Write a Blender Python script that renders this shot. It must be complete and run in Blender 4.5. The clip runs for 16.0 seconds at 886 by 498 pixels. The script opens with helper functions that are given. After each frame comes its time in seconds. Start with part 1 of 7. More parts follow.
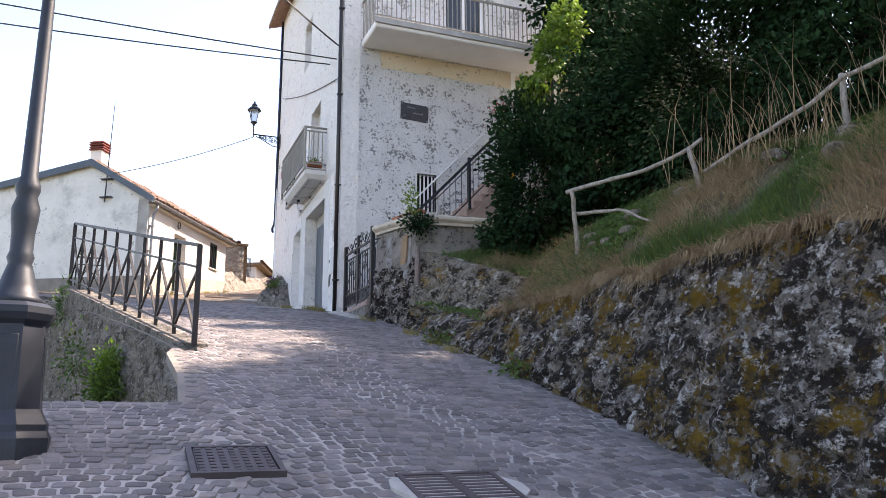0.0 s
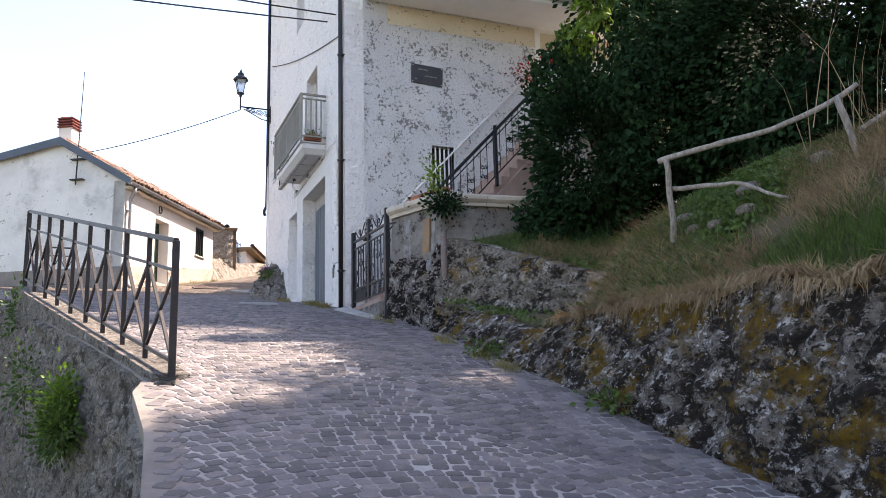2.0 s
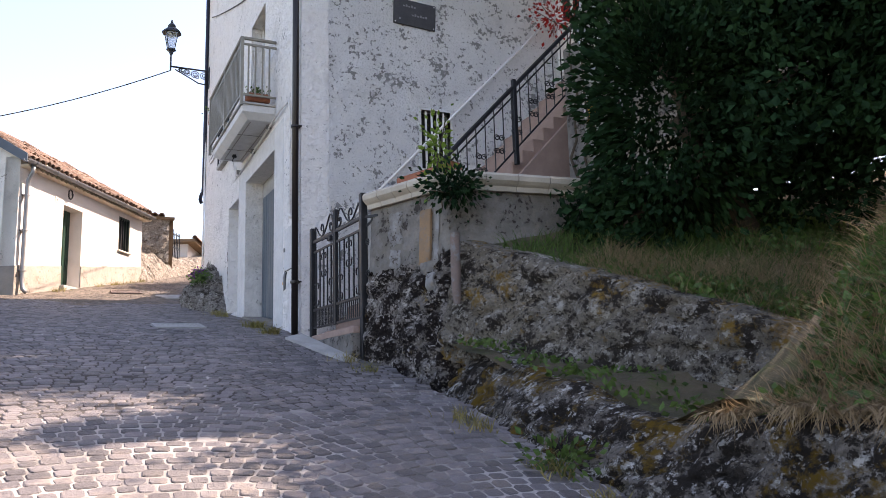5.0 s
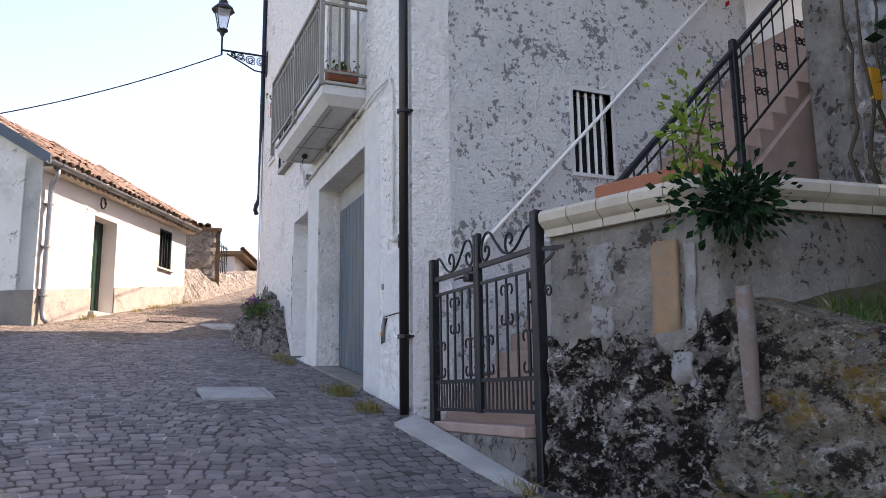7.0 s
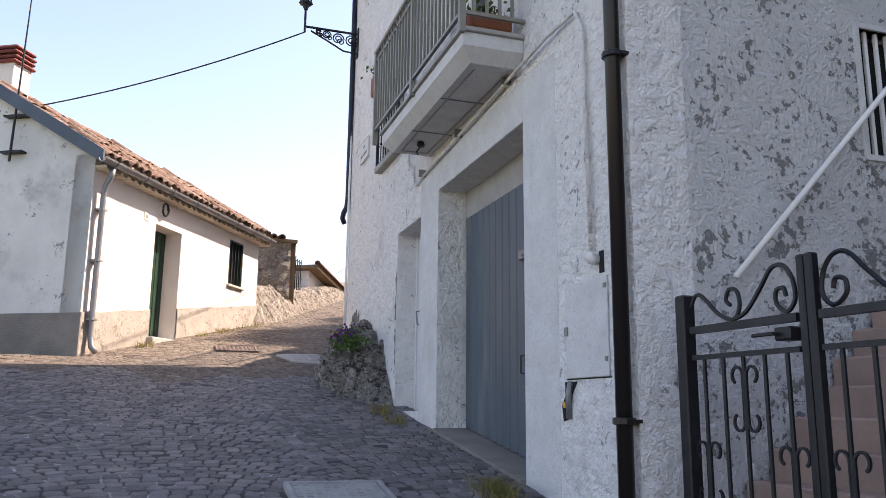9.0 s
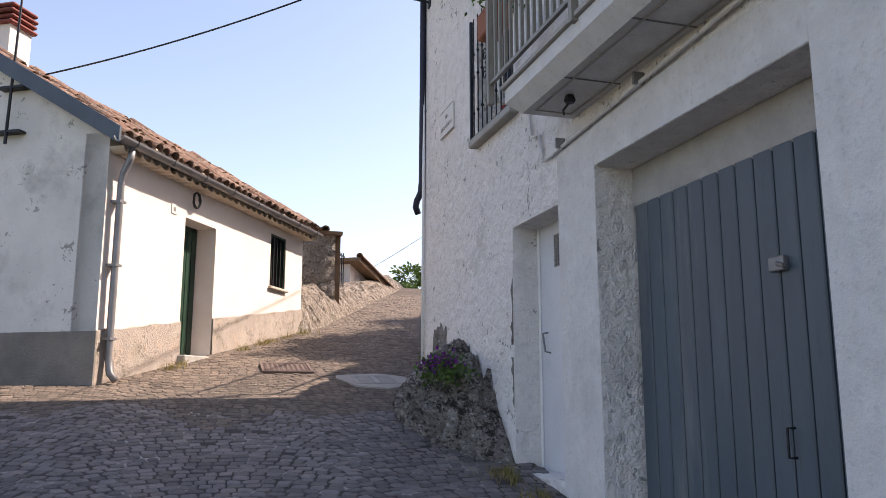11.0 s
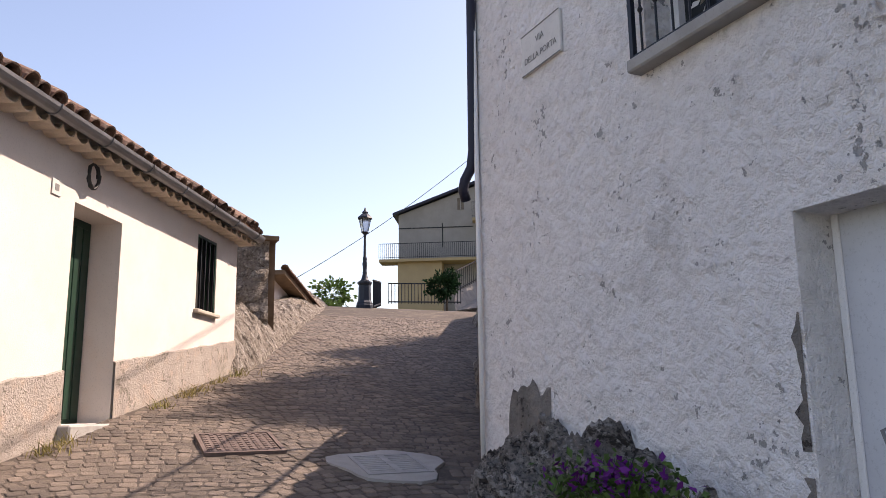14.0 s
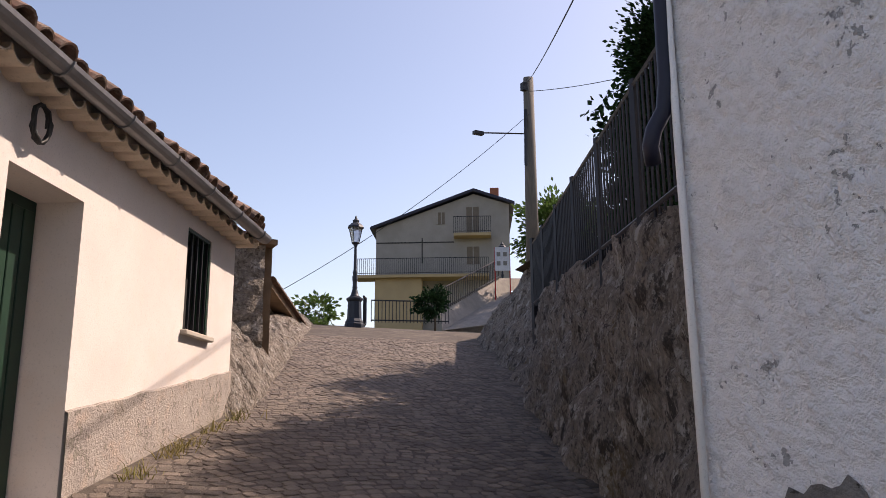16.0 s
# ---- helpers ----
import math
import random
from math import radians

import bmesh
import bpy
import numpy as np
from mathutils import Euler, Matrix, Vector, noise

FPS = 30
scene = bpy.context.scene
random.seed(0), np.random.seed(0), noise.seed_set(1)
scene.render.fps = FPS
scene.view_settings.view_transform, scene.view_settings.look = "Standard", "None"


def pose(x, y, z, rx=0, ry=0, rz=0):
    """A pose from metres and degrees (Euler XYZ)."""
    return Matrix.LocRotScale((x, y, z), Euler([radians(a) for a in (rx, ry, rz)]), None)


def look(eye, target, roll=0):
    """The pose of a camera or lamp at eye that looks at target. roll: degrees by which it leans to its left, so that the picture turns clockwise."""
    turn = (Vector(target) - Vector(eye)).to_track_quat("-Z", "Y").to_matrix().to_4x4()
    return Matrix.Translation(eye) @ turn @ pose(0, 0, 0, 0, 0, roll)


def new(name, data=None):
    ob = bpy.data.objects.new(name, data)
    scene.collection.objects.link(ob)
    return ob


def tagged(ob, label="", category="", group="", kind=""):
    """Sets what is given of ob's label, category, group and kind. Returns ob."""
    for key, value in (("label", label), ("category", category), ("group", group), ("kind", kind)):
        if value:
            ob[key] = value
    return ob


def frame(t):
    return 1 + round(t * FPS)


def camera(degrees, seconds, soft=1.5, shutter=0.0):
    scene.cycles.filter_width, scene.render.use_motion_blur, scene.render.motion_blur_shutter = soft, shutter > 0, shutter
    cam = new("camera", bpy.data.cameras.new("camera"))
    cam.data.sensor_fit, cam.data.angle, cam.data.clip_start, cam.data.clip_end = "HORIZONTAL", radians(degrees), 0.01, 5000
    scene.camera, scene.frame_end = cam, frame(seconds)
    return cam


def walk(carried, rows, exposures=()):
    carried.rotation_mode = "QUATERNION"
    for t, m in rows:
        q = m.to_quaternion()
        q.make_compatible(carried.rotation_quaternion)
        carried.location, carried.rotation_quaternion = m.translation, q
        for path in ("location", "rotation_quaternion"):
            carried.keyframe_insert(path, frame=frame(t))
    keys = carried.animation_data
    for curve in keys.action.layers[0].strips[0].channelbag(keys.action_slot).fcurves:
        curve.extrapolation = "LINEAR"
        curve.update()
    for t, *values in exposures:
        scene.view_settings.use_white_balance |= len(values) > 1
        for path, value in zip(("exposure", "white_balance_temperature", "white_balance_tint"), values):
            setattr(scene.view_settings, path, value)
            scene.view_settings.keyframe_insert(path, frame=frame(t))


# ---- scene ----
cam = camera(58.2, 16.0, soft=0.7)
PATH = [
    (0, (-0.327, -1.001, 1.306), (0.4, 0.813, 1.731), -0.3),
    (0.5, (-0.231, -0.421, 1.483), (0.44, 1.416, 1.904), -0.6),
    (1, (-0.189, 0.175, 1.62), (0.576, 1.975, 2.039), -0.9),
    (1.5, (-0.099, 0.818, 1.831), (0.592, 2.65, 2.236), -1.1),
    (2, (-0.044, 1.438, 1.957), (0.712, 3.252, 2.326), -1.5),
    (2.5, (0.028, 2.027, 2.198), (0.862, 3.807, 2.568), -2.3),
    (3, (0.185, 2.709, 2.345), (1.1, 4.439, 2.753), -3.5),
    (3.5, (0.416, 3.336, 2.49), (1.388, 5.042, 2.873), -2.8),
    (3.7, (0.599, 3.58, 2.57), (1.487, 5.333, 2.942), -3.2),
    (5.8, (1.219, 7.061, 3.383), (2.037, 8.86, 3.684), -0.1),
    (6, (1.253, 7.479, 3.54), (2.025, 9.302, 3.823), 0.4),
    (6.5, (1.174, 8.38, 3.731), (1.851, 10.225, 4.101), 0.4),
    (7, (1.378, 9.048, 3.871), (2.141, 10.862, 4.229), -0.7),
    (7.5, (1.33, 9.901, 4.039), (1.992, 11.742, 4.458), -0.4),
    (8, (1.385, 10.565, 4.22), (2.095, 12.391, 4.62), -0.4),
    (8.5, (1.46, 11.29, 4.361), (2.121, 13.131, 4.776), 0.1),
    (9, (1.517, 12.03, 4.466), (2.129, 13.893, 4.856), 0.6),
    (9.5, (1.602, 12.636, 4.631), (2.303, 14.473, 5.0), 0.2),
    (10, (1.591, 13.506, 4.827), (2.176, 15.383, 5.195), 0.4),
    (10.2, (1.502, 13.725, 4.869), (2.02, 15.623, 5.229), 1.6),
    (12.3, (1.298, 16.665, 5.404), (1.952, 18.52, 5.763), -3.2),
    (12.5, (1.308, 16.976, 5.424), (1.877, 18.855, 5.808), -2.8),
    (13, (1.174, 17.54, 5.513), (1.83, 19.393, 5.883), -1.4),
    (13.5, (1.184, 18.175, 5.629), (1.916, 20.0, 5.993), -0.2),
    (14, (1.086, 18.815, 5.714), (1.906, 20.598, 6.102), -0.8),
    (14.5, (1.052, 19.498, 5.797), (1.938, 21.247, 6.191), 0.6),
    (15, (1.133, 20.304, 5.914), (1.942, 22.084, 6.334), -0.0),
    (15.5, (1.11, 20.914, 5.975), (1.991, 22.657, 6.406), -0.1),
    (16, (1.194, 21.581, 6.086), (2.09, 23.316, 6.518), -0.4),
]
walk(cam, [(t, look(eye, target, roll)) for t, eye, target, roll in PATH],
     [(0, 2.0, 7700, 19), (3.5, 1.87, 7700, 20), (7, 1.76, 7700, 21), (8.5, 1.66, 7700, 19), (9.0, 1.52, 7700, 19), (9.5, 1.42, 7700, 19), (12.5, 0.95, 7600, 22), (14, 0.95, 7600, 23), (16, 0.55, 7600, 23)])

# ---- light ----
SUN_AZ, SUN_EL = 4.0, 47.0      # azimuth from +x towards +y, elevation, degrees
world = bpy.data.worlds.new("sky")
scene.world = world
world.use_nodes = True
_n = world.node_tree.nodes
_sky = _n.new("ShaderNodeTexSky")
_sky.sky_type = "NISHITA"
_sky.sun_disc = False
_sky.sun_elevation = radians(SUN_EL)
_sky.sun_rotation = radians(90.0 - SUN_AZ)
_sky.dust_density = 2.2
_sky.altitude = 700
world.node_tree.links.new(_sky.outputs["Color"], _n["Background"].inputs["Color"])
_n["Background"].inputs["Strength"].default_value = 0.15
sun = new("sun", bpy.data.lights.new("sun", "SUN"))
sun.data.energy, sun.data.angle, sun.data.color = 4.6, radians(0.6), (1.0, 0.93, 0.85)
_d = Vector((math.cos(radians(SUN_AZ)) * math.cos(radians(SUN_EL)), math.sin(radians(SUN_AZ)) * math.cos(radians(SUN_EL)), math.sin(radians(SUN_EL))))
sun.matrix_world = look(_d * 60, (0, 0, 0))


# ---- materials ----
def material(name, a, b, scale=6.0, rough=0.8, metal=0.0, c=None, fine=60.0, bump=0.3, dist=0.01, spot=0.0, spot_col=(0.2, 0.19, 0.18), spot_scale=3.0,
             stain=0.0, stain_col=(0.1, 0.1, 0.09), rand=0.0, island=0.0, stretch=(1, 1, 1), spec=0.4, through_light=0.0):
    """Procedural surface: two colours mixed by broad noise, fine grain, optional chipped spots and stains, bump."""
    m = bpy.data.materials.new(name)
    m.use_nodes = True
    nt = m.node_tree
    N, L = nt.nodes, nt.links
    bsdf = N["Principled BSDF"]
    bsdf.inputs["Roughness"].default_value = rough
    bsdf.inputs["Metallic"].default_value = metal
    bsdf.inputs["Specular IOR Level"].default_value = spec
    geo = N.new("ShaderNodeNewGeometry")
    mp = N.new("ShaderNodeMapping")
    mp.inputs["Scale"].default_value = stretch
    L.new(geo.outputs["Position"], mp.inputs["Vector"])
    vec = mp.outputs["Vector"]

    def nz(sc, detail=6.0, r=0.6):
        t = N.new("ShaderNodeTexNoise")
        t.inputs["Scale"].default_value, t.inputs["Detail"].default_value, t.inputs["Roughness"].default_value = sc, detail, r
        L.new(vec, t.inputs["Vector"])
        return t.outputs["Fac"]

    def ramp(src, lo, hi):
        t = N.new("ShaderNodeMapRange")
        t.inputs["From Min"].default_value, t.inputs["From Max"].default_value = lo, hi
        L.new(src, t.inputs["Value"])
        return t.outputs["Result"]

    def mix(fac, x, y):
        t = N.new("ShaderNodeMix")
        t.data_type = "RGBA"
        if isinstance(fac, float):
            t.inputs[0].default_value = fac
        else:
            L.new(fac, t.inputs[0])
        for k, v in ((6, x), (7, y)):
            if isinstance(v, tuple):
                t.inputs[k].default_value = (*v, 1)
            else:
                L.new(v, t.inputs[k])
        return t.outputs[2]

    broad, grain = nz(scale), nz(fine, 4.0, 0.7)
    col = mix(ramp(broad, 0.35, 0.65), a, b)
    if c:
        col = mix(ramp(nz(scale * 2.7), 0.52, 0.68), col, c)
    dark = tuple(v * 0.72 for v in a)
    col = mix(ramp(grain, 0.55, 0.75), col, dark)
    height = grain
    if stain:
        col = mix(ramp(nz(spot_scale * 0.35, 8.0, 0.7), 0.62 - 0.14 * stain, 0.8 - 0.1 * stain), col, stain_col)
    if spot:
        av = N.new("ShaderNodeMath")
        av.operation = "MULTIPLY_ADD"
        L.new(nz(spot_scale * 5.0, 9.0, 0.65), av.inputs[0])
        av.inputs[1].default_value = 0.7
        hv = N.new("ShaderNodeMath")
        hv.operation = "MULTIPLY"
        L.new(nz(spot_scale, 5.0, 0.55), hv.inputs[0])
        hv.inputs[1].default_value = 0.5
        L.new(hv.outputs[0], av.inputs[2])
        f = ramp(av.outputs[0], 0.71 - 0.1 * spot, 0.72 - 0.1 * spot)
        col = mix(f, col, spot_col)
        sub = N.new("ShaderNodeMath")
        sub.operation = "MULTIPLY_ADD"
        L.new(f, sub.inputs[0])
        sub.inputs[1].default_value = -0.8
        L.new(grain, sub.inputs[2])
        height = sub.outputs[0]
    if rand or island:
        src = geo.outputs["Random Per Island"]
        if rand:
            oi = N.new("ShaderNodeObjectInfo")
            src = oi.outputs["Random"]
        hsv = N.new("ShaderNodeHueSaturation")
        k = rand or island
        t = N.new("ShaderNodeMapRange")
        t.inputs["To Min"].default_value, t.inputs["To Max"].default_value = 1 - k, 1 + k
        L.new(src, t.inputs["Value"])
        L.new(t.outputs["Result"], hsv.inputs["Value"])
        L.new(col, hsv.inputs["Color"])
        col = hsv.outputs["Color"]
    L.new(col, bsdf.inputs["Base Color"])
    if bump:
        bp = N.new("ShaderNodeBump")
        bp.inputs["Strength"].default_value, bp.inputs["Distance"].default_value = bump, dist
        add = N.new("ShaderNodeMath")
        add.operation = "ADD"
        L.new(height, add.inputs[0])
        L.new(broad, add.inputs[1])
        L.new(add.outputs[0], bp.inputs["Height"])
        L.new(bp.outputs["Normal"], bsdf.inputs["Normal"])
    if through_light:
        tr = N.new("ShaderNodeBsdfTranslucent")
        L.new(col, tr.inputs["Color"])
        ms = N.new("ShaderNodeMixShader")
        ms.inputs[0].default_value = through_light
        L.new(bsdf.outputs[0], ms.inputs[1])
        L.new(tr.outputs[0], ms.inputs[2])
        L.new(ms.outputs[0], N["Material Output"].inputs["Surface"])
    return m


def stonewall(name, size, a, b, dark, pale, moss, k_dark=0.5, k_pale=0.58, k_moss=0.6, joint_w=0.07, bump=1.0, stretch=(1, 1, 1.25), dist=0.04):
    """Lichened rubble: cells of stone with their own tone, recessed joints, black and pale lichen, moss."""
    m = bpy.data.materials.new(name)
    m.use_nodes = True
    nt = m.node_tree
    N, L = nt.nodes, nt.links
    bsdf = N["Principled BSDF"]
    bsdf.inputs["Roughness"].default_value = 0.95
    bsdf.inputs["Specular IOR Level"].default_value = 0.2
    geo = N.new("ShaderNodeNewGeometry")
    mp = N.new("ShaderNodeMapping")
    mp.inputs["Scale"].default_value = stretch
    L.new(geo.outputs["Position"], mp.inputs["Vector"])

    def nz(sc, detail=9.0, r=0.68, off=0.0):
        t = N.new("ShaderNodeTexNoise")
        t.inputs["Scale"].default_value, t.inputs["Detail"].default_value, t.inputs["Roughness"].default_value = sc, detail, r
        q = N.new("ShaderNodeVectorMath")
        q.operation = "ADD"
        q.inputs[1].default_value = (off, off * 0.7, off * 1.3)
        L.new(mp.outputs["Vector"], q.inputs[0])
        L.new(q.outputs[0], t.inputs["Vector"])
        return t.outputs["Fac"]

    def ramp(src, lo, hi):
        t = N.new("ShaderNodeMapRange")
        t.inputs["From Min"].default_value, t.inputs["From Max"].default_value = lo, hi
        L.new(src, t.inputs["Value"])
        return t.outputs["Result"]

    def mix(fac, x, y):
        t = N.new("ShaderNodeMix")
        t.data_type = "RGBA"
        L.new(fac, t.inputs[0])
        for k, v in ((6, x), (7, y)):
            if isinstance(v, tuple):
                t.inputs[k].default_value = (*v, 1)
            else:
                L.new(v, t.inputs[k])
        return t.outputs[2]

    vo = N.new("ShaderNodeTexVoronoi")
    vo.inputs["Scale"].default_value = 1.0 / size
    wob = N.new("ShaderNodeVectorMath")
    wob.operation = "MULTIPLY_ADD"
    tn = N.new("ShaderNodeTexNoise")
    tn.inputs["Scale"].default_value = 3.0 / size / 2
    L.new(mp.outputs["Vector"], tn.inputs["Vector"])
    L.new(tn.outputs["Color"], wob.inputs[0])
    tn.inputs["Detail"].default_value, tn.inputs["Roughness"].default_value = 8.0, 0.65
    wob.inputs[1].default_value = (size * 1.5,) * 3
    L.new(mp.outputs["Vector"], wob.inputs[2])
    L.new(wob.outputs[0], vo.inputs["Vector"])
    cell = N.new("ShaderNodeSeparateColor")
    L.new(vo.outputs["Color"], cell.inputs[0])
    col = mix(cell.outputs[0], a, b)
    col = mix(ramp(nz(22.0, 6.0, 0.7, 3.0), 0.45, 0.62), col, tuple(v * 0.5 for v in a))
    col = mix(ramp(nz(5.5, 12.0, 0.76, 11.0), k_pale, k_pale + 0.03), col, pale)
    col = mix(ramp(nz(4.2, 12.0, 0.76, 5.0), k_dark, k_dark + 0.05), col, dark)
    col = mix(ramp(nz(14.0, 10.0, 0.7, 17.0), 0.57, 0.6), col, tuple(0.6 * v + 0.3 * w for v, w in zip(pale, a)))
    col = mix(ramp(nz(19.0, 10.0, 0.7, 27.0), 0.56, 0.6), col, tuple(v * 1.4 for v in dark))
    mm = N.new("ShaderNodeMath")
    mm.operation = "MULTIPLY_ADD"
    L.new(nz(16.0, 8.0, 0.7, 9.0), mm.inputs[0])
    mm.inputs[1].default_value = 0.5
    mh = N.new("ShaderNodeMath")
    mh.operation = "MULTIPLY_ADD"
    L.new(nz(1.9, 6.0, 0.6, 8.0), mh.inputs[0])
    mh.inputs[1].default_value, mh.inputs[2].default_value = 0.8, -0.16
    L.new(mh.outputs[0], mm.inputs[2])
    col = mix(ramp(mm.outputs[0], k_moss - 0.05, k_moss + 0.05), col, moss)
    ve = N.new("ShaderNodeTexVoronoi")
    ve.feature = "DISTANCE_TO_EDGE"
    ve.inputs["Scale"].default_value = 1.0 / size
    L.new(wob.outputs[0], ve.inputs["Vector"])
    joint = ramp(ve.outputs["Distance"], joint_w, joint_w * 0.1)
    jm = N.new("ShaderNodeMath")
    jm.operation = "MULTIPLY"
    L.new(joint, jm.inputs[0])
    L.new(ramp(nz(3.0, 6.0, 0.6, 31.0), 0.48, 0.6), jm.inputs[1])
    col = mix(jm.outputs[0], col, tuple(0.6 * v + 0.3 * w for v, w in zip(dark, b)))
    L.new(col, bsdf.inputs["Base Color"])
    h = N.new("ShaderNodeMath")
    h.operation = "MULTIPLY_ADD"
    L.new(ramp(ve.outputs["Distance"], 0.0, 0.16), h.inputs[0])
    h.inputs[1].default_value = 0.35
    L.new(nz(12.0, 8.0, 0.7, 2.0), h.inputs[2])
    bp = N.new("ShaderNodeBump")
    bp.inputs["Strength"].default_value, bp.inputs["Distance"].default_value = bump, dist
    L.new(h.outputs[0], bp.inputs["Height"])
    L.new(bp.outputs["Normal"], bsdf.inputs["Normal"])
    return m


PLASTER = material("white_plaster", (0.87, 0.845, 0.83), (0.79, 0.765, 0.75), 7.0, 0.9, fine=11, bump=0.9, dist=0.09, spot=-0.12, spot_col=(0.4, 0.39, 0.38), spot_scale=3.4, stain=0.3, stain_col=(0.56, 0.54, 0.52))
PEELED = material("peeling_plaster", (0.89, 0.88, 0.875), (0.82, 0.81, 0.81), 2.2, 0.9, fine=24, bump=1.0, dist=0.09, spot=0.55, spot_col=(0.34, 0.335, 0.33), spot_scale=3.0, stain=0.25, stain_col=(0.55, 0.54, 0.53))
WORN = material("worn_white_paint", (0.66, 0.655, 0.655), (0.57, 0.565, 0.565), 4.5, 0.8, c=(0.62, 0.6, 0.585), fine=26, bump=0.6, dist=0.02, stain=0.4, stain_col=(0.46, 0.45, 0.44))
SMOOTH = material("smooth_white_paint", (0.84, 0.83, 0.825), (0.78, 0.77, 0.765), 2.5, 0.75, fine=90, bump=0.15, dist=0.004)
CREAM = material("cream_plaster", (0.70, 0.64, 0.60), (0.64, 0.58, 0.54), 1.4, 0.9, c=(0.68, 0.60, 0.545), fine=70, bump=0.3, dist=0.006)
GABLE = material("stained_gable_plaster", (0.72, 0.70, 0.67), (0.60, 0.585, 0.56), 1.3, 0.9, fine=55, bump=0.4, dist=0.01, spot=-0.1, spot_col=(0.3, 0.29, 0.27), spot_scale=3.0, stain=0.6, stain_col=(0.38, 0.37, 0.35))
PLINTH = material("rough_cement_plinth", (0.27, 0.245, 0.22), (0.2, 0.18, 0.165), 3.0, 0.95, fine=45, bump=0.9, dist=0.02, stain=0.5, stain_col=(0.24, 0.21, 0.19))
BEIGE = material("beige_render", (0.66, 0.57, 0.44), (0.60, 0.51, 0.39), 1.2, 0.9, fine=60, bump=0.3, dist=0.01, spot=0.3, spot_col=(0.3, 0.25, 0.2), spot_scale=2.5)
SETT = material("grey_stone_setts", (0.165, 0.147, 0.147), (0.105, 0.095, 0.1), 2.0, 0.62, c=(0.19, 0.16, 0.145), fine=45, bump=1.0, dist=0.014, island=0.38)
SETT_ONE = material("grey_stone_sett", (0.165, 0.147, 0.147), (0.105, 0.095, 0.1), 2.0, 0.62, c=(0.19, 0.16, 0.145), fine=45, bump=1.0, dist=0.014, rand=0.38)
SETT_DUSTY = material("dusty_brown_setts", (0.15, 0.118, 0.095), (0.105, 0.084, 0.07), 2.0, 0.8, c=(0.18, 0.14, 0.11), fine=45, bump=1.0, dist=0.014, island=0.3)
JOINT = material("sandy_joint_mortar", (0.44, 0.41, 0.39), (0.1, 0.09, 0.085), 0.8, 0.95, c=(0.4, 0.37, 0.35), fine=22, bump=0.8, dist=0.012)
JOINTWORN = material("washed_out_joints", (0.05, 0.043, 0.04), (0.07, 0.06, 0.055), 1.1, 0.95, c=(0.44, 0.41, 0.39), fine=22, bump=0.8, dist=0.012)
JOINTEARTH = material("earthy_joints", (0.06, 0.048, 0.04), (0.09, 0.072, 0.058), 1.1, 0.95, c=(0.14, 0.115, 0.09), fine=22, bump=0.8, dist=0.012)
RUBBLE = stonewall("lichen_rubble", 0.22, (0.25, 0.22, 0.195), (0.165, 0.143, 0.125), (0.022, 0.017, 0.014), (0.56, 0.54, 0.52), (0.15, 0.088, 0.01), 0.47, 0.55, 0.556, 0.05, dist=0.07)
DARKSTONE = stonewall("blackened_terrace_wall", 0.24, (0.30, 0.27, 0.25), (0.2, 0.175, 0.16), (0.014, 0.009, 0.008), (0.52, 0.48, 0.45), (0.24, 0.16, 0.05), 0.46, 0.56, 0.66, 0.045, dist=0.06)
WINGSTONE = stonewall("patched_old_render", 0.5, (0.235, 0.205, 0.17), (0.16, 0.14, 0.118), (0.028, 0.022, 0.018), (0.37, 0.345, 0.31), (0.2, 0.118, 0.025), 0.505, 0.55, 0.6, 0.004, dist=0.06)
LIMESTONE = stonewall("pale_grey_limestone", 0.34, (0.40, 0.365, 0.335), (0.27, 0.24, 0.22), (0.055, 0.046, 0.04), (0.58, 0.55, 0.52), (0.16, 0.11, 0.06), 0.53, 0.56, 0.64, 0.03, stretch=(1.2, 0.7, 1.4), dist=0.09)
STAINED = material("stained_cement_render", (0.24, 0.225, 0.21), (0.13, 0.12, 0.11), 3.5, 0.95, c=(0.25, 0.225, 0.2), fine=18, bump=1.0, dist=0.04, spot=0.3, spot_col=(0.06, 0.05, 0.045), spot_scale=3.5, stain=0.9, stain_col=(0.15, 0.13, 0.11))
GREYSTONE = stonewall("grey_masonry", 0.24, (0.25, 0.23, 0.205), (0.16, 0.15, 0.135), (0.06, 0.055, 0.05), (0.34, 0.32, 0.3), (0.1, 0.1, 0.04), 0.53, 0.58, 0.66, dist=0.05)
ROCK = stonewall("weathered_limestone", 0.4, (0.36, 0.31, 0.265), (0.25, 0.21, 0.175), (0.075, 0.062, 0.052), (0.44, 0.41, 0.37), (0.17, 0.12, 0.06), 0.54, 0.55, 0.66, 0.018, stretch=(1.3, 1.3, 0.6), dist=0.09)
EARTH = material("dry_earth", (0.15, 0.11, 0.07), (0.05, 0.05, 0.025), 2.0, 1.0, c=(0.09, 0.095, 0.035), fine=35, bump=0.9, dist=0.04)
HILL = material("hillside", (0.09, 0.1, 0.045), (0.15, 0.13, 0.07), 0.3, 1.0, fine=8, bump=0.5, dist=0.1)
IRON = material("black_iron", (0.012, 0.013, 0.017), (0.022, 0.022, 0.026), 9, 0.45, 0.3, fine=90, bump=0.12, dist=0.002)
RAILIRON = material("weathered_dark_rail", (0.02, 0.016, 0.017), (0.034, 0.026, 0.026), 8, 0.5, 0.3, fine=90, bump=0.2, dist=0.002)
GREYRAIL = material("taupe_painted_rail", (0.27, 0.25, 0.215), (0.22, 0.205, 0.175), 6, 0.5, 0.2, fine=90, bump=0.1, dist=0.002)
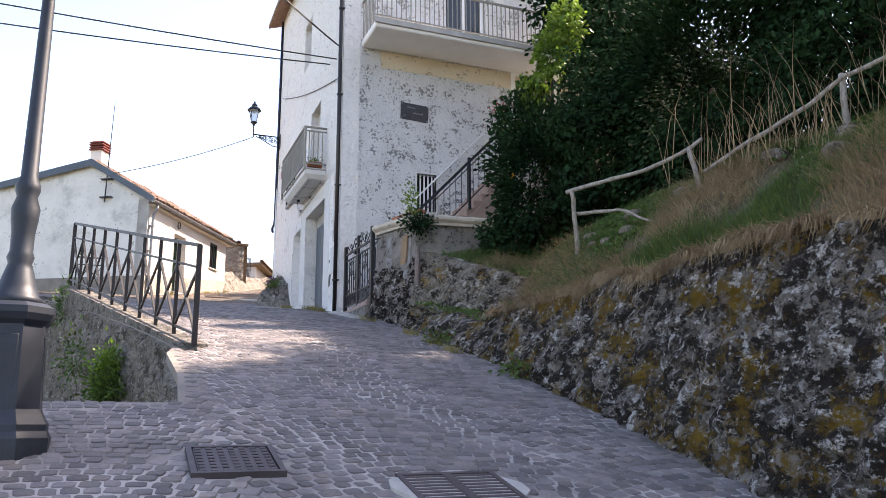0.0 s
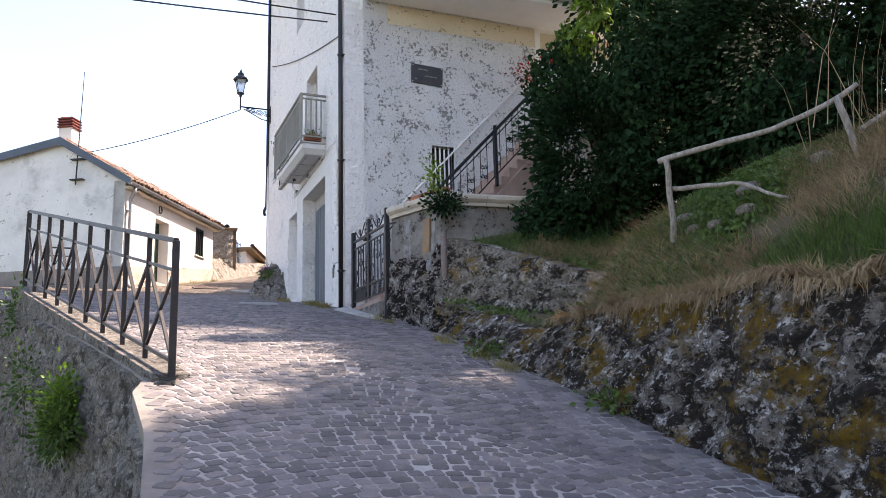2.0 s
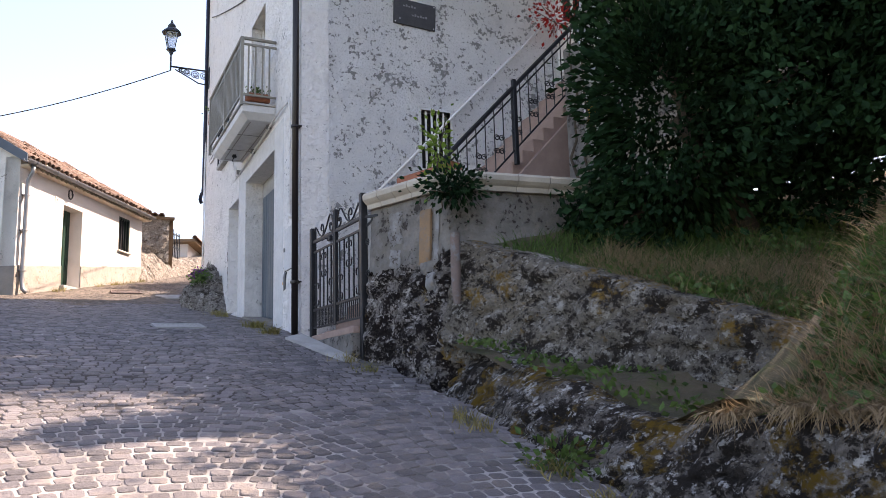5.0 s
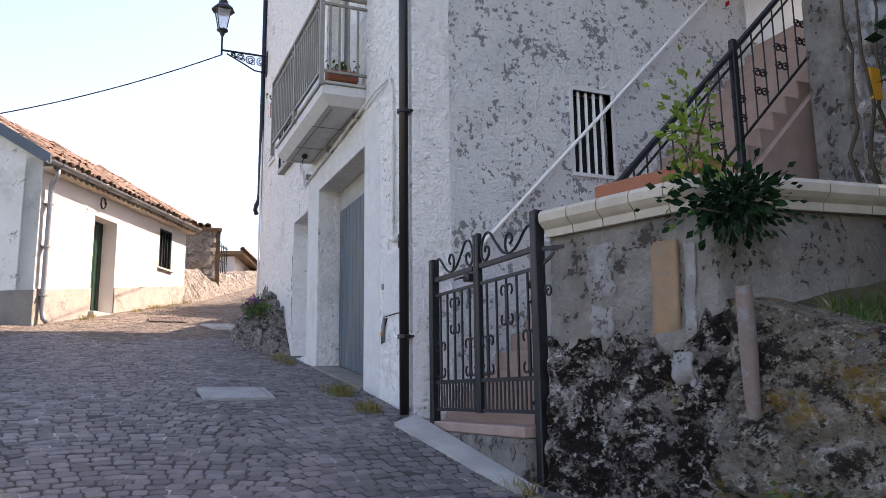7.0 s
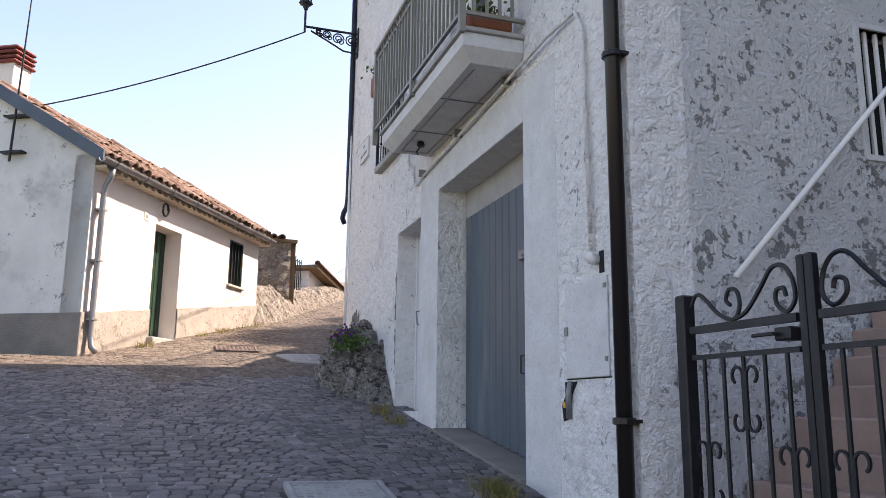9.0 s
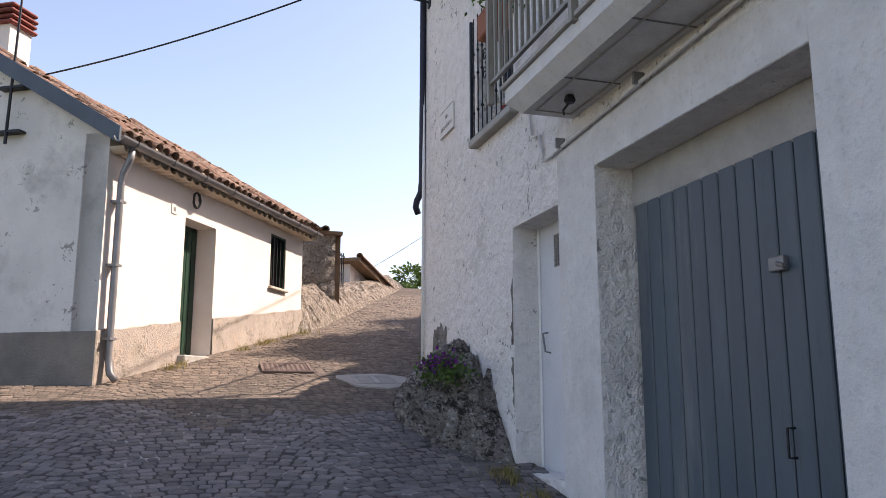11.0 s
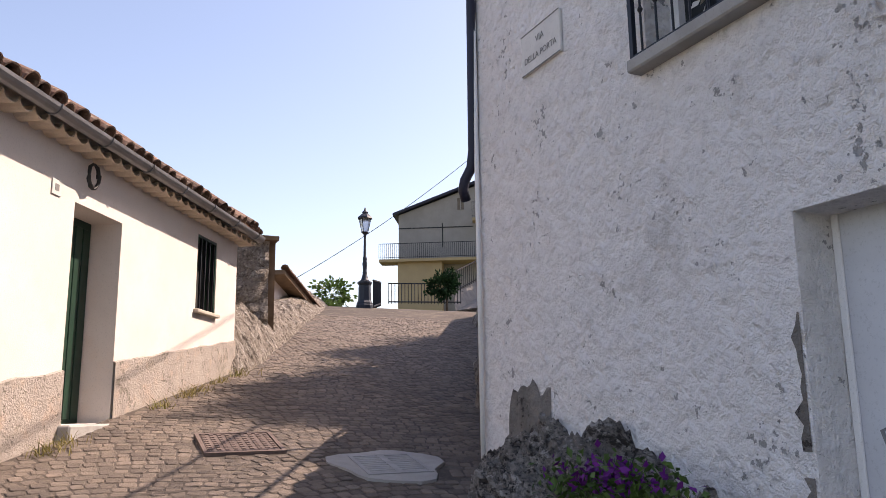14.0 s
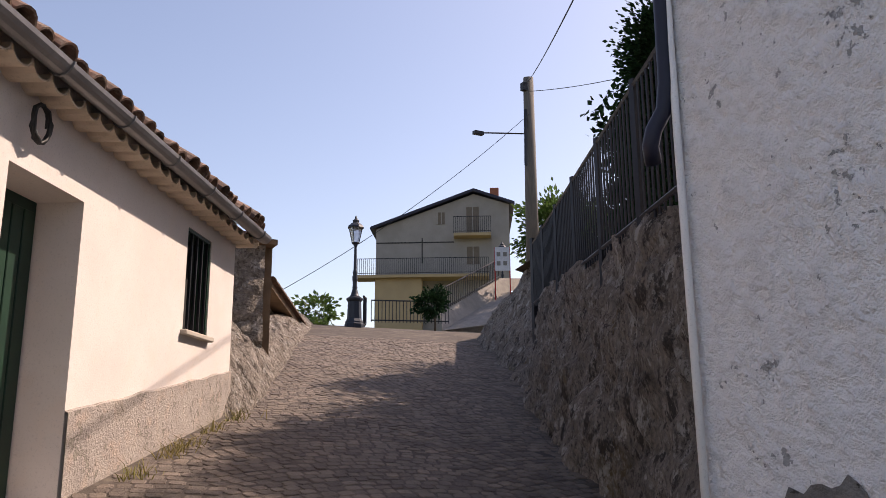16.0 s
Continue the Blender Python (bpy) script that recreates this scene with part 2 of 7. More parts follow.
LAMPGREY = material("blue_grey_cast_iron", (0.024, 0.031, 0.044), (0.018, 0.023, 0.033), 7, 0.5, 0.2, fine=70, bump=0.2, dist=0.003)
BROWNPIPE = material("dark_brown_downpipe", (0.026, 0.02, 0.02), (0.018, 0.015, 0.016), 3, 0.35, 0.2, fine=60, bump=0.08, dist=0.002)
ZINC = material("grey_zinc", (0.25, 0.25, 0.26), (0.19, 0.19, 0.2), 4, 0.45, 0.5, fine=50, bump=0.1, dist=0.002)
BLUECABLE = material("blue_black_conduit", (0.012, 0.014, 0.035), (0.01, 0.012, 0.025), 4, 0.5, fine=50, bump=0)
WIRE = material("black_wire", (0.02, 0.02, 0.02), (0.03, 0.03, 0.03), 4, 0.6, fine=50, bump=0)
GARAGE = material("blue_grey_door_paint", (0.085, 0.11, 0.135), (0.065, 0.088, 0.11), 4, 0.5, fine=40, bump=0.2, dist=0.003, stain=0.3, stain_col=(0.2, 0.21, 0.21), stretch=(1, 1, 0.15))
WHITEDOOR = material("white_metal_door", (0.62, 0.63, 0.66), (0.56, 0.57, 0.6), 2.5, 0.45, fine=60, bump=0.06, dist=0.003)
GREEN = material("dark_green_door_paint", (0.012, 0.045, 0.026), (0.008, 0.03, 0.02), 4, 0.45, fine=50, bump=0.2, dist=0.003)
TILE = material("terracotta_roof_tile", (0.21, 0.115, 0.08), (0.12, 0.085, 0.068), 7, 0.9, c=(0.3, 0.24, 0.19), fine=40, bump=0.5, dist=0.006, rand=0.3)
# pale tile colour includes light bounced up under the eave
TILESOFFIT = material("bounce_paled_eave_tile", (0.62, 0.52, 0.41), (0.54, 0.45, 0.35), 5, 0.9, fine=40, bump=0.3, dist=0.005)
FLASH = material("slate_blue_flashing", (0.085, 0.105, 0.13), (0.07, 0.085, 0.105), 3, 0.5, 0.3, fine=50, bump=0.1, dist=0.003)
TERRA = material("terracotta_pot", (0.32, 0.115, 0.065), (0.26, 0.09, 0.05), 6, 0.8, fine=50, bump=0.2, dist=0.003)
STEP = material("pink_stone_step", (0.36, 0.25, 0.21), (0.29, 0.2, 0.17), 4, 0.8, fine=50, bump=0.25, dist=0.004)
COPING = material("pale_stone_coping", (0.50, 0.45, 0.38), (0.40, 0.355, 0.3), 4, 0.8, fine=50, bump=0.5, dist=0.008, stain=0.7, stain_col=(0.3, 0.27, 0.23))
CEMENT = material("grey_cement", (0.40, 0.385, 0.365), (0.31, 0.3, 0.285), 3, 0.9, fine=50, bump=0.4, dist=0.006, stain=0.3, stain_col=(0.22, 0.21, 0.2))
WOOD = material("bleached_branch_wood", (0.38, 0.345, 0.31), (0.2, 0.175, 0.15), 7, 0.9, c=(0.12, 0.1, 0.085), fine=40, bump=0.9, dist=0.01, stretch=(3, 3, 1))
TIMBER = material("old_timber", (0.20, 0.13, 0.075), (0.14, 0.09, 0.055), 5, 0.85, fine=40, bump=0.5, dist=0.006)
BARK = material("brown_bark", (0.10, 0.075, 0.055), (0.06, 0.047, 0.037), 8, 0.95, fine=40, bump=0.9, dist=0.015)
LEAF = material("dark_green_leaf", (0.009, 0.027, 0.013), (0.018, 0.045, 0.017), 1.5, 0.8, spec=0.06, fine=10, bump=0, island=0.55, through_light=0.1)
LEAFBRIGHT = material("yellow_green_leaf", (0.16, 0.25, 0.03), (0.1, 0.19, 0.03), 2, 0.5, fine=10, bump=0, island=0.4, through_light=0.4)
IVY = material("mid_green_leaf", (0.05, 0.1, 0.022), (0.08, 0.14, 0.03), 3, 0.5, fine=10, bump=0, island=0.4, through_light=0.3)
GRASS = material("green_grass", (0.05, 0.1, 0.02), (0.085, 0.135, 0.03), 2, 0.7, fine=10, bump=0, island=0.4, through_light=0.3)
STRAW = material("dry_straw_grass", (0.36, 0.265, 0.16), (0.24, 0.17, 0.1), 2, 0.8, fine=10, bump=0, island=0.35, through_light=0.25)
PURPLE = material("purple_petals", (0.13, 0.012, 0.19), (0.2, 0.025, 0.25), 9, 0.6, fine=10, bump=0, island=0.4, through_light=0.3)
RED = material("red_petals", (0.45, 0.02, 0.015), (0.35, 0.015, 0.01), 9, 0.6, fine=10, bump=0, island=0.3, through_light=0.3)
DARK = material("dark_interior", (0.012, 0.012, 0.012), (0.02, 0.02, 0.02), 3, 0.9, fine=30, bump=0)
SLATE = material("dark_slate_plaque", (0.03, 0.028, 0.028), (0.045, 0.04, 0.04), 6, 0.4, fine=60, bump=0.1, dist=0.002)
MARBLE = material("pale_marble", (0.66, 0.64, 0.60), (0.56, 0.545, 0.52), 5, 0.5, fine=50, bump=0.1, dist=0.002)
INK = material("grey_lettering", (0.17, 0.165, 0.16), (0.2, 0.195, 0.19), 5, 0.7, fine=50, bump=0)
ORANGE = material("orange_plastic", (0.75, 0.36, 0.02), (0.68, 0.32, 0.02), 5, 0.5, fine=50, bump=0)
YELLOWHOUSE = material("pale_yellow_render", (0.42, 0.32, 0.18), (0.37, 0.28, 0.16), 1, 0.9, fine=30, bump=0.2, dist=0.01)
FARWHITE = material("grey_beige_render", (0.31, 0.29, 0.265), (0.26, 0.245, 0.225), 1, 0.9, fine=30, bump=0.2, dist=0.01)
SHUTTER = material("brown_shutter", (0.16, 0.13, 0.1), (0.13, 0.105, 0.08), 4, 0.7, fine=30, bump=0.1, dist=0.003)
NOTICE = material("printed_notice_board", (0.6, 0.62, 0.66), (0.5, 0.52, 0.58), 9, 0.6, fine=30, bump=0)
POLECON = material("weathered_pole", (0.15, 0.135, 0.12), (0.11, 0.1, 0.09), 4, 0.9, fine=50, bump=0.4, dist=0.006, stretch=(3, 3, 0.4))


def glass_material():
    m = bpy.data.materials.new("window_glass")
    m.use_nodes = True
    b = m.node_tree.nodes["Principled BSDF"]
    b.inputs["Base Color"].default_value = (0.02, 0.024, 0.028, 1)
    b.inputs["Roughness"].default_value = 0.05
    return m


def lantern_material():
    m = bpy.data.materials.new("frosted_lantern_glass")
    m.use_nodes = True
    b = m.node_tree.nodes["Principled BSDF"]
    b.inputs["Base Color"].default_value = (0.8, 0.84, 0.88, 1)
    b.inputs["Roughness"].default_value = 0.2
    b.inputs["Transmission Weight"].default_value = 0.7
    return m


GLASS, LANTERN = glass_material(), lantern_material()

# ---- builders ----
ORIGIN = {}


def thing(name, at, label, category, group="", kind=""):
    ob = new(name)
    ob.location = at
    ob.empty_display_size = 0.2
    ORIGIN[ob] = Vector(at)
    return tagged(ob, label, category, group, kind)


class Shape:
    """Collects verts and faces in world metres; make() turns them into one mesh object."""

    def __init__(self, m=None):
        self.v, self.f, self.m = [], [], m

    def add(self, verts, faces):
        n = len(self.v)
        self.v += [tuple(p) for p in verts]
        self.f += [tuple(i + n for i in f) for f in faces]
        return self

    def box(self, x0, x1, y0, y1, z0, z1, m=None, bevel=0.0):
        x0, x1, y0, y1, z0, z1 = min(x0, x1), max(x0, x1), min(y0, y1), max(y0, y1), min(z0, z1), max(z0, z1)
        b = min(bevel, (x1 - x0) * 0.45, (y1 - y0) * 0.45, (z1 - z0) * 0.45)
        if b <= 0:
            vs = [(x, y, z) for x in (x0, x1) for y in (y0, y1) for z in (z0, z1)]
            fs = [(0, 1, 3, 2), (4, 6, 7, 5), (0, 4, 5, 1), (2, 3, 7, 6), (0, 2, 6, 4), (1, 5, 7, 3)]
        else:
            vs, fs = [], []
            for z, k in ((z0, b), (z0 + b, 0), (z1 - b, 0), (z1, b)):
                vs += [(x0 + k, y0 + k + (b - k), z), (x0 + k + (b - k), y0 + k, z), (x1 - k - (b - k), y0 + k, z), (x1 - k, y0 + k + (b - k), z),
                       (x1 - k, y1 - k - (b - k), z), (x1 - k - (b - k), y1 - k, z), (x0 + k + (b - k), y1 - k, z), (x0 + k, y1 - k - (b - k), z)]
            for r in range(3):
                for j in range(8):
                    a, c = r * 8 + j, r * 8 + (j + 1) % 8
                    fs.append((a, c, c + 8, a + 8))
            fs += [tuple(range(7, -1, -1)), tuple(range(24, 32))]
        if m is not None:
            vs = [m @ Vector(p) for p in vs]
        return self.add(vs, fs)

    def tube(self, pts, r, n=6, caps=True):
        pts = [Vector(p) for p in pts]
        rs = r if isinstance(r, (list, tuple)) else [r] * len(pts)
        vs, fs, up = [], [], None
        for i, p in enumerate(pts):
            d = (pts[min(i + 1, len(pts) - 1)] - pts[max(i - 1, 0)]).normalized()
            if up is None:
                up = Vector((0, 0, 1)) if abs(d.z) < 0.9 else Vector((1, 0, 0))
            side = d.cross(up)
            if side.length < 1e-4:
                side = d.cross(Vector((0.3, 1, 0.2)))
            side.normalize()
            up = side.cross(d).normalized()
            for j in range(n):
                a = 2 * math.pi * (j + 0.5) / n
                vs.append(p + rs[i] * (math.cos(a) * side + math.sin(a) * up))
        for i in range(len(pts) - 1):
            for j in range(n):
                k = (j + 1) % n
                fs.append((i * n + j, i * n + k, (i + 1) * n + k, (i + 1) * n + j))
        if caps:
            fs += [tuple(range(n - 1, -1, -1)), tuple(range((len(pts) - 1) * n, len(pts) * n))]
        return self.add(vs, fs)

    def lathe(self, prof, cx, cy, n=12, turn=0.0):
        vs, fs = [], []
        for r, z in prof:
            vs += [(cx + r * math.cos(2 * math.pi * j / n + turn), cy + r * math.sin(2 * math.pi * j / n + turn), z) for j in range(n)]
        for i in range(len(prof) - 1):
            for j in range(n):
                k = (j + 1) % n
                fs.append((i * n + j, i * n + k, (i + 1) * n + k, (i + 1) * n + j))
        fs += [tuple(range(n - 1, -1, -1)), tuple(range((len(prof) - 1) * n, len(prof) * n))]
        return self.add(vs, fs)

    def make(self, name, mat, parent=None, label="", smooth=False):
        o = ORIGIN.get(parent, Vector((0, 0, 0)))
        me = bpy.data.meshes.new(name)
        vs = [Vector(p) for p in self.v]
        if self.m is not None:
            vs = [self.m @ p for p in vs]
        me.from_pydata([p - o for p in vs], [], self.f)
        me.materials.append(mat)
        if smooth:
            me.polygons.foreach_set("use_smooth", [True] * len(me.polygons))
        ob = new(name, me)
        if parent is not None:
            ob.parent = parent
        ORIGIN[ob] = o
        return tagged(ob, label) if label else ob


def part(name, shape, mat, parent, label="", smooth=False):
    ob = shape.make(name, mat, parent, label, smooth)
    return tagged(ob, kind="stuff") if name in ("crown", "foliage", "flowers", "studs") else ob


def holed(s, axis, face, back, a0, a1, z0, z1, holes):
    """A wall slab across axis ('x' or 'y') from face to back, with openings (a0, a1, z0, z1), built of butted blocks sharing verts."""
    aa = sorted({a0, a1, *[h[0] for h in holes], *[h[1] for h in holes]})
    zz = sorted({z0, z1, *[h[2] for h in holes], *[h[3] for h in holes]})
    solid = lambda i, j: 0 <= i < len(aa) - 1 and 0 <= j < len(zz) - 1 and not any(h[0] <= (aa[i] + aa[i + 1]) / 2 <= h[1] and h[2] <= (zz[j] + zz[j + 1]) / 2 <= h[3] for h in holes)
    P = (lambda d, a, z: (d, a, z)) if axis == "x" else (lambda d, a, z: (a, d, z))
    for i in range(len(aa) - 1):
        for j in range(len(zz) - 1):
            if not solid(i, j):
                continue
            A, B, Z, Y = aa[i], aa[i + 1], zz[j], zz[j + 1]
            s.add([P(face, A, Z), P(face, B, Z), P(face, B, Y), P(face, A, Y)], [(0, 1, 2, 3)])
            s.add([P(back, A, Z), P(back, B, Z), P(back, B, Y), P(back, A, Y)], [(3, 2, 1, 0)])
            for di, dj, q in ((-1, 0, (A, Z, A, Y)), (1, 0, (B, Z, B, Y)), (0, -1, (A, Z, B, Z)), (0, 1, (A, Y, B, Y))):
                if not solid(i + di, j + dj):
                    s.add([P(face, q[0], q[1]), P(face, q[2], q[3]), P(back, q[2], q[3]), P(back, q[0], q[1])], [(0, 1, 2, 3)])
    return s


def grid(fn, nu, nv):
    """A sheet of (nu+1) x (nv+1) points fn(u, v), u and v from 0 to 1."""
    s = Shape()
    s.v = [tuple(fn(i / nu, j / nv)) for j in range(nv + 1) for i in range(nu + 1)]
    w = nu + 1
    s.f = [(j * w + i, j * w + i + 1, (j + 1) * w + i + 1, (j + 1) * w + i) for j in range(nv) for i in range(nu)]
    return s


def leaves(points, size, seed, droop=0.3):
    """Small folded leaves, one at each point."""
    r = np.random.RandomState(seed)
    p = np.asarray(points, float)
    n = len(p)
    d = r.normal(size=(n, 3)); d[:, 2] -= droop; d /= np.linalg.norm(d, axis=1)[:, None]
    q = np.cross(d, r.normal(size=(n, 3))); q /= np.linalg.norm(q, axis=1)[:, None]
    k = (size * r.uniform(0.6, 1.3, n))[:, None]
    nn = np.cross(d, q)
    vs = np.stack([p - d * k * 0.5, p + q * k * 0.32 + nn * k * 0.08, p + d * k * 0.55, p - q * k * 0.32 + nn * k * 0.08], 1).reshape(-1, 3)
    s = Shape()
    s.v = vs.tolist()
    s.f = [(4 * i, 4 * i + 1, 4 * i + 2, 4 * i + 3) for i in range(n)]
    return s


def blades(roots, height, lean, width, seed):
    r = np.random.RandomState(seed)
    p = np.asarray(roots, float)
    n = len(p)
    a = r.uniform(0, 2 * math.pi, n)
    h = height * r.uniform(0.45, 1.25, n)
    w = np.stack([np.cos(a), np.sin(a), 0 * a], 1) * width
    b = r.uniform(0, 2 * math.pi, n)
    l = np.stack([np.cos(b), np.sin(b), 0 * b], 1) * (h * lean * r.uniform(0.2, 1.2, n))[:, None]
    up = np.stack([0 * h, 0 * h, h], 1)
    vs = np.stack([p - w, p + w, p + l * 0.4 + up * 0.6 + w * 0.6, p + l * 0.4 + up * 0.6 - w * 0.6, p + l + up * 0.95], 1).reshape(-1, 3)
    s = Shape()
    s.v = vs.tolist()
    s.f = [f for i in range(n) for f in ((5 * i, 5 * i + 1, 5 * i + 2, 5 * i + 3), (5 * i + 3, 5 * i + 2, 5 * i + 4))]
    return s


def scroll(c, ax, up, r, turns=1.6, flip=1, n=18):
    """Points of a spiral curl in the plane of ax and up."""
    c, ax, up = Vector(c), Vector(ax), Vector(up)
    return [c + (r * (1 - 0.72 * i / n)) * (flip * math.cos(i / n * turns * 2 * math.pi) * ax + math.sin(i / n * turns * 2 * math.pi) * up) for i in range(n + 1)]


# ---- the lie of the land ----
GY = [-30, -6, -1, 1.44, 3.58, 7.06, 10.56, 13.5, 17, 21.6, 25, 26.6, 44, 48, 60, 140]
GZ = [-8, -1.6, -0.31, 0.34, 0.92, 1.74, 2.6, 3.2, 3.84, 4.5, 5.15, 5.5, 9.0, 9.5, 10.2, 14]


def gz(y):
    return float(sum(np.interp(y + d, GY, GZ) for d in (-0.8, -0.4, 0, 0.4, 0.8)) / 5)


def road_z(x, y):
    return gz(y) + 0.012 * noise.noise((x * 0.8, y * 0.8, 3.0))


LEFT_Y = [-14, 5.9, 5.92, 7.2, 8.4, 8.9, 16.0, 16.3, 24.9, 25.0, 30.2, 33.9, 44, 50, 62]
LEFT_X = [-9, -9, 0.12, 0.18, 0.12, 0.22, -1.75, -5.0, -5.0, 0.08, 3.08, 4.72, 8.2, 9.5, 14]
RIGHT_Y = [-14, 3.6, 6, 9, 13.0, 13.7, 15.9, 24.4, 24.5, 25.6, 28.6, 35.8, 42, 50, 62]
RIGHT_X = [5.0, 3.8, 4.1, 4.15, 4.15, 4.3, 4.15, 4.15, 4.4, 5.0, 6.6, 10.3, 14.5, 22, 30]


def road_left(y):
    return float(np.interp(y, LEFT_Y, LEFT_X))


def road_right(y):
    return float(np.interp(y, RIGHT_Y, RIGHT_X))

# ---- ground ----
def hill_z(x, y):
    """Open ground round the village: falls away to the valley on the one hand, climbs on the other."""
    road = gz(min(y, 75))
    if x > 4.0:
        return road - 0.35 + 0.12 * max(0, x - 14)
    return road - 0.35 - min(3.8, max(0, (4.0 - x)) * 1.6) - max(0, -x - 8) * 0.35


def ground_sheet():
    xs = [-1500, -400, -120, -60, -40, -25, -16, -10, -6, -4, -2, 0, 1, 2, 3, 4, 5, 7, 10, 14, 18, 24, 32, 45, 70, 120, 400, 1500]
    ys = [-1500, -400, -120, -60, -30, -20, -12, -8, -4, 0, 2, 4, 6, 8, 10, 12, 14, 16, 18, 20, 22, 24, 26, 28, 30, 33, 36, 40, 44, 48, 52, 58, 64, 72, 90, 140, 400, 1500]
    s = Shape()
    s.v = [(x, y, max(-60.0, min(hill_z(x, y), 24.0))) for y in ys for x in xs]
    w = len(xs)
    s.f = [(j * w + i, j * w + i + 1, (j + 1) * w + i + 1, (j + 1) * w + i) for j in range(len(ys) - 1) for i in range(w - 1)]
    return tagged(s.make("ground", HILL), "dry grassy hillside falling away round the village", "ground", kind="structure")


ground_sheet()


def road_sheet():
    rows = []
    y = -13.9
    while y < 60:
        rows.append(y)
        y += 0.25 if y < 30 else 0.6
    rows = sorted(set(rows) | {5.9, 5.92, 8.4, 8.9, 16.0, 16.3, 24.4, 24.5, 24.9, 25.0, 30.2})
    n = 16
    s = Shape()
    for y in rows:
        a, b = road_left(y), road_right(y)
        pts = [(a + (b - a) * i / n, y) for i in range(n + 1)]
        s.v += [(x, q, road_z(x, q) - 0.001) for x, q in pts]
    w = n + 1
    s.f = [(j * w + i, j * w + i + 1, (j + 1) * w + i + 1, (j + 1) * w + i) for j in range(len(rows) - 1) for i in range(n)]
    # side faces down to the lower ground
    k = len(s.v)
    for j, y in enumerate(rows):
        a = road_left(y)
        s.v.append((a - 0.02, y, gz(y) - 4.5))
    s.f += [(j * w, (j + 1) * w, k + j + 1, k + j) for j in range(len(rows) - 1)]
    ob = s.make("road", JOINT, smooth=False)
    ob.data.materials.append(JOINTWORN)
    ob.data.materials.append(JOINTEARTH)
    ob.data.materials.append(PLINTH)
    for p in ob.data.polygons:
        y = p.center.y + 1.6 * noise.noise((p.center.x * 0.7, p.center.y * 0.7, 4.0))
        p.material_index = 0 if y < 12.0 else 1 if y < 23.0 else 2
        if p.center.x < -3.5 or p.center.y < -0.7:
            p.material_index = 2
        if 5.8 < p.center.y < 16.2 and p.center.x < road_left(p.center.y) + 0.3:
            p.material_index = 3
    return tagged(ob, "steep village lane paved with worn grey stone setts and sandy joints", "road", kind="structure")


road = road_sheet()


# ---- retaining walls and bank ----
def rubble(p, size=0.3, depth=0.05):
    """Outward bulge of rubble stones at a place."""
    d, pts = noise.voronoi((p[0] / size, p[1] / size, p[2] / size * 1.3))
    edge = min(1.0, (d[1] - d[0]) * 2.2)
    rnd = noise.noise((pts[0][0] * 7.1, pts[0][1] * 5.3, pts[0][2] * 3.7))
    return depth * (edge ** 0.6) * (1.0 + 0.7 * rnd) + 0.03 * noise.noise((p[0] * 3, p[1] * 3, p[2] * 3))


BASE_Y = [-12, 0, 3.6, 6.2, 8.4, 10.5, 12.4]
BASE_X = [4.2, 3.55, 3.62, 3.9, 3.98, 3.92, 4.35]
TOP_Y = [-12, -3, 0, 3, 8.5, 9.3, 12.4]
TOP_Z = [0.6, 1.7, 2.2, 2.6, 2.78, 3.1, 4.25]


def wall_top(y):
    return float(np.interp(y, TOP_Y, TOP_Z)) + 0.1 * noise.noise((1.0, y * 1.3, 0))


WING_Y, WING_X, WING_Z = [9.0, 9.8, 11.0, 12.5], [5.9, 5.62, 5.2, 4.66], [3.1, 3.43, 3.85, 4.38]


def wing(y):
    return float(np.interp(y, WING_Y, WING_X)), float(np.interp(y, WING_Y, WING_Z))


def low_top(y):
    """Top of the wall along the lane: full height below the bend, a low kerb wall above it."""
    k = min(1.0, max(0.0, (y - 8.4) / 0.8))
    return wall_top(y) * (1 - k) + (gz(y) + 0.38 + 0.08 * noise.noise((y * 2, 3, 1))) * k


def bank_wall(u, v):
    y = -11 + 23.4 * (1 - u)
    bx = float(np.interp(y, BASE_Y, BASE_X))
    z0 = gz(y) - 0.25
    z1 = low_top(y)
    if v > 0.9:
        k = (v - 0.9) / 0.1
        return (bx + 0.42 + k * 0.14, y, z1 + 0.02 * k)
    k = v / 0.9
    z = z0 + (z1 - z0) * k
    x = bx + 0.42 * k ** 1.2
    b = rubble((x, y, z), 0.24, 0.075) * (1 - 0.5 * k ** 6)
    return (x - b, y, z - 0.02 * k)


tagged(grid(bank_wall, 620, 50).make("retaining_wall", RUBBLE, smooth=True), "mossy, lichen-blackened rubble retaining wall along the lane", "wall", kind="structure")


def bank_z(x, y):
    d = max(0.0, x - 4.55)
    k = min(1.0, max(0.0, (y - 8.5) / 0.9))
    if k > 0:
        wx, wz = wing(y)
        b = low_top(y) + 0.12 * d if x < wx + 0.05 else wz - 0.06 + 0.22 * (x - wx) + 0.06 * noise.noise((x * 2, y * 2, 2))
    else:
        b = 0
    if k == 1.0:
        return b
    return b * k + (1 - k) * (wall_top(y) + 1.25 * (1 - math.exp(-d / 1.0)) + 0.25 * d + 0.1 * noise.noise((x * 1.1, y * 1.1, 5)) * min(1, d * 3))


tagged(grid(lambda u, v: ((x := 4.42 + 24 * u * u), (y := -11.5 + 24.1 * v), bank_z(x, y) - 0.02), 90, 150).make("bank", EARTH, smooth=True), "sloping earth bank with dry and green grass above the wall", "bank", kind="structure")



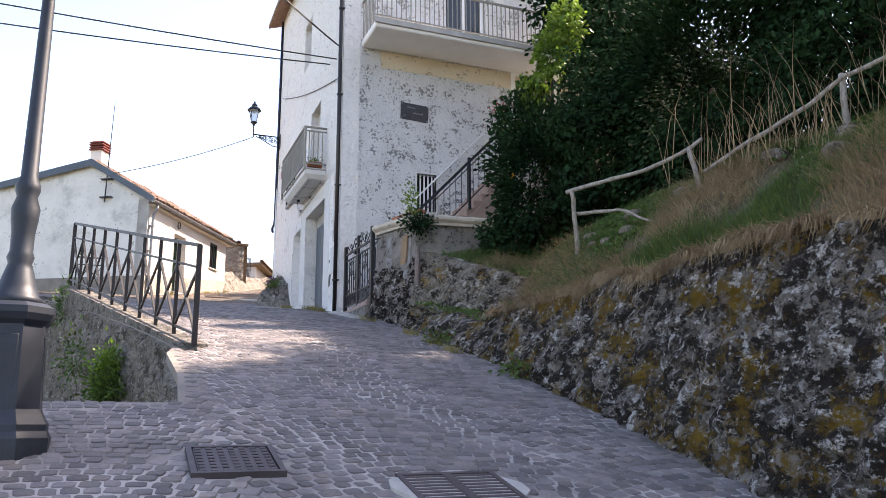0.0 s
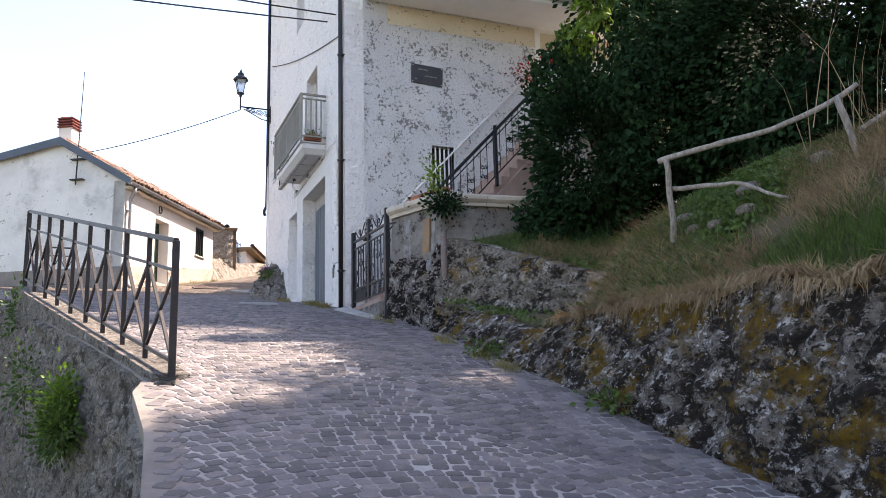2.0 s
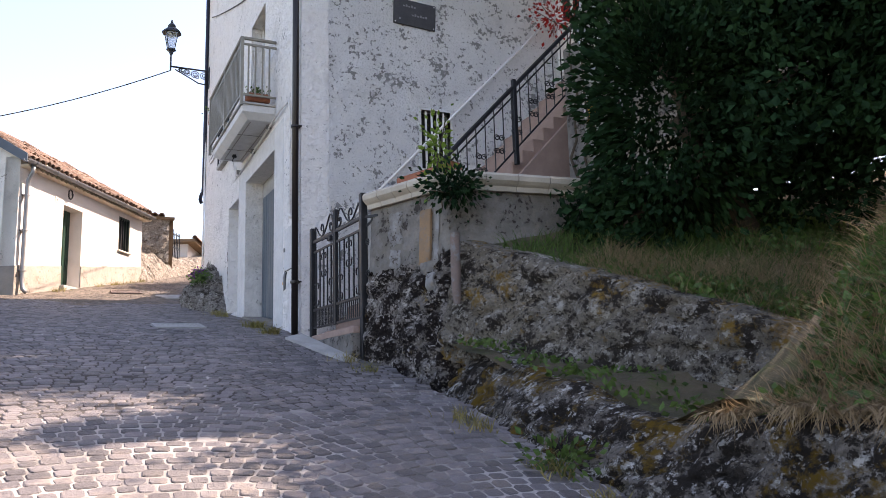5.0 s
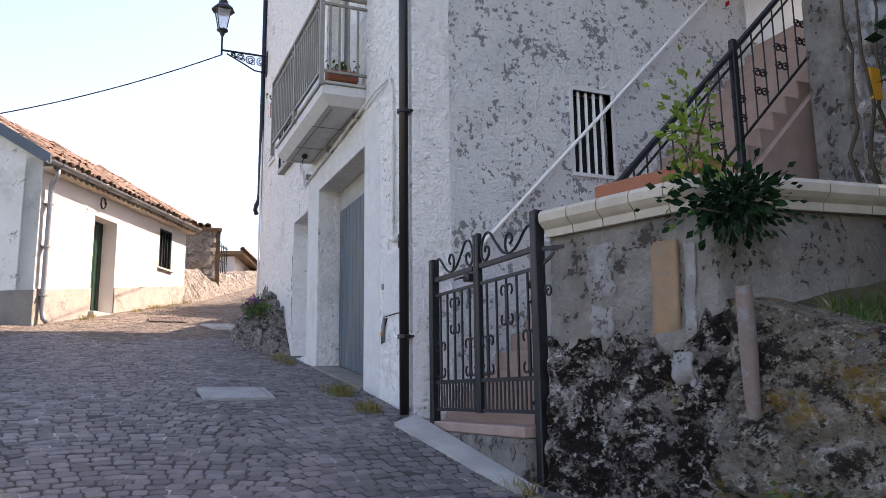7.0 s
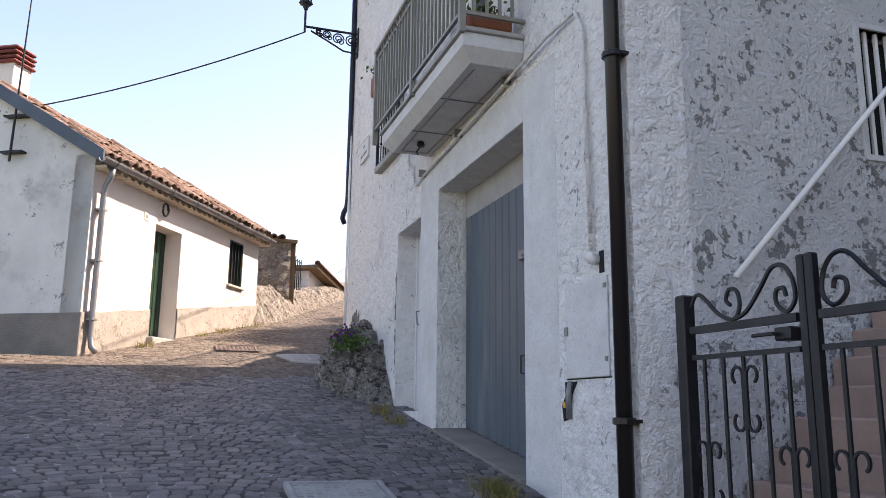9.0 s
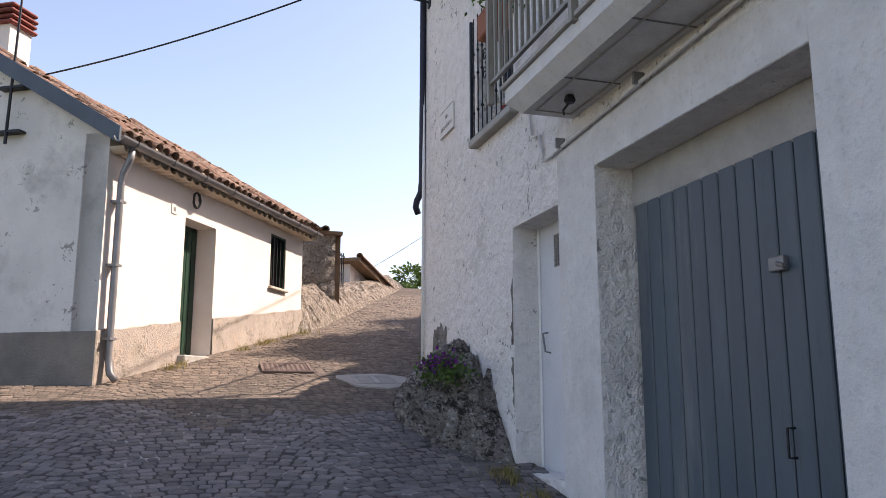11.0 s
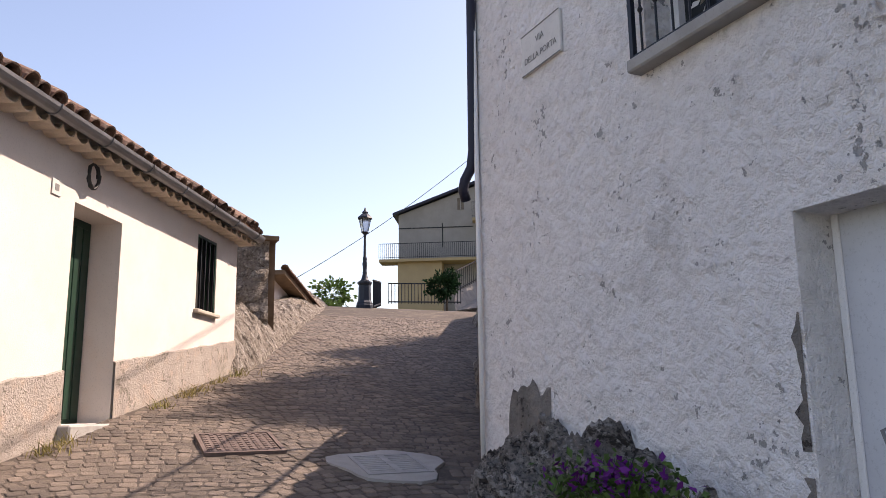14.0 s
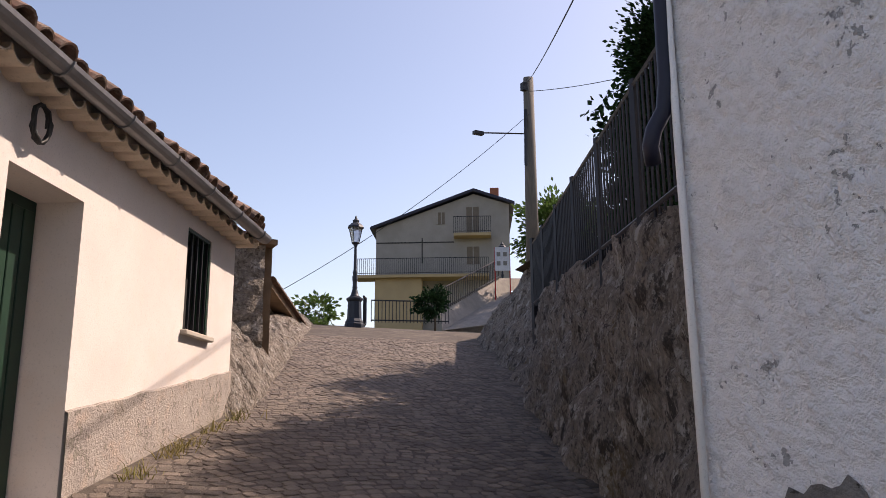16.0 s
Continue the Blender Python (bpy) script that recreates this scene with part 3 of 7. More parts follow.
def wing_wall(u, v):
    y = 12.6 - 3.4 * u
    wx, wz = wing(y)
    z0 = gz(y) + 0.2
    if v > 0.9:
        k = (v - 0.9) / 0.1
        return (wx + 0.28 * k, y, wz + 0.02 * math.sin(k * 3) + 0.03 * noise.noise((y * 4, k, 1)))
    z = z0 + (wz - z0) * v / 0.9
    return (wx - rubble((wx, y, z), 0.3, 0.07) - 0.18 * (1 - v), y, z)


tagged(grid(wing_wall, 110, 60).make("wing_wall", WINGSTONE, smooth=True), "old patched wing wall sloping down from the terrace", "wall", kind="structure")

# stone wall under the iron railing, on the open side of the lane
RAIL_A, RAIL_B = Vector((0.44, 8.8, 0)), Vector((-1.34, 15.1, 0))


def rail_foot(k):
    """Height of the kerb under the railing, k from its near to its far end."""
    return gz(8.8) + 0.04 + (gz(15.1) + 0.27 - gz(8.8)) * k


def valley_wall(u, v):
    y = 6.0 + 10.6 * u
    x = road_left(y) if y < 16.0 else -1.75 - (y - 16.0) * 1.5
    z1 = gz(y) + (0.05 if y > 8.6 else -0.03)
    z = z1 - 4.2 * (1 - v)
    if v > 0.985:
        return (x + 0.3, y, z1)
    return (x - rubble((x, y, z), 0.34, 0.07) - 0.2 * (1 - v) * 1.2, y, z)


tagged(grid(valley_wall, 220, 110).make("retaining_wall_valley", GREYSTONE, smooth=True), "grey rubble wall carrying the lane above the valley", "wall", kind="structure")
ks = Shape()
for i in range(12):
    a = RAIL_A.lerp(RAIL_B, i / 12)
    b = RAIL_A.lerp(RAIL_B, (i + 1) / 12)
    za, zb = rail_foot(i / 12) - 0.04, rail_foot((i + 1) / 12) - 0.04
    w = Vector((0.16, 0.04, 0))
    o = Vector((0, 0, 1))
    ks.add([a - w + o * (za + 0.06), a + w + o * (za + 0.06), b + w + o * (zb + 0.06), b - w + o * (zb + 0.06), a - w + o * (za - 0.6), a + w + o * (za - 0.6), b + w + o * (zb - 0.6), b - w + o * (zb - 0.6)],
           [(0, 1, 2, 3), (1, 5, 6, 2), (0, 3, 7, 4), (0, 4, 5, 1), (2, 6, 7, 3)])
tagged(ks.make("kerb", GREYSTONE), "worn cement kerb under the railing", "kerb", kind="structure")

# dry stone heap wall in the valley
dw = thing("dry_stone_wall", (-2.6, 10.4, 0.0), "low dry-stacked fieldstone wall down in the valley", "wall")
rr = random.Random(5)
for j in range(7):
    for i in range(8):
        x, z = -4.6 + i * 0.34 + (j % 2) * 0.16 + rr.uniform(-.04, .04), -0.45 + j * 0.2
        s = Shape()
        m = pose(x, 10.2 + rr.uniform(-.05, .05), z, rr.uniform(-6, 6), rr.uniform(-8, 8), rr.uniform(-10, 10))
        s.box(-0.16, 0.16, -0.15, 0.15, -0.09, 0.09, m, 0.045)
        part("stone", s, ROCK, dw)


# ---- white house ----
HX, HF, HB, HR, HT = 3.99, 16.0, 24.42, 12.5, 14.9      # street face, front, back, far side, wall top
white_house = thing("house", (8.0, 20.0, 3.6), "tall white plastered village house with peeling front wall", "house")
ST = [(17.55, 19.72, 3.0, 6.7), (20.35, 21.34, 4.42, 6.56), (21.21, 22.25, 7.68, 8.9), (18.3, 19.4, 7.46, 9.55), (19.7, 20.6, 11.3, 12.7)]
part("wall_street", holed(Shape(), "x", HX, HX + 0.4, HF, HB, 2.6, HT, ST), PLASTER, white_house, "rough white plastered street wall")
FR = [(5.83, 6.32, 6.16, 7.08), (8.45, 9.65, 8.05, 10.0), (6.6, 7.7, 10.3, 12.3)]
part("wall_front", holed(Shape(), "y", HF + 0.003, HF + 0.4, HX + 0.003, HR, 2.6, HT, FR), PEELED, white_house, "white front wall with grey flaking plaster")
for a_, b_, c_, d_ in ((19.722, 20.348, 3.4, 7.05), (16.98, 17.548, 3.4, 7.05), (17.55, 19.72, 6.702, 7.05)):
    part("smooth_surround", Shape().box(HX - 0.005, HX + 0.02, a_, b_, c_, d_, None, 0.004), WORN, white_house, "smooth white painted door surround")
part("wall_back", Shape().box(HX + 0.4, HR, HB - 0.4, HB, 2.6, HT), PLASTER, white_house)
part("wall_side", Shape().box(HR - 0.4, HR, HF + 0.4, HB - 0.4, 2.6, HT), PLASTER, white_house)
for z in (2.7, 7.0, 10.1):
    part("floor_inside", Shape().box(HX + 0.4, HR - 0.4, HF + 0.4, HB - 0.4, z, z + 0.2), DARK, white_house)
rf = Shape()
rf.add([(HX - 0.45, HF - 0.4, HT - 0.05), (HX - 0.45, HB + 0.4, HT - 0.05), (8.2, HB + 0.4, HT + 1.5), (8.2, HF - 0.4, HT + 1.5), (HR + 0.4, HF - 0.4, HT - 0.05), (HR + 0.4, HB + 0.4, HT - 0.05)],
       [(0, 3, 2, 1), (3, 4, 5, 2)])
rf.add([(p[0], p[1], p[2] - 0.15) for p in rf.v[:6]], [(0, 1, 2, 3), (3, 2, 5, 4)])
rf.f += [(0, 1, 7, 6), (4, 10, 11, 5), (0, 6, 9, 3), (3, 9, 10, 4), (1, 2, 8, 7), (2, 5, 11, 8)]
part("roof", rf, TILE, white_house, "terracotta tiled roof with timber eaves")
part("under_balcony_band", Shape().box(4.9, 11.4, HF - 0.002, HF + 0.05, 9.62, 10.05), BEIGE, white_house, "band of flaking beige paint under the balcony")


def garage_door():
    d = thing("garage_door", (HX + 0.3, 18.6, 4.12), "tall closed blue-grey timber plank garage door", "door", kind="")
    part("lintel_trim", Shape().box(HX + 0.3, HX + 0.36, 17.55, 19.72, 6.4, 6.7, None, 0.01), CEMENT, d, "rough lintel board above the door")
    n = 13
    for i in range(n):
        y0 = 17.57 + i * (2.13 / n)
        part("plank", Shape().box(HX + 0.3, HX + 0.345, y0 + 0.006, y0 + 2.13 / n - 0.006, gz(y0) + 0.05, 6.42, None, 0.008), GARAGE, d)
    hd = Shape().tube([(HX + 0.3, 18.2, 4.75), (HX + 0.25, 18.2, 4.75), (HX + 0.25, 18.2, 4.9), (HX + 0.3, 18.2, 4.9)], 0.008, 6)
    part("pull_handle", hd, IRON, d, "bent black iron pull")
    part("latch", Shape().box(HX + 0.26, HX + 0.3, 18.15, 18.27, 5.72, 5.8, None, 0.006).tube([(HX + 0.26, 18.2, 5.76), (HX + 0.24, 18.12, 5.74)], 0.012, 6), ZINC, d, "small zinc latch")
    part("backing", Shape().box(HX + 0.35, HX + 0.38, 17.55, 19.72, 3.6, 6.7), DARK, d)
    part("threshold", Shape().add([(x_, y_, z_) for y_ in (17.56, 19.71) for x_ in (HX - 0.04, HX + 0.38) for z_ in (3.2, gz(y_) + 0.035)], [(1, 5, 7, 3), (0, 4, 5, 1), (0, 1, 3, 2), (4, 6, 7, 5)]), PLINTH, d, "worn cement sill")


garage_door()


def store_door():
    d = thing("store_door", (HX + 0.25, 20.8, 4.42), "plain white metal door with a small square mesh grille", "door")
    holes = [(20.6, 21.0, 6.16, 6.44)]
    part("leaf", holed(Shape(), "x", HX + 0.25, HX + 0.29, 20.35, 21.34, 4.42, 6.56, holes), WHITEDOOR, d)
    part("grille_back", Shape().box(HX + 0.3, HX + 0.32, 20.5, 21.1, 6.1, 6.5), DARK, d)
    for i in range(13):
        y = 20.6 + i * 0.0333
        part("grille_bar", Shape().box(HX + 0.252, HX + 0.258, y - 0.004, y + 0.004, 6.16, 6.44), CEMENT, d)
    for i in range(10):
        z = 6.16 + i * 0.0311
        part("grille_bar", Shape().box(HX + 0.246, HX + 0.25, 20.6, 21.0, z - 0.004, z + 0.004), CEMENT, d)
    part("handle", Shape().tube([(HX + 0.25, 21.17, 5.6), (HX + 0.2, 21.17, 5.59), (HX + 0.2, 21.12, 5.43), (HX + 0.25, 21.12, 5.42)], 0.009, 6), ZINC, d, "thin slanted metal handle")
    part("edge_strip", Shape().box(HX + 0.235, HX + 0.249, 21.3, 21.338, 4.42, 6.56, None, 0.004), SMOOTH, d)
    part("threshold", Shape().box(HX + 0.02, HX + 0.38, 20.35, 21.34, 4.0, 4.4), CEMENT, d)
    c = thing("bare_plaster_patch", (HX, 21.4, 5.4), "ragged flaked plaster along the store door jamb", "plaster patch")
    rp = random.Random(8)
    n = 22
    ys = [(21.345 + 0.012, 21.345 + rp.uniform(0.03, 0.1) * (0.5 + 0.5 * math.sin(i / n * 3.1))) for i in range(n + 1)]
    for lo, hi in ((0, 8), (10, 21)):
        vs = [(HX - 0.004, q, 4.95 + 0.055 * i) for i in range(lo, hi + 1) for q in ys[i]]
        part("patch", Shape().add(vs, [(2 * i, 2 * i + 1, 2 * i + 3, 2 * i + 2) for i in range(hi - lo)]), STAINED, c)


store_door()


def barred_window():
    w = thing("barred_window", (HX, 21.73, 7.68), "white framed window behind a black wrought iron grille with potted plants", "window")
    part("sill", Shape().box(HX - 0.1, HX + 0.2, 21.13, 22.32, 7.6, 7.68, None, 0.01), CEMENT, w, "grey stone sill")
    part("pane", Shape().box(HX + 0.25, HX + 0.26, 21.21, 22.25, 7.68, 8.9), GLASS, w)
    part("frame", Shape().box(HX + 0.2, HX + 0.25, 21.21, 21.28, 7.68, 8.9).box(HX + 0.2, HX + 0.25, 22.18, 22.25, 7.68, 8.9).box(HX + 0.2, HX + 0.25, 21.7, 21.76, 7.68, 8.9), SMOOTH, w)
    g = Shape().box(HX - 0.09, HX - 0.06, 21.17, 21.2, 7.64, 9.0).box(HX - 0.09, HX - 0.06, 22.26, 22.29, 7.64, 9.0).box(HX - 0.09, HX - 0.06, 21.2, 22.26, 7.66, 7.69)
    part("grille_frame", g, LAMPGREY, w)
    for i in range(8):
        y = 21.2 + (i + 0.5) * 1.06 / 8
        s = Shape().tube([(HX - 0.075, y, 7.67), (HX - 0.075, y, 9.0)], 0.008, 5)
        for z in (7.95, 8.35, 8.6):
            s.lathe([(0.003, z - 0.03), (0.018, z), (0.003, z + 0.03)], HX - 0.075, y, 6)
        part("bar", s, IRON, w)
    s = Shape()
    for z in (8.25, 8.45):
        for fl in (1, -1):
            s.tube(scroll((HX - 0.08, 21.75 + 0.09 * fl, z), (0, 1, 0), (0, 0, 1), 0.075, 1.4, fl), 0.007, 5)
    part("scrolls", s, IRON, w)
    p = thing("flower_pot", (HX + 0.05, 21.65, 7.685), "small red flower pot on the window sill", "flower pot")
    part("pot", Shape().lathe([(0.045, 7.685), (0.06, 7.8), (0.065, 7.8), (0.065, 7.82)], HX + 0.06, 21.6, 10), RED, p)
    q = np.random.RandomState(3).normal(size=(60, 3)) * [0.05, 0.1, 0.09] + [HX + 0.08, 21.7, 7.95]
    part("foliage", leaves(q, 0.07, 3), MARBLE, p, "pale woolly leaves")


barred_window()


def front_window():
    w = thing("stair_window", (6.08, HF, 6.16), "small white framed window with white vertical bars", "window")
    part("frame", Shape().box(5.79, 5.83, HF - 0.015, HF + 0.1, 6.12, 7.12).box(6.32, 6.36, HF - 0.015, HF + 0.1, 6.12, 7.12).box(5.83, 6.32, HF - 0.015, HF + 0.1, 6.12, 6.16).box(5.83, 6.32, HF - 0.015, HF + 0.1, 7.08, 7.12), WORN, w)
    part("pane", Shape().box(5.83, 6.32, HF + 0.15, HF + 0.16, 6.16, 7.08), DARK, w)
    for i in range(4):
        x = 5.83 + (i + 1) * 0.49 / 5
        part("bar", Shape().box(x - 0.014, x + 0.014, HF + 0.03, HF + 0.05, 6.16, 7.08), SMOOTH, w)


front_window()


def upper_door():
    w = thing("upper_door", (9.05, HF + 0.1, 8.05), "white framed glazed entrance door at the stair head", "door")
    part("frame", Shape().box(8.38, 8.5, HF - 0.03, HF + 0.1, 8.05, 10.1).box(9.6, 9.72, HF - 0.03, HF + 0.1, 8.05, 10.1).box(8.5, 9.6, HF - 0.03, HF + 0.1, 9.98, 10.1).box(9.0, 9.1, HF, HF + 0.1, 8.05, 9.98).box(8.5, 9.0, HF, HF + 0.1, 8.05, 9.0).box(9.1, 9.6, HF, HF + 0.1, 8.05, 9.0), SMOOTH, w)
    for x in (8.5, 8.76, 9.1, 9.36):
        part("pane", Shape().box(x + 0.02, x + 0.22, HF + 0.06, HF + 0.07, 9.02, 9.96), GLASS, w)
        part("glazing_bar", Shape().box(x + 0.22, x + 0.25, HF + 0.02, HF + 0.09, 9.0, 9.98), SMOOTH, w)


upper_door()


def french_door(name, x0, x1, y0, y1, z0, z1, label):
    w = thing(name, ((x0 + x1) / 2, (y0 + y1) / 2, z0), label, "door")
    if x1 - x0 > y1 - y0:
        for a, b in ((x0, x0 + 0.08), (x1 - 0.08, x1), ((x0 + x1) / 2 - 0.05, (x0 + x1) / 2 + 0.05)):
            part("stile", Shape().box(a, b, y0, y1, z0, z1), SMOOTH, w)
        for a, b in ((x0 + 0.08, (x0 + x1) / 2 - 0.05), ((x0 + x1) / 2 + 0.05, x1 - 0.08)):
            part("pane", Shape().box(a, b, y0 + 0.03, y0 + 0.04, z0, z1), GLASS, w)
    else:
        for a, b in ((y0, y0 + 0.08), (y1 - 0.08, y1), ((y0 + y1) / 2 - 0.05, (y0 + y1) / 2 + 0.05)):
            part("stile", Shape().box(x0, x1, a, b, z0, z1), SMOOTH, w)
        for a, b in ((y0 + 0.08, (y0 + y1) / 2 - 0.05), ((y0 + y1) / 2 + 0.05, y1 - 0.08)):
            part("pane", Shape().box(x0 + 0.03, x0 + 0.04, a, b, z0, z1), GLASS, w)


french_door("balcony_door", HX + 0.2, HX + 0.27, 18.3, 19.4, 7.46, 9.55, "white framed glazed balcony door in the street wall")
french_door("upper_window", HX + 0.2, HX + 0.27, 19.7, 20.6, 11.3, 12.7, "white framed upper window in the street wall")
french_door("balcony_door", 6.6, 7.7, HF + 0.2, HF + 0.27, 10.3, 12.3, "white framed glazed door behind the top balcony")


def street_balcony():
    b = thing("balcony", (HX, 18.9, 7.25), "small white concrete balcony with taupe metal railing", "balcony")
    s = Shape()
    y0, y1 = 17.52, 20.15
    xo, xi = 3.47, HX - 0.003
    s.add([(xo, y0, 7.38), (xo, y1, 7.38), (xi, y1, 7.38), (xi, y0, 7.38), (xo, y0, 7.27), (xo, y1, 7.27), (xo + 0.1, y1 - 0.1, 7.17), (xi, y1 - 0.1, 7.17), (xi, y0 + 0.1, 7.17), (xo + 0.1, y0 + 0.1, 7.17), (xi, y0, 7.27), (xi, y1, 7.27)],
          [(0, 3, 2, 1), (0, 1, 5, 4), (4, 5, 6, 9), (9, 6, 7, 8), (0, 4, 10, 3), (4, 9, 8, 10), (1, 2, 11, 5), (5, 11, 7, 6)])
    part("slab", s, WORN, b, "white painted slab with chamfered underside")
    for q in (18.4, 19.3):
        part("joint_line", Shape().box(xo + 0.1, xi, q - 0.006, q + 0.006, 7.163, 7.1685), INK, b)
    part("underside_frame", Shape().box(xo + 0.16, xo + 0.175, y0 + 0.2, y1 - 0.2, 7.162, 7.1685).box(xi - 0.07, xi - 0.055, y0 + 0.2, y1 - 0.2, 7.162, 7.1685).box(xo + 0.175, xi - 0.07, y1 - 0.215, y1 - 0.2, 7.162, 7.1685), CEMENT, b)
    part("lamp_hook", Shape().lathe([(0.03, 7.11), (0.045, 7.13), (0.03, 7.168)], xo + 0.28, y1 - 0.55, 8).tube([(xo + 0.28, y1 - 0.55, 7.12), (xo + 0.25, y1 - 0.5, 7.07), (xo + 0.28, y1 - 0.45, 7.06)], 0.008, 5), IRON, b, "rusty lamp hook")
    part("edging", Shape().box(xo - 0.03, HX - 0.005, y0 - 0.03, y1 + 0.03, 7.385, 7.42, None, 0.005), CEMENT, b)
    zt, zb = 8.47, 7.53
    xr, ya, yb = xo - 0.02, y0 - 0.04, 20.45
    part("top_rail", Shape().box(xr - 0.03, xr + 0.03, ya, yb, zt - 0.025, zt + 0.02, None, 0.008).box(xr + 0.03, HX, ya, ya + 0.05, zt - 0.025, zt + 0.02, None, 0.008).box(xr + 0.03, HX, ya, ya + 0.03, zt - 0.12, zt - 0.09), GREYRAIL, b)
    part("bottom_rail", Shape().box(xr - 0.015, xr + 0.015, ya, yb, zb - 0.015, zb + 0.015).box(xr - 0.012, xr + 0.012, ya, yb, zt - 0.12, zt - 0.09).box(xr + 0.015, HX, ya, ya + 0.03, zb - 0.015, zb + 0.015), GREYRAIL, b)
    for i in range(27):
        y = ya + 0.05 + i * (yb - ya - 0.1) / 26
        part("baluster", Shape().box(xr - 0.012, xr + 0.012, y - 0.012, y + 0.012, zb, zt), GREYRAIL, b)
    for i in range(4):
        x = xr + 0.1 + i * 0.11
        part("baluster", Shape().box(x - 0.012, x + 0.012, ya + 0.003, ya + 0.027, zb, zt - 0.1), GREYRAIL, b)
    for y in (ya + 0.02, 18.9, yb - 0.03):
        part("post", Shape().box(xr - 0.025, xr + 0.025, y - 0.025, y + 0.025, 7.36, zt), GREYRAIL, b)
    for x, y, nm in ((3.72, 17.66, 0), (3.66, 20.55, 1)):
        z = 7.473 if nm == 0 else 8.05
        p = thing("flower_box", (x, y, z), "brown terracotta planter with low green plants on the balcony", "planter")
        if nm == 0:
            part("box", Shape().box(x - 0.17, x + 0.2, y - 0.08, y + 0.08, z, z + 0.14, None, 0.015), TERRA, p)
        else:
            part("box", Shape().box(x - 0.2, x - 0.02, y - 0.12, y + 0.22, z, z + 0.24, None, 0.015), TERRA, p)
        q = np.random.RandomState(7 + nm).normal(size=(140, 3)) * [0.09, 0.06, 0.04] + [x - 0.05 * nm, y + 0.05 * nm, z + 0.17 + 0.1 * nm]
        part("foliage", leaves(q, 0.05, 9), IVY, p)


street_balcony()


def top_balcony():
    b = thing("balcony", (7.5, 15.4, 10.05), "long upper concrete balcony with taupe metal railing and a stained edge", "balcony")
    part("slab", Shape().box(4.42, 11.2, 14.85, HF, 10.06, 10.24, None, 0.03), SMOOTH, b)
    part("drip_edge", Shape().box(4.4, 11.22, 14.8, 14.849, 10.14, 10.27), CEMENT, b)
    part("top_rail", Shape().box(4.42, 11.2, 14.86, 14.91, 11.2, 11.24).box(4.42, 4.46, 14.91, HF, 11.2, 11.24), GREYRAIL, b)
    part("bottom_rail", Shape().box(4.42, 11.2, 14.87, 14.9, 10.34, 10.37), GREYRAIL, b)
    for i in range(58):
        x = 4.46 + i * 0.116
        part("baluster", Shape().box(x - 0.01, x + 0.01, 14.875, 14.895, 10.25, 11.2), GREYRAIL, b)
    for i in range(9):
        y = 15.0 + i * 0.116
        part("baluster", Shape().box(4.43, 4.45, y - 0.01, y + 0.01, 10.25, 11.2), GREYRAIL, b)


top_balcony()


def plaque():
    w = thing("wall_plaque", (5.76, HF - 0.02, 8.37), "dark slate plaque with faded script lettering", "plaque")
    m = pose(5.76, HF - 0.012, 8.595, 0, 2.5, 0)
    part("slab", Shape().box(-0.35, 0.35, -0.012, 0.012, -0.21, 0.21, m, 0.006), SLATE, w)
    for i, (x0, x1, z) in enumerate(((-0.2, 0.05, 0.1), (-0.05, 0.24, -0.03), (-0.26, -0.22, -0.12))):
        for k in range(max(1, int((x1 - x0) / 0.045))):
            part("faded_mark", Shape().box(x0 + k * 0.045, x0 + k * 0.045 + 0.03, -0.0145, -0.012, z - 0.012, z + 0.012 + 0.015 * (k % 2), m), INK, w)
    for x, z in ((-0.32, 0.18), (0.32, 0.18), (-0.32, -0.18), (0.32, -0.18)):
        part("screw", Shape().box(x - 0.01, x + 0.01, -0.018, -0.0122, z - 0.01, z + 0.01, m, 0.003), MARBLE, w)


plaque()


def text_part(body, size, m, mat, parent, name="lettering"):
    cu = bpy.data.curves.new(name, "FONT")
    cu.body, cu.size, cu.extrude, cu.align_x, cu.align_y = body, size, 0.001, "CENTER", "CENTER"
    tmp = bpy.data.objects.new(name, cu)
    scene.collection.objects.link(tmp)
    me = bpy.data.meshes.new_from_object(tmp.evaluated_get(bpy.context.evaluated_depsgraph_get()))
    bpy.data.objects.remove(tmp)
    me.transform(Matrix.Translation(-ORIGIN[parent]) @ m)
    me.materials.clear()
    me.materials.append(mat)
    ob = new(name, me)
    ob.parent = parent
    ORIGIN[ob] = ORIGIN[parent]
    return ob


def street_sign():
    w = thing("street_sign", (HX, 23.35, 8.1), "pale marble street name sign with grey capitals", "sign")
    part("slab", Shape().box(HX - 0.025, HX - 0.001, 23.1, 23.62, 8.1, 8.42, None, 0.004), MARBLE, w)
    for z in (8.1, 8.412):
        part("border", Shape().box(HX - 0.028, HX - 0.0255, 23.1, 23.62, z, z + 0.008), INK, w)
    face = Matrix(((0, 0, -1, HX - 0.027), (-1, 0, 0, 23.36), (0, 1, 0, 8.32), (0, 0, 0, 1)))
    text_part("VIA", 0.075, face, INK, w)
    text_part("DELLA PORTA", 0.068, Matrix.Translation((0, 0, -0.12)) @ face, INK, w)


street_sign()


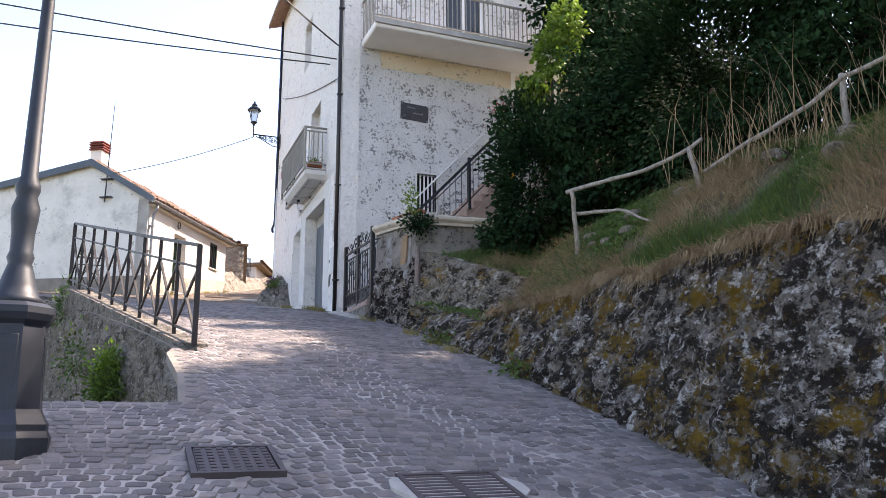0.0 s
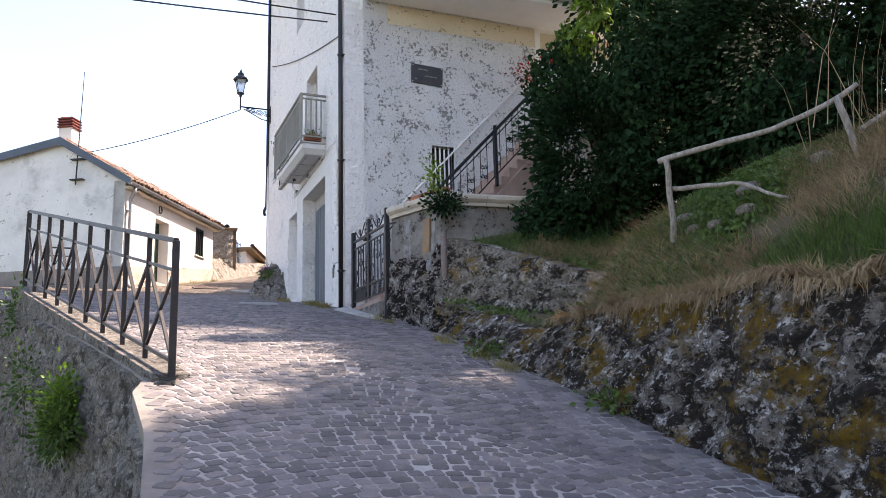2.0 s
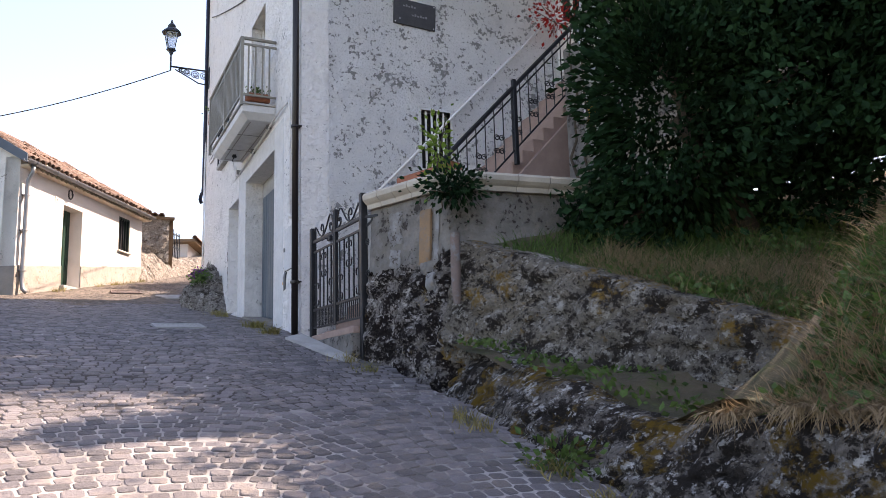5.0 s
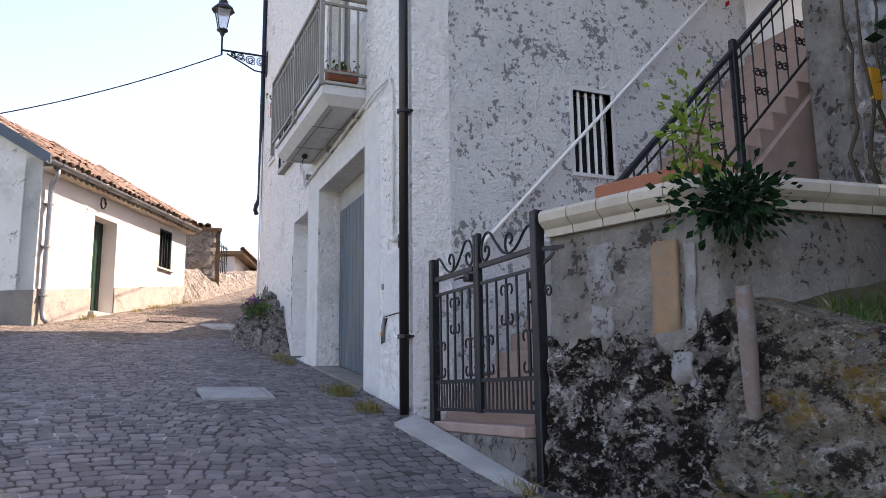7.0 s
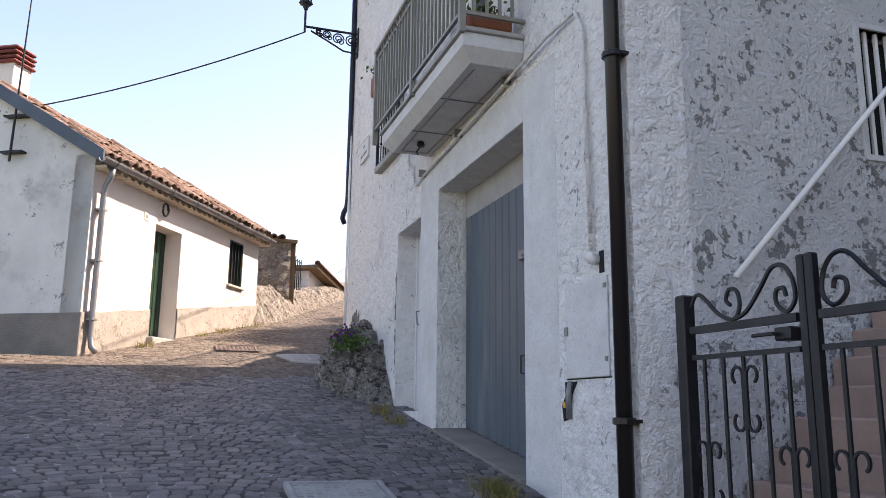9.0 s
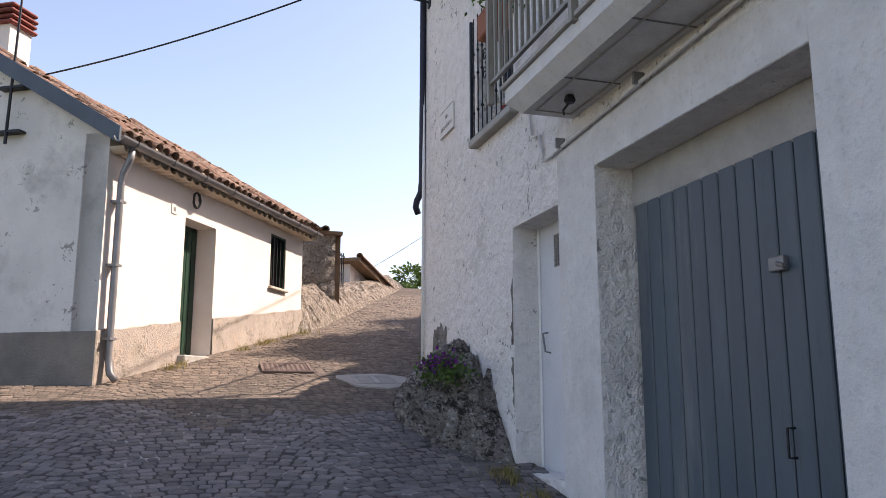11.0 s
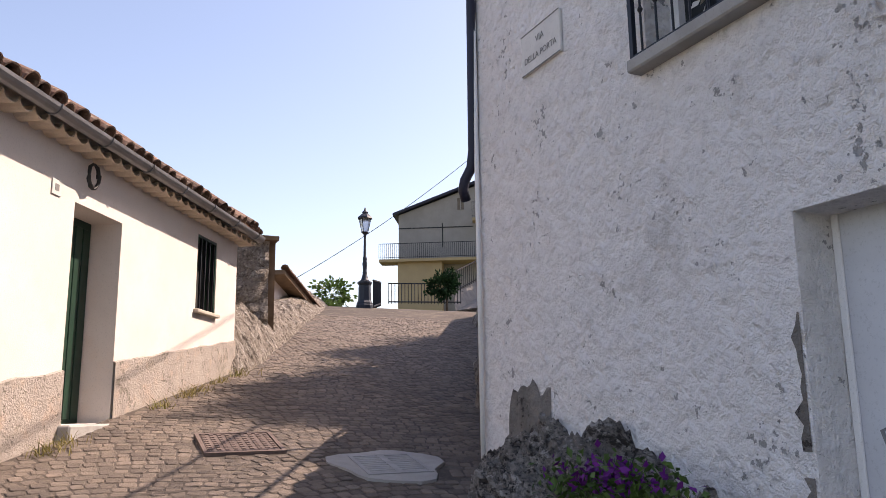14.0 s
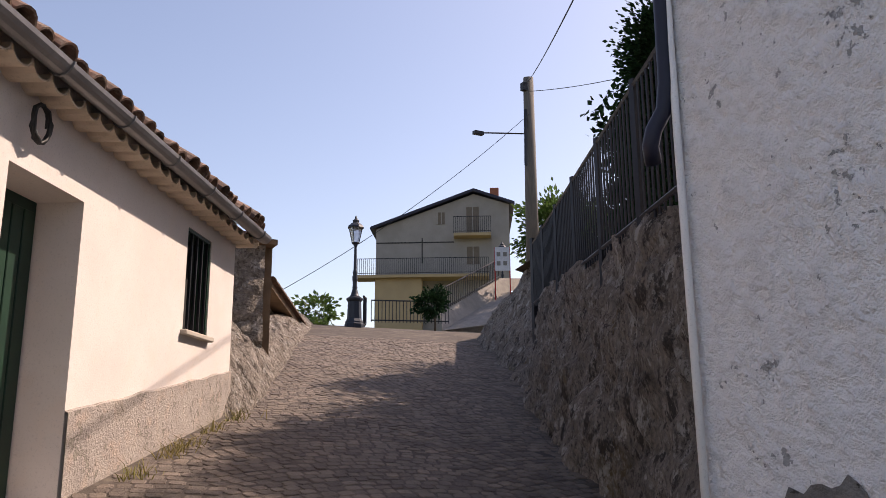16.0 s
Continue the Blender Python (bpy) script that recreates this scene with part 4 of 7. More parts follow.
def meter_cabinet():
    w = thing("meter_cabinet", (HX, 16.6, 4.65), "white painted sheet metal meter cabinet set in the wall", "cabinet")
    part("door", Shape().box(HX - 0.012, HX - 0.001, 16.3, 16.86, 4.66, 5.28, None, 0.004), WORN, w)
    part("gap", Shape().box(HX - 0.004, HX - 0.001, 16.29, 16.87, 4.651, 4.659).box(HX - 0.004, HX - 0.001, 16.86, 16.87, 4.66, 5.28), DARK, w)
    part("lock", Shape().box(HX - 0.03, HX - 0.012, 16.82, 16.855, 4.94, 5.0, None, 0.005), ZINC, w)
    for z in (4.75, 5.2):
        part("hinge", Shape().box(HX - 0.018, HX - 0.0122, 16.31, 16.34, z, z + 0.03), ZINC, w)
    v = thing("vent_pipe", (HX, 16.5, 5.36), "short white pipe elbow above the cabinet", "pipe")
    part("elbow", Shape().tube([(HX + 0.02, 16.42, 5.39), (HX - 0.05, 16.42, 5.39), (HX - 0.07, 16.42, 5.43)], 0.035, 8), SMOOTH, v, smooth=True)
    part("hole", Shape().box(HX - 0.004, HX - 0.001, 16.34, 16.4, 5.3, 5.44), DARK, v)
    h = thing("broken_conduit", (HX, 16.86, 4.5), "broken plaster hole with exposed grey conduit below the cabinet", "pipe")
    part("hole", Shape().add([(HX - 0.003, 16.72, 4.64), (HX - 0.003, 16.9, 4.64), (HX - 0.003, 16.9, 4.55), (HX - 0.003, 16.95, 4.48), (HX - 0.003, 16.93, 4.38), (HX - 0.003, 16.83, 4.4), (HX - 0.003, 16.8, 4.55)], [(0, 6, 5, 4, 3, 2, 1)]), DARK, h)
    part("conduit", Shape().tube([(HX - 0.01, 16.8, 4.64), (HX - 0.02, 16.82, 4.55), (HX - 0.01, 16.83, 4.4)], 0.022, 7), ZINC, h, smooth=True)
    part("cap", Shape().lathe([(0.02, 4.47), (0.02, 4.51)], HX - 0.012, 16.88, 8), ORANGE, h, "yellow plastic cap")


meter_cabinet()
bp_ = thing("bare_plaster_patch", (HX, 23.7, 5.4), "bare grey patch where plaster has fallen at the house corner", "plaster patch")
pv = []
for i in range(56):
    a_ = 2 * math.pi * i / 56
    q = 1 + 0.3 * noise.noise((2.2 * math.cos(a_), 2.2 * math.sin(a_), 1.0)) + 0.16 * noise.noise((7 * math.cos(a_), 7 * math.sin(a_), 5.0))
    pv.append((HX - 0.004, 23.76 + 0.34 * q * math.cos(a_) - 0.1 * math.sin(a_), 5.36 + 0.5 * q * math.sin(a_)))
part("patch", Shape().add(pv, [tuple(range(len(pv) - 1, -1, -1))]), STAINED, bp_)


def pipes():
    d = thing("downpipe", (HX - 0.02, HF - 0.06, 3.6), "dark brown metal downpipe on the house corner", "downpipe")
    x, y = HX - 0.07, HF + 0.05
    part("pipe", Shape().tube([(x, y, gz(y) + 0.02), (x, y, 8.0), (x, y, HT)], 0.047, 10), BROWNPIPE, d, smooth=True)
    for z in (4.4, 6.6, 8.8, 11.0, 13.0):
        part("bracket", Shape().lathe([(0.06, z - 0.02), (0.066, z - 0.015), (0.066, z + 0.015), (0.06, z + 0.02)], x, y, 10).box(x + 0.02, x + 0.075, y - 0.07, y + 0.07, z - 0.01, z + 0.01), BROWNPIPE, d)
    c = thing("corner_conduit", (HX - 0.06, 24.1, 7.2), "blue-black downpipe with a bent foot on the house corner", "downpipe")
    part("conduit", Shape().tube([(HX - 0.04, 24.38, 14.8), (HX - 0.04, 24.39, 11.0), (HX - 0.04, 24.4, 9.0), (HX - 0.04, 24.42, 7.78), (HX - 0.05, 24.44, 7.64), (HX - 0.09, 24.48, 7.54), (HX - 0.1, 24.5, 7.46), (HX - 0.06, 24.53, 7.38)], 0.043, 10), BLUECABLE, c, smooth=True)
    part("thin_pipe", Shape().tube([(HX - 0.03, 24.38, 14.8), (HX - 0.03, 24.38, 7.4), (HX - 0.04, 24.36, 5.2)], 0.02, 7), SMOOTH, c, smooth=True)
    g = thing("gas_pipe", (HX, 18.8, 7.16), "white painted gas pipe along the street wall", "pipe")
    part("run", Shape().tube([(HX - 0.03, 20.85, 7.5), (HX - 0.03, 20.8, 7.25), (HX - 0.03, 20.62, 7.22), (HX - 0.03, 20.56, 6.97), (HX - 0.03, 20.45, 6.97), (HX - 0.05, 17.0, 7.17), (HX - 0.03, 16.6, 7.17), (HX - 0.03, 16.5, 7.0), (HX - 0.03, 16.45, 5.45)], 0.015, 7), PLASTER, g, smooth=True)
    for y in (20.2, 19.0, 17.8):
        part("clip", Shape().box(HX - 0.08, HX, y - 0.012, y + 0.012, 6.96 + (20.45 - y) * 0.058, 7.04 + (20.45 - y) * 0.058), ZINC, g)


pipes()


def lantern(parent, x, y, z, k=1.0):
    """Four-sided street lantern hung about z; parts under parent."""
    part("lantern_glass", Shape().lathe([(0.10 * k, z), (0.2 * k, z + 0.42 * k)], x, y, 4, math.pi / 4), LANTERN, parent, "frosted lantern glass")
    f = Shape()
    for j in range(4):
        a = math.pi / 4 + j * math.pi / 2
        f.tube([(x + 0.105 * k * math.cos(a), y + 0.105 * k * math.sin(a), z), (x + 0.205 * k * math.cos(a), y + 0.205 * k * math.sin(a), z + 0.42 * k)], 0.012 * k, 4)
    f.lathe([(0.03 * k, z - 0.14 * k), (0.06 * k, z - 0.06 * k), (0.12 * k, z - 0.02 * k), (0.12 * k, z)], x, y, 8)
    part("lantern_frame", f, LAMPGREY, parent)
    part("lantern_cap", Shape().lathe([(0.24 * k, z + 0.42 * k), (0.22 * k, z + 0.47 * k), (0.12 * k, z + 0.56 * k), (0.09 * k, z + 0.57 * k), (0.1 * k, z + 0.63 * k), (0.04 * k, z + 0.69 * k), (0.015 * k, z + 0.78 * k)], x, y, 8), LAMPGREY, parent)


def wall_lamp():
    w = thing("wall_lamp", (HX, 24.2, 10.3), "black lantern on a scrolled wrought iron wall bracket", "street lamp")
    z = 10.55
    x1 = 3.1
    part("arm", Shape().tube([(HX, 24.2, z), (x1, 24.2, z)], 0.022, 6).tube([(x1, 24.2, z - 0.1), (x1, 24.2, z + 0.35)], 0.02, 6), IRON, w)
    s = Shape()
    s.tube([(HX, 24.2, z - 0.35), (HX - 0.25, 24.2, z - 0.33), (HX - 0.5, 24.2, z - 0.2), (x1 + 0.1, 24.2, z - 0.06)], 0.016, 6)
    for cx, cz, r in ((HX - 0.12, z - 0.14, 0.11), (HX - 0.34, z - 0.13, 0.1), (HX - 0.53, z - 0.09, 0.075), (HX - 0.67, z - 0.055, 0.045)):
        s.tube(scroll((cx, 24.2, cz), (1, 0, 0), (0, 0, 1), r, 1.8), 0.012, 5)
        s.tube(scroll((cx + 0.05, 24.2, cz - 0.05), (1, 0, 0), (0, 0, 1), r * 0.6, 1.4, -1), 0.01, 5)
    part("bracket_scrolls", s, IRON, w, "curled wrought iron bracket")
    part("wall_plate", Shape().box(HX - 0.02, HX, 24.15, 24.25, z - 0.42, z + 0.1), IRON, w)
    lantern(w, x1, 24.2, z + 0.42, 0.95)


wall_lamp()


# ---- gate, stairs and terrace ----
def iron_gate():
    g = thing("iron_gate", (4.2, 14.7, 3.55), "closed black wrought iron double gate with scrolled crest", "gate")
    A, B = Vector((4.12, 13.86, 0)), Vector((4.05, 15.62, 0))
    at = lambda k, z: tuple(A.lerp(B, k) + Vector((0, 0, z)))
    ax = (B - A).normalized()
    for k, z0, z1, w in ((0, 3.05, 5.14, 0.04), (0.505, 3.72, 5.14, 0.024), (0.535, 3.72, 5.14, 0.02), (1.0, 3.5, 5.06, 0.038)):
        p = at(k, 0)
        part("post", Shape().box(p[0] - w, p[0] + w, p[1] - w, p[1] + w, z0, z1, None, 0.008), IRON, g)

    def c_scroll(k, z, half, parent):
        """A back-to-back pair of C-shaped bars curled at both ends, riveted to a bar."""
        for fl in (1, -1):
            pts = []
            for end in (1, -1):
                q = [Vector(at(k, z)) + ax * fl * (0.048 + 0.036 * math.cos(t_)) + Vector((0, 0, end * (half + 0.0) + end * 0.04 * math.sin(t_))) for t_ in [math.pi - i * 0.42 for i in range(11)]]
                q = [Vector(at(k, z)) + ax * fl * 0.012 + Vector((0, 0, end * half * 0.4))] + q
                pts = q[::-1] + pts if end == 1 else pts + q
            part("scroll", Shape().tube(pts, 0.0085, 4), IRON, g)

    for a, b in ((0.03, 0.485), (0.555, 0.97)):
        for z, rd in ((3.74, 0.018), (3.97, 0.022), (4.73, 0.017), (4.87, 0.026)):
            part("rail", Shape().tube([at(a, z), at(b, z)], rd, 4), IRON, g)
        n = 5
        ks_ = [a + (b - a) * (i + 0.6) / (n + 0.2) for i in range(n)]
        for k in ks_:
            part("bar", Shape().tube([at(k, 3.97), at(k, 4.73)], 0.011, 6), IRON, g)
        for i in range(13):
            k = a + (b - a) * (i + 0.5) / 13
            part("short_bar", Shape().tube([at(k, 3.74), at(k, 3.97)], 0.009, 5), IRON, g)
        for i, z in ((0, 4.16), (2, 4.52), (4, 4.16)):
            c_scroll(ks_[i], z, 0.11, g)
        hi, lo = (b, a) if a < 0.3 else (a, b)
        X = lambda q: lo + (hi - lo) * q
        crest = Shape()
        sweep = [(0.0, 4.99), (0.06, 5.05), (0.14, 5.03), (0.3, 4.93), (0.44, 4.9), (0.5, 4.96), (0.48, 5.03), (0.41, 5.05), (0.37, 5.0), (0.41, 4.97)]
        rise = [(0.44, 4.9), (0.56, 4.93), (0.7, 5.03), (0.8, 5.11), (0.9, 5.11), (0.97, 5.04), (0.98, 4.95), (0.91, 4.9), (0.83, 4.94), (0.83, 5.0), (0.89, 5.01), (0.91, 4.97)]
        for line in (sweep, rise):
            pts = [Vector(at(X(q), z)) for q, z in line]
            smooth_pts = []
            for i in range(len(pts) - 1):
                p0, p1, p2, p3 = pts[max(i - 1, 0)], pts[i], pts[i + 1], pts[min(i + 2, len(pts) - 1)]
                for j in range(4):
                    t_ = j / 4
                    smooth_pts.append(0.5 * ((2 * p1) + (p2 - p0) * t_ + (2 * p0 - 5 * p1 + 4 * p2 - p3) * t_ * t_ + (3 * p1 - p0 - 3 * p2 + p3) * t_ ** 3))
            crest.tube(smooth_pts + [pts[-1]], 0.011, 5)
        part("crest", crest, IRON, g, "scrolled iron crest")
    part("lock", Shape().box(4.03, 4.12, at(0.56, 0)[1], at(0.56, 0)[1] + 0.1, 4.77, 4.83, None, 0.008), IRON, g)
    part("lever", Shape().tube([(4.05, at(0.6, 0)[1], 4.8), (4.0, at(0.6, 0)[1], 4.8), (4.0, at(0.6, 0)[1] + 0.13, 4.8)], 0.009, 6), IRON, g)
    part("brace", Shape().tube([at(0.0, 4.86), (4.34, 13.56, 4.86)], 0.02, 4).tube([at(0.0, 4.72), (4.36, 13.6, 5.02)], 0.014, 4), IRON, g, "iron brace to the wall")
    for z in (4.55, 4.2):
        part("scroll", Shape().tube(scroll(Vector(at(-0.07, z)), ax, (0, 0, 1), 0.05, 1.3, 1, 12), 0.008, 4), IRON, g)


iron_gate()


def stairs():
    s = thing("stone_stairs", (6.4, 15.1, 3.6), "steep outside stairs with pinkish stone steps beside the house", "stairs")
    for i in range(25):
        x0 = 4.3 + i * 0.172
        z1 = 3.72 + i * 0.178
        part("step", Shape().box(x0, x0 + 0.2, 14.3, 15.97, z1 - 0.5, z1, None, 0.012), STEP, s)
    part("side_wall", Shape().add([(4.32, 14.31, 3.0), (8.65, 14.31, 3.0), (8.65, 14.31, 7.95), (4.32, 14.31, 3.5), (4.32, 14.2, 3.0), (8.65, 14.2, 3.0), (8.65, 14.2, 7.95), (4.32, 14.2, 3.5)], [(4, 5, 6, 7), (3, 2, 1, 0), (7, 6, 2, 3), (4, 7, 3, 0)]), STEP, s, "pinkish stair string wall")
    part("landing", Shape().box(8.6, 11.5, 13.2, 15.97, 7.2, 8.03), CEMENT, s)
    part("fill", Shape().add([(4.5, 14.32, 3.0), (8.7, 14.32, 3.0), (8.7, 14.32, 7.5), (4.5, 14.32, 3.3), (4.5, 15.95, 3.0), (8.7, 15.95, 3.0), (8.7, 15.95, 7.5), (4.5, 15.95, 3.3)],
                             [(0, 1, 2, 3), (7, 6, 5, 4), (0, 3, 7, 4), (1, 5, 6, 2), (3, 2, 6, 7)]), CEMENT, s)
    part("entry_slab", Shape().box(3.98, 4.32, 13.9, 15.95, 2.9, 3.56, None, 0.02), STAINED, s, "worn, stained cement entry step")
    part("entry_tile", Shape().box(4.02, 4.5, 13.95, 15.95, 3.562, 3.64, None, 0.01), STEP, s)
    part("entry_ramp", Shape().add([(3.82, 13.7, gz(13.7) + 0.03), (3.975, 13.7, gz(13.7) + 0.04), (3.975, 15.9, gz(15.9) + 0.06), (3.7, 15.7, gz(15.7) + 0.03), (3.82, 13.7, 2.8), (3.7, 15.7, 3.2), (3.975, 13.7, 2.8)],
                                   [(0, 1, 2, 3), (0, 4, 6, 1), (0, 3, 5, 4)]), CEMENT, s, "pale cement ramp at the gate")
    h = thing("stair_handrail", (6.2, 15.9, 5.2), "white metal handrail fixed to the house wall", "handrail")
    part("rail", Shape().tube([(4.62, HF - 0.09, 5.24), (8.4, HF - 0.09, 9.15)], 0.02, 8), SMOOTH, h, smooth=True)
    for k in (0.05, 0.5, 0.95):
        p = Vector((4.62, HF - 0.09, 5.24)).lerp(Vector((8.4, HF - 0.09, 9.15)), k)
        part("bracket", Shape().tube([p, p + Vector((0, 0.09, -0.03))], 0.012, 5), SMOOTH, h)


stairs()


def stair_rail():
    r = thing("stair_railing", (6.4, 14.25, 4.6), "black iron stair railing with curled balusters", "railing")
    y = 14.22
    P = lambda x, dz: (x, y, 3.72 + (x - 4.3) * 1.035 + dz)
    part("top_rail", Shape().tube([P(4.25, 0.98), P(8.6, 0.98)], 0.03, 6), IRON, r)
    part("mid_rail", Shape().tube([P(4.25, 0.86), P(8.6, 0.86)], 0.012, 5), IRON, r)
    part("bottom_rail", Shape().tube([P(4.25, 0.12), P(8.6, 0.12)], 0.014, 5), IRON, r)
    for x in (4.3, 6.4, 8.55):
        part("post", Shape().box(x - 0.03, x + 0.03, y - 0.03, y + 0.03, P(x, -0.1)[2], P(x, 1.08)[2], None, 0.008), IRON, r)
    for i in range(30):
        x = 4.42 + i * 0.138
        part("baluster", Shape().tube([P(x, 0.12), P(x, 0.98)], 0.008, 5), IRON, r)
    for i in range(15):
        x = 4.49 + i * 0.276
        for fl in (1, -1):
            for dz in (0.5, 0.32):
                part("curl", Shape().tube(scroll(Vector(P(x, dz)) + Vector((0.035 * fl, 0, 0)), (1, 0, 0), (0, 0, 1), 0.045, 1.4, fl, 12), 0.008, 4), IRON, r)


stair_rail()

TC = [Vector((4.2, 13.8, 0)), Vector((4.6, 12.62, 0)), Vector((8.6, 12.2, 0))]


def terrace_wall(u, v):
    k = u * 5.2
    a, b, q = (TC[0], TC[1], k / 1.25) if k < 1.25 else (TC[1], TC[2], (k - 1.25) / 3.95)
    p = a.lerp(b, q)
    nrm = Vector((-(b - a).y, (b - a).x, 0)).normalized()
    if nrm.y > 0:
        nrm = -nrm
    z0 = 2.5
    z = z0 + (4.95 - z0) * v
    bulge = rubble((p.x, p.y, z), 0.22, 0.05) * min(1.0, max(0.15, (4.4 - z) * 5)) + 0.16 * (1 - v) ** 1.3
    p = p + nrm * bulge
    return (p.x, p.y, z)


terrace = thing("terrace_wall", (5.5, 13.2, 3.0), "blackened, patched terrace wall with pale moulded stone coping", "wall", kind="structure")
ragged = lambda u: 0.70 + 0.1 * noise.noise((u * 14, 0.0, 2.0)) + 0.05 * noise.noise((u * 60, 0.0, 5.0))
part("face", grid(lambda u, v: terrace_wall(u, v * ragged(u)), 260, 90), DARKSTONE, terrace, smooth=True)
part("render_band", grid(lambda u, v: terrace_wall(u, ragged(u) + v * (1 - ragged(u))), 260, 24), STAINED, terrace, "stained grey cement render", smooth=True)
part("fill", Shape().add([(4.26, 13.85, 2.5), (4.68, 12.7, 2.5), (8.6, 12.3, 2.5), (8.6, 14.3, 2.5), (4.3, 14.3, 2.5), (4.26, 13.85, 4.94), (4.68, 12.7, 4.94), (8.6, 12.3, 4.94), (8.6, 14.3, 4.94), (4.3, 14.3, 4.94)],
                         [(5, 6, 7, 8, 9), (0, 1, 6, 5), (1, 2, 7, 6), (2, 3, 8, 7), (3, 4, 9, 8), (4, 0, 5, 9)]), CEMENT, terrace)
for (a, b, n) in ((TC[0], TC[1], 5), (TC[1], TC[2], 11)):
    d = (b - a).normalized()
    nr = Vector((-d.y, d.x, 0))
    if nr.y > 0:
        nr = -nr
    for i in range(n):
        p, q = a.lerp(b, i / n) + d * 0.004, a.lerp(b, (i + 1) / n) - d * 0.004
        prof = [(0.02, 4.93), (0.06, 4.93), (0.07, 4.98), (0.1, 5.0), (0.13, 5.03), (0.135, 5.08), (0.11, 5.11), (-0.2, 5.12), (-0.2, 4.93)]
        vs = [(e + nr * o) + Vector((0, 0, z)) for e in (p, q) for o, z in prof]
        m = len(prof)
        part("coping_stone", Shape().add(vs, [(j, j + 1, j + 1 + m, j + m) for j in range(m - 1)] + [tuple(range(m - 1, -1, -1)), tuple(range(m, 2 * m))]), COPING, terrace)


PATCHWHITE = material("thin_whitewash_patch", (0.29, 0.285, 0.285), (0.2, 0.195, 0.195), 7, 0.9, c=(0.24, 0.22, 0.2), fine=22, bump=0.8, dist=0.02, spot=0.2, spot_col=(0.1, 0.085, 0.075), spot_scale=5, stain=0.9, stain_col=(0.15, 0.135, 0.12))
PATCHOCHRE = material("ochre_stone_block", (0.29, 0.18, 0.1), (0.22, 0.15, 0.1), 5, 0.85, c=(0.2, 0.16, 0.135), fine=40, bump=0.4, dist=0.006)
PATCHPINK = material("pinkish_clay_channel", (0.19, 0.135, 0.12), (0.14, 0.115, 0.105), 6, 0.85, c=(0.19, 0.19, 0.195), fine=40, bump=0.4, dist=0.006)


def wall_patch(name, k0, k1, z0, z1, mat, label, seed, proud=0.02, ragged_edge=0.02):
    """Ragged-edged patch laid on the terrace face between two lengths along it."""
    def at(k, z):
        v = (z - 2.5) / (4.95 - 2.5)
        p = Vector(terrace_wall(k / 5.2, v))
        a_, b_ = (TC[0], TC[1]) if k < 1.25 else (TC[1], TC[2])
        n_ = Vector((-(b_ - a_).y, (b_ - a_).x, 0)).normalized()
        return p + (n_ if n_.y < 0 else -n_) * proud
    m = 10
    s = Shape()
    for j in range(m + 1):
        for i in range(m + 1):
            u, v = i / m, j / m
            du = ragged_edge * noise.noise((v * 4, seed, i // m)) * (abs(2 * u - 1))
            dv = ragged_edge * noise.noise((u * 4, seed + 3, j // m)) * (abs(2 * v - 1))
            e = proud + 0.03 if i in (0, m) or j in (0, m) else 0.0
            p = at(k0 + (k1 - k0) * u + du, z0 + (z1 - z0) * v + dv)
            s.v.append(tuple(p + Vector((0.6 * e, 0.8 * e, 0))))
    w_ = m + 1
    s.f = [(j * w_ + i, j * w_ + i + 1, (j + 1) * w_ + i + 1, (j + 1) * w_ + i) for j in range(m) for i in range(m)]
    part(name, s, mat, terrace, label, smooth=True)


wall_patch("patch", 0.3, 0.56, 4.44, 4.86, PATCHWHITE, "thin whitewashed patch", 1, 0.008, 0.05)
wall_patch("patch", 0.34, 0.54, 4.2, 4.43, PATCHWHITE, "thin whitewashed patch", 2, 0.008, 0.06)
wall_patch("block", 0.83, 1.04, 4.2, 4.8, PATCHOCHRE, "upright ochre stone block", 3, 0.035, 0.006)
wall_patch("mortar_edge", 1.045, 1.13, 4.16, 4.78, PATCHWHITE, "pale mortar beside the block", 4, 0.012, 0.04)
wall_patch("patch", 0.97, 1.14, 3.9, 4.1, PATCHWHITE, "pale lump of stone", 5, 0.03, 0.03)
chn = Shape()
for i in range(15):
    z = 3.72 + i * 0.05
    r_ = 0.062 * (0.55 + 0.45 * math.sin(min(1.0, i / 5 + 0.15) * math.pi / 2))
    chn.v += [(4.52 + r_ * math.cos(a_) * 0.8 + 0.01 * noise.noise((z * 6, a_, 2)), 12.36 + r_ * math.sin(a_), z) for a_ in [math.pi + j * math.pi / 6 for j in range(7)]]
chn.f = [(i * 7 + j, i * 7 + j + 1, (i + 1) * 7 + j + 1, (i + 1) * 7 + j) for i in range(14) for j in range(6)]
part("channel", chn, PATCHPINK, terrace, "half-round pinkish clay channel", smooth=True)


def garden_wall(u, v):
    x, z = 6.98 + 2.0 * u, 4.9 + (3.0 + 0.25 * noise.noise((u * 5, 0, 0))) * v
    return (x, 13.55 - rubble((x, 13.5, z), 0.4, 0.1) - 0.08 * noise.noise((x * 2, z * 2, 0)), z)


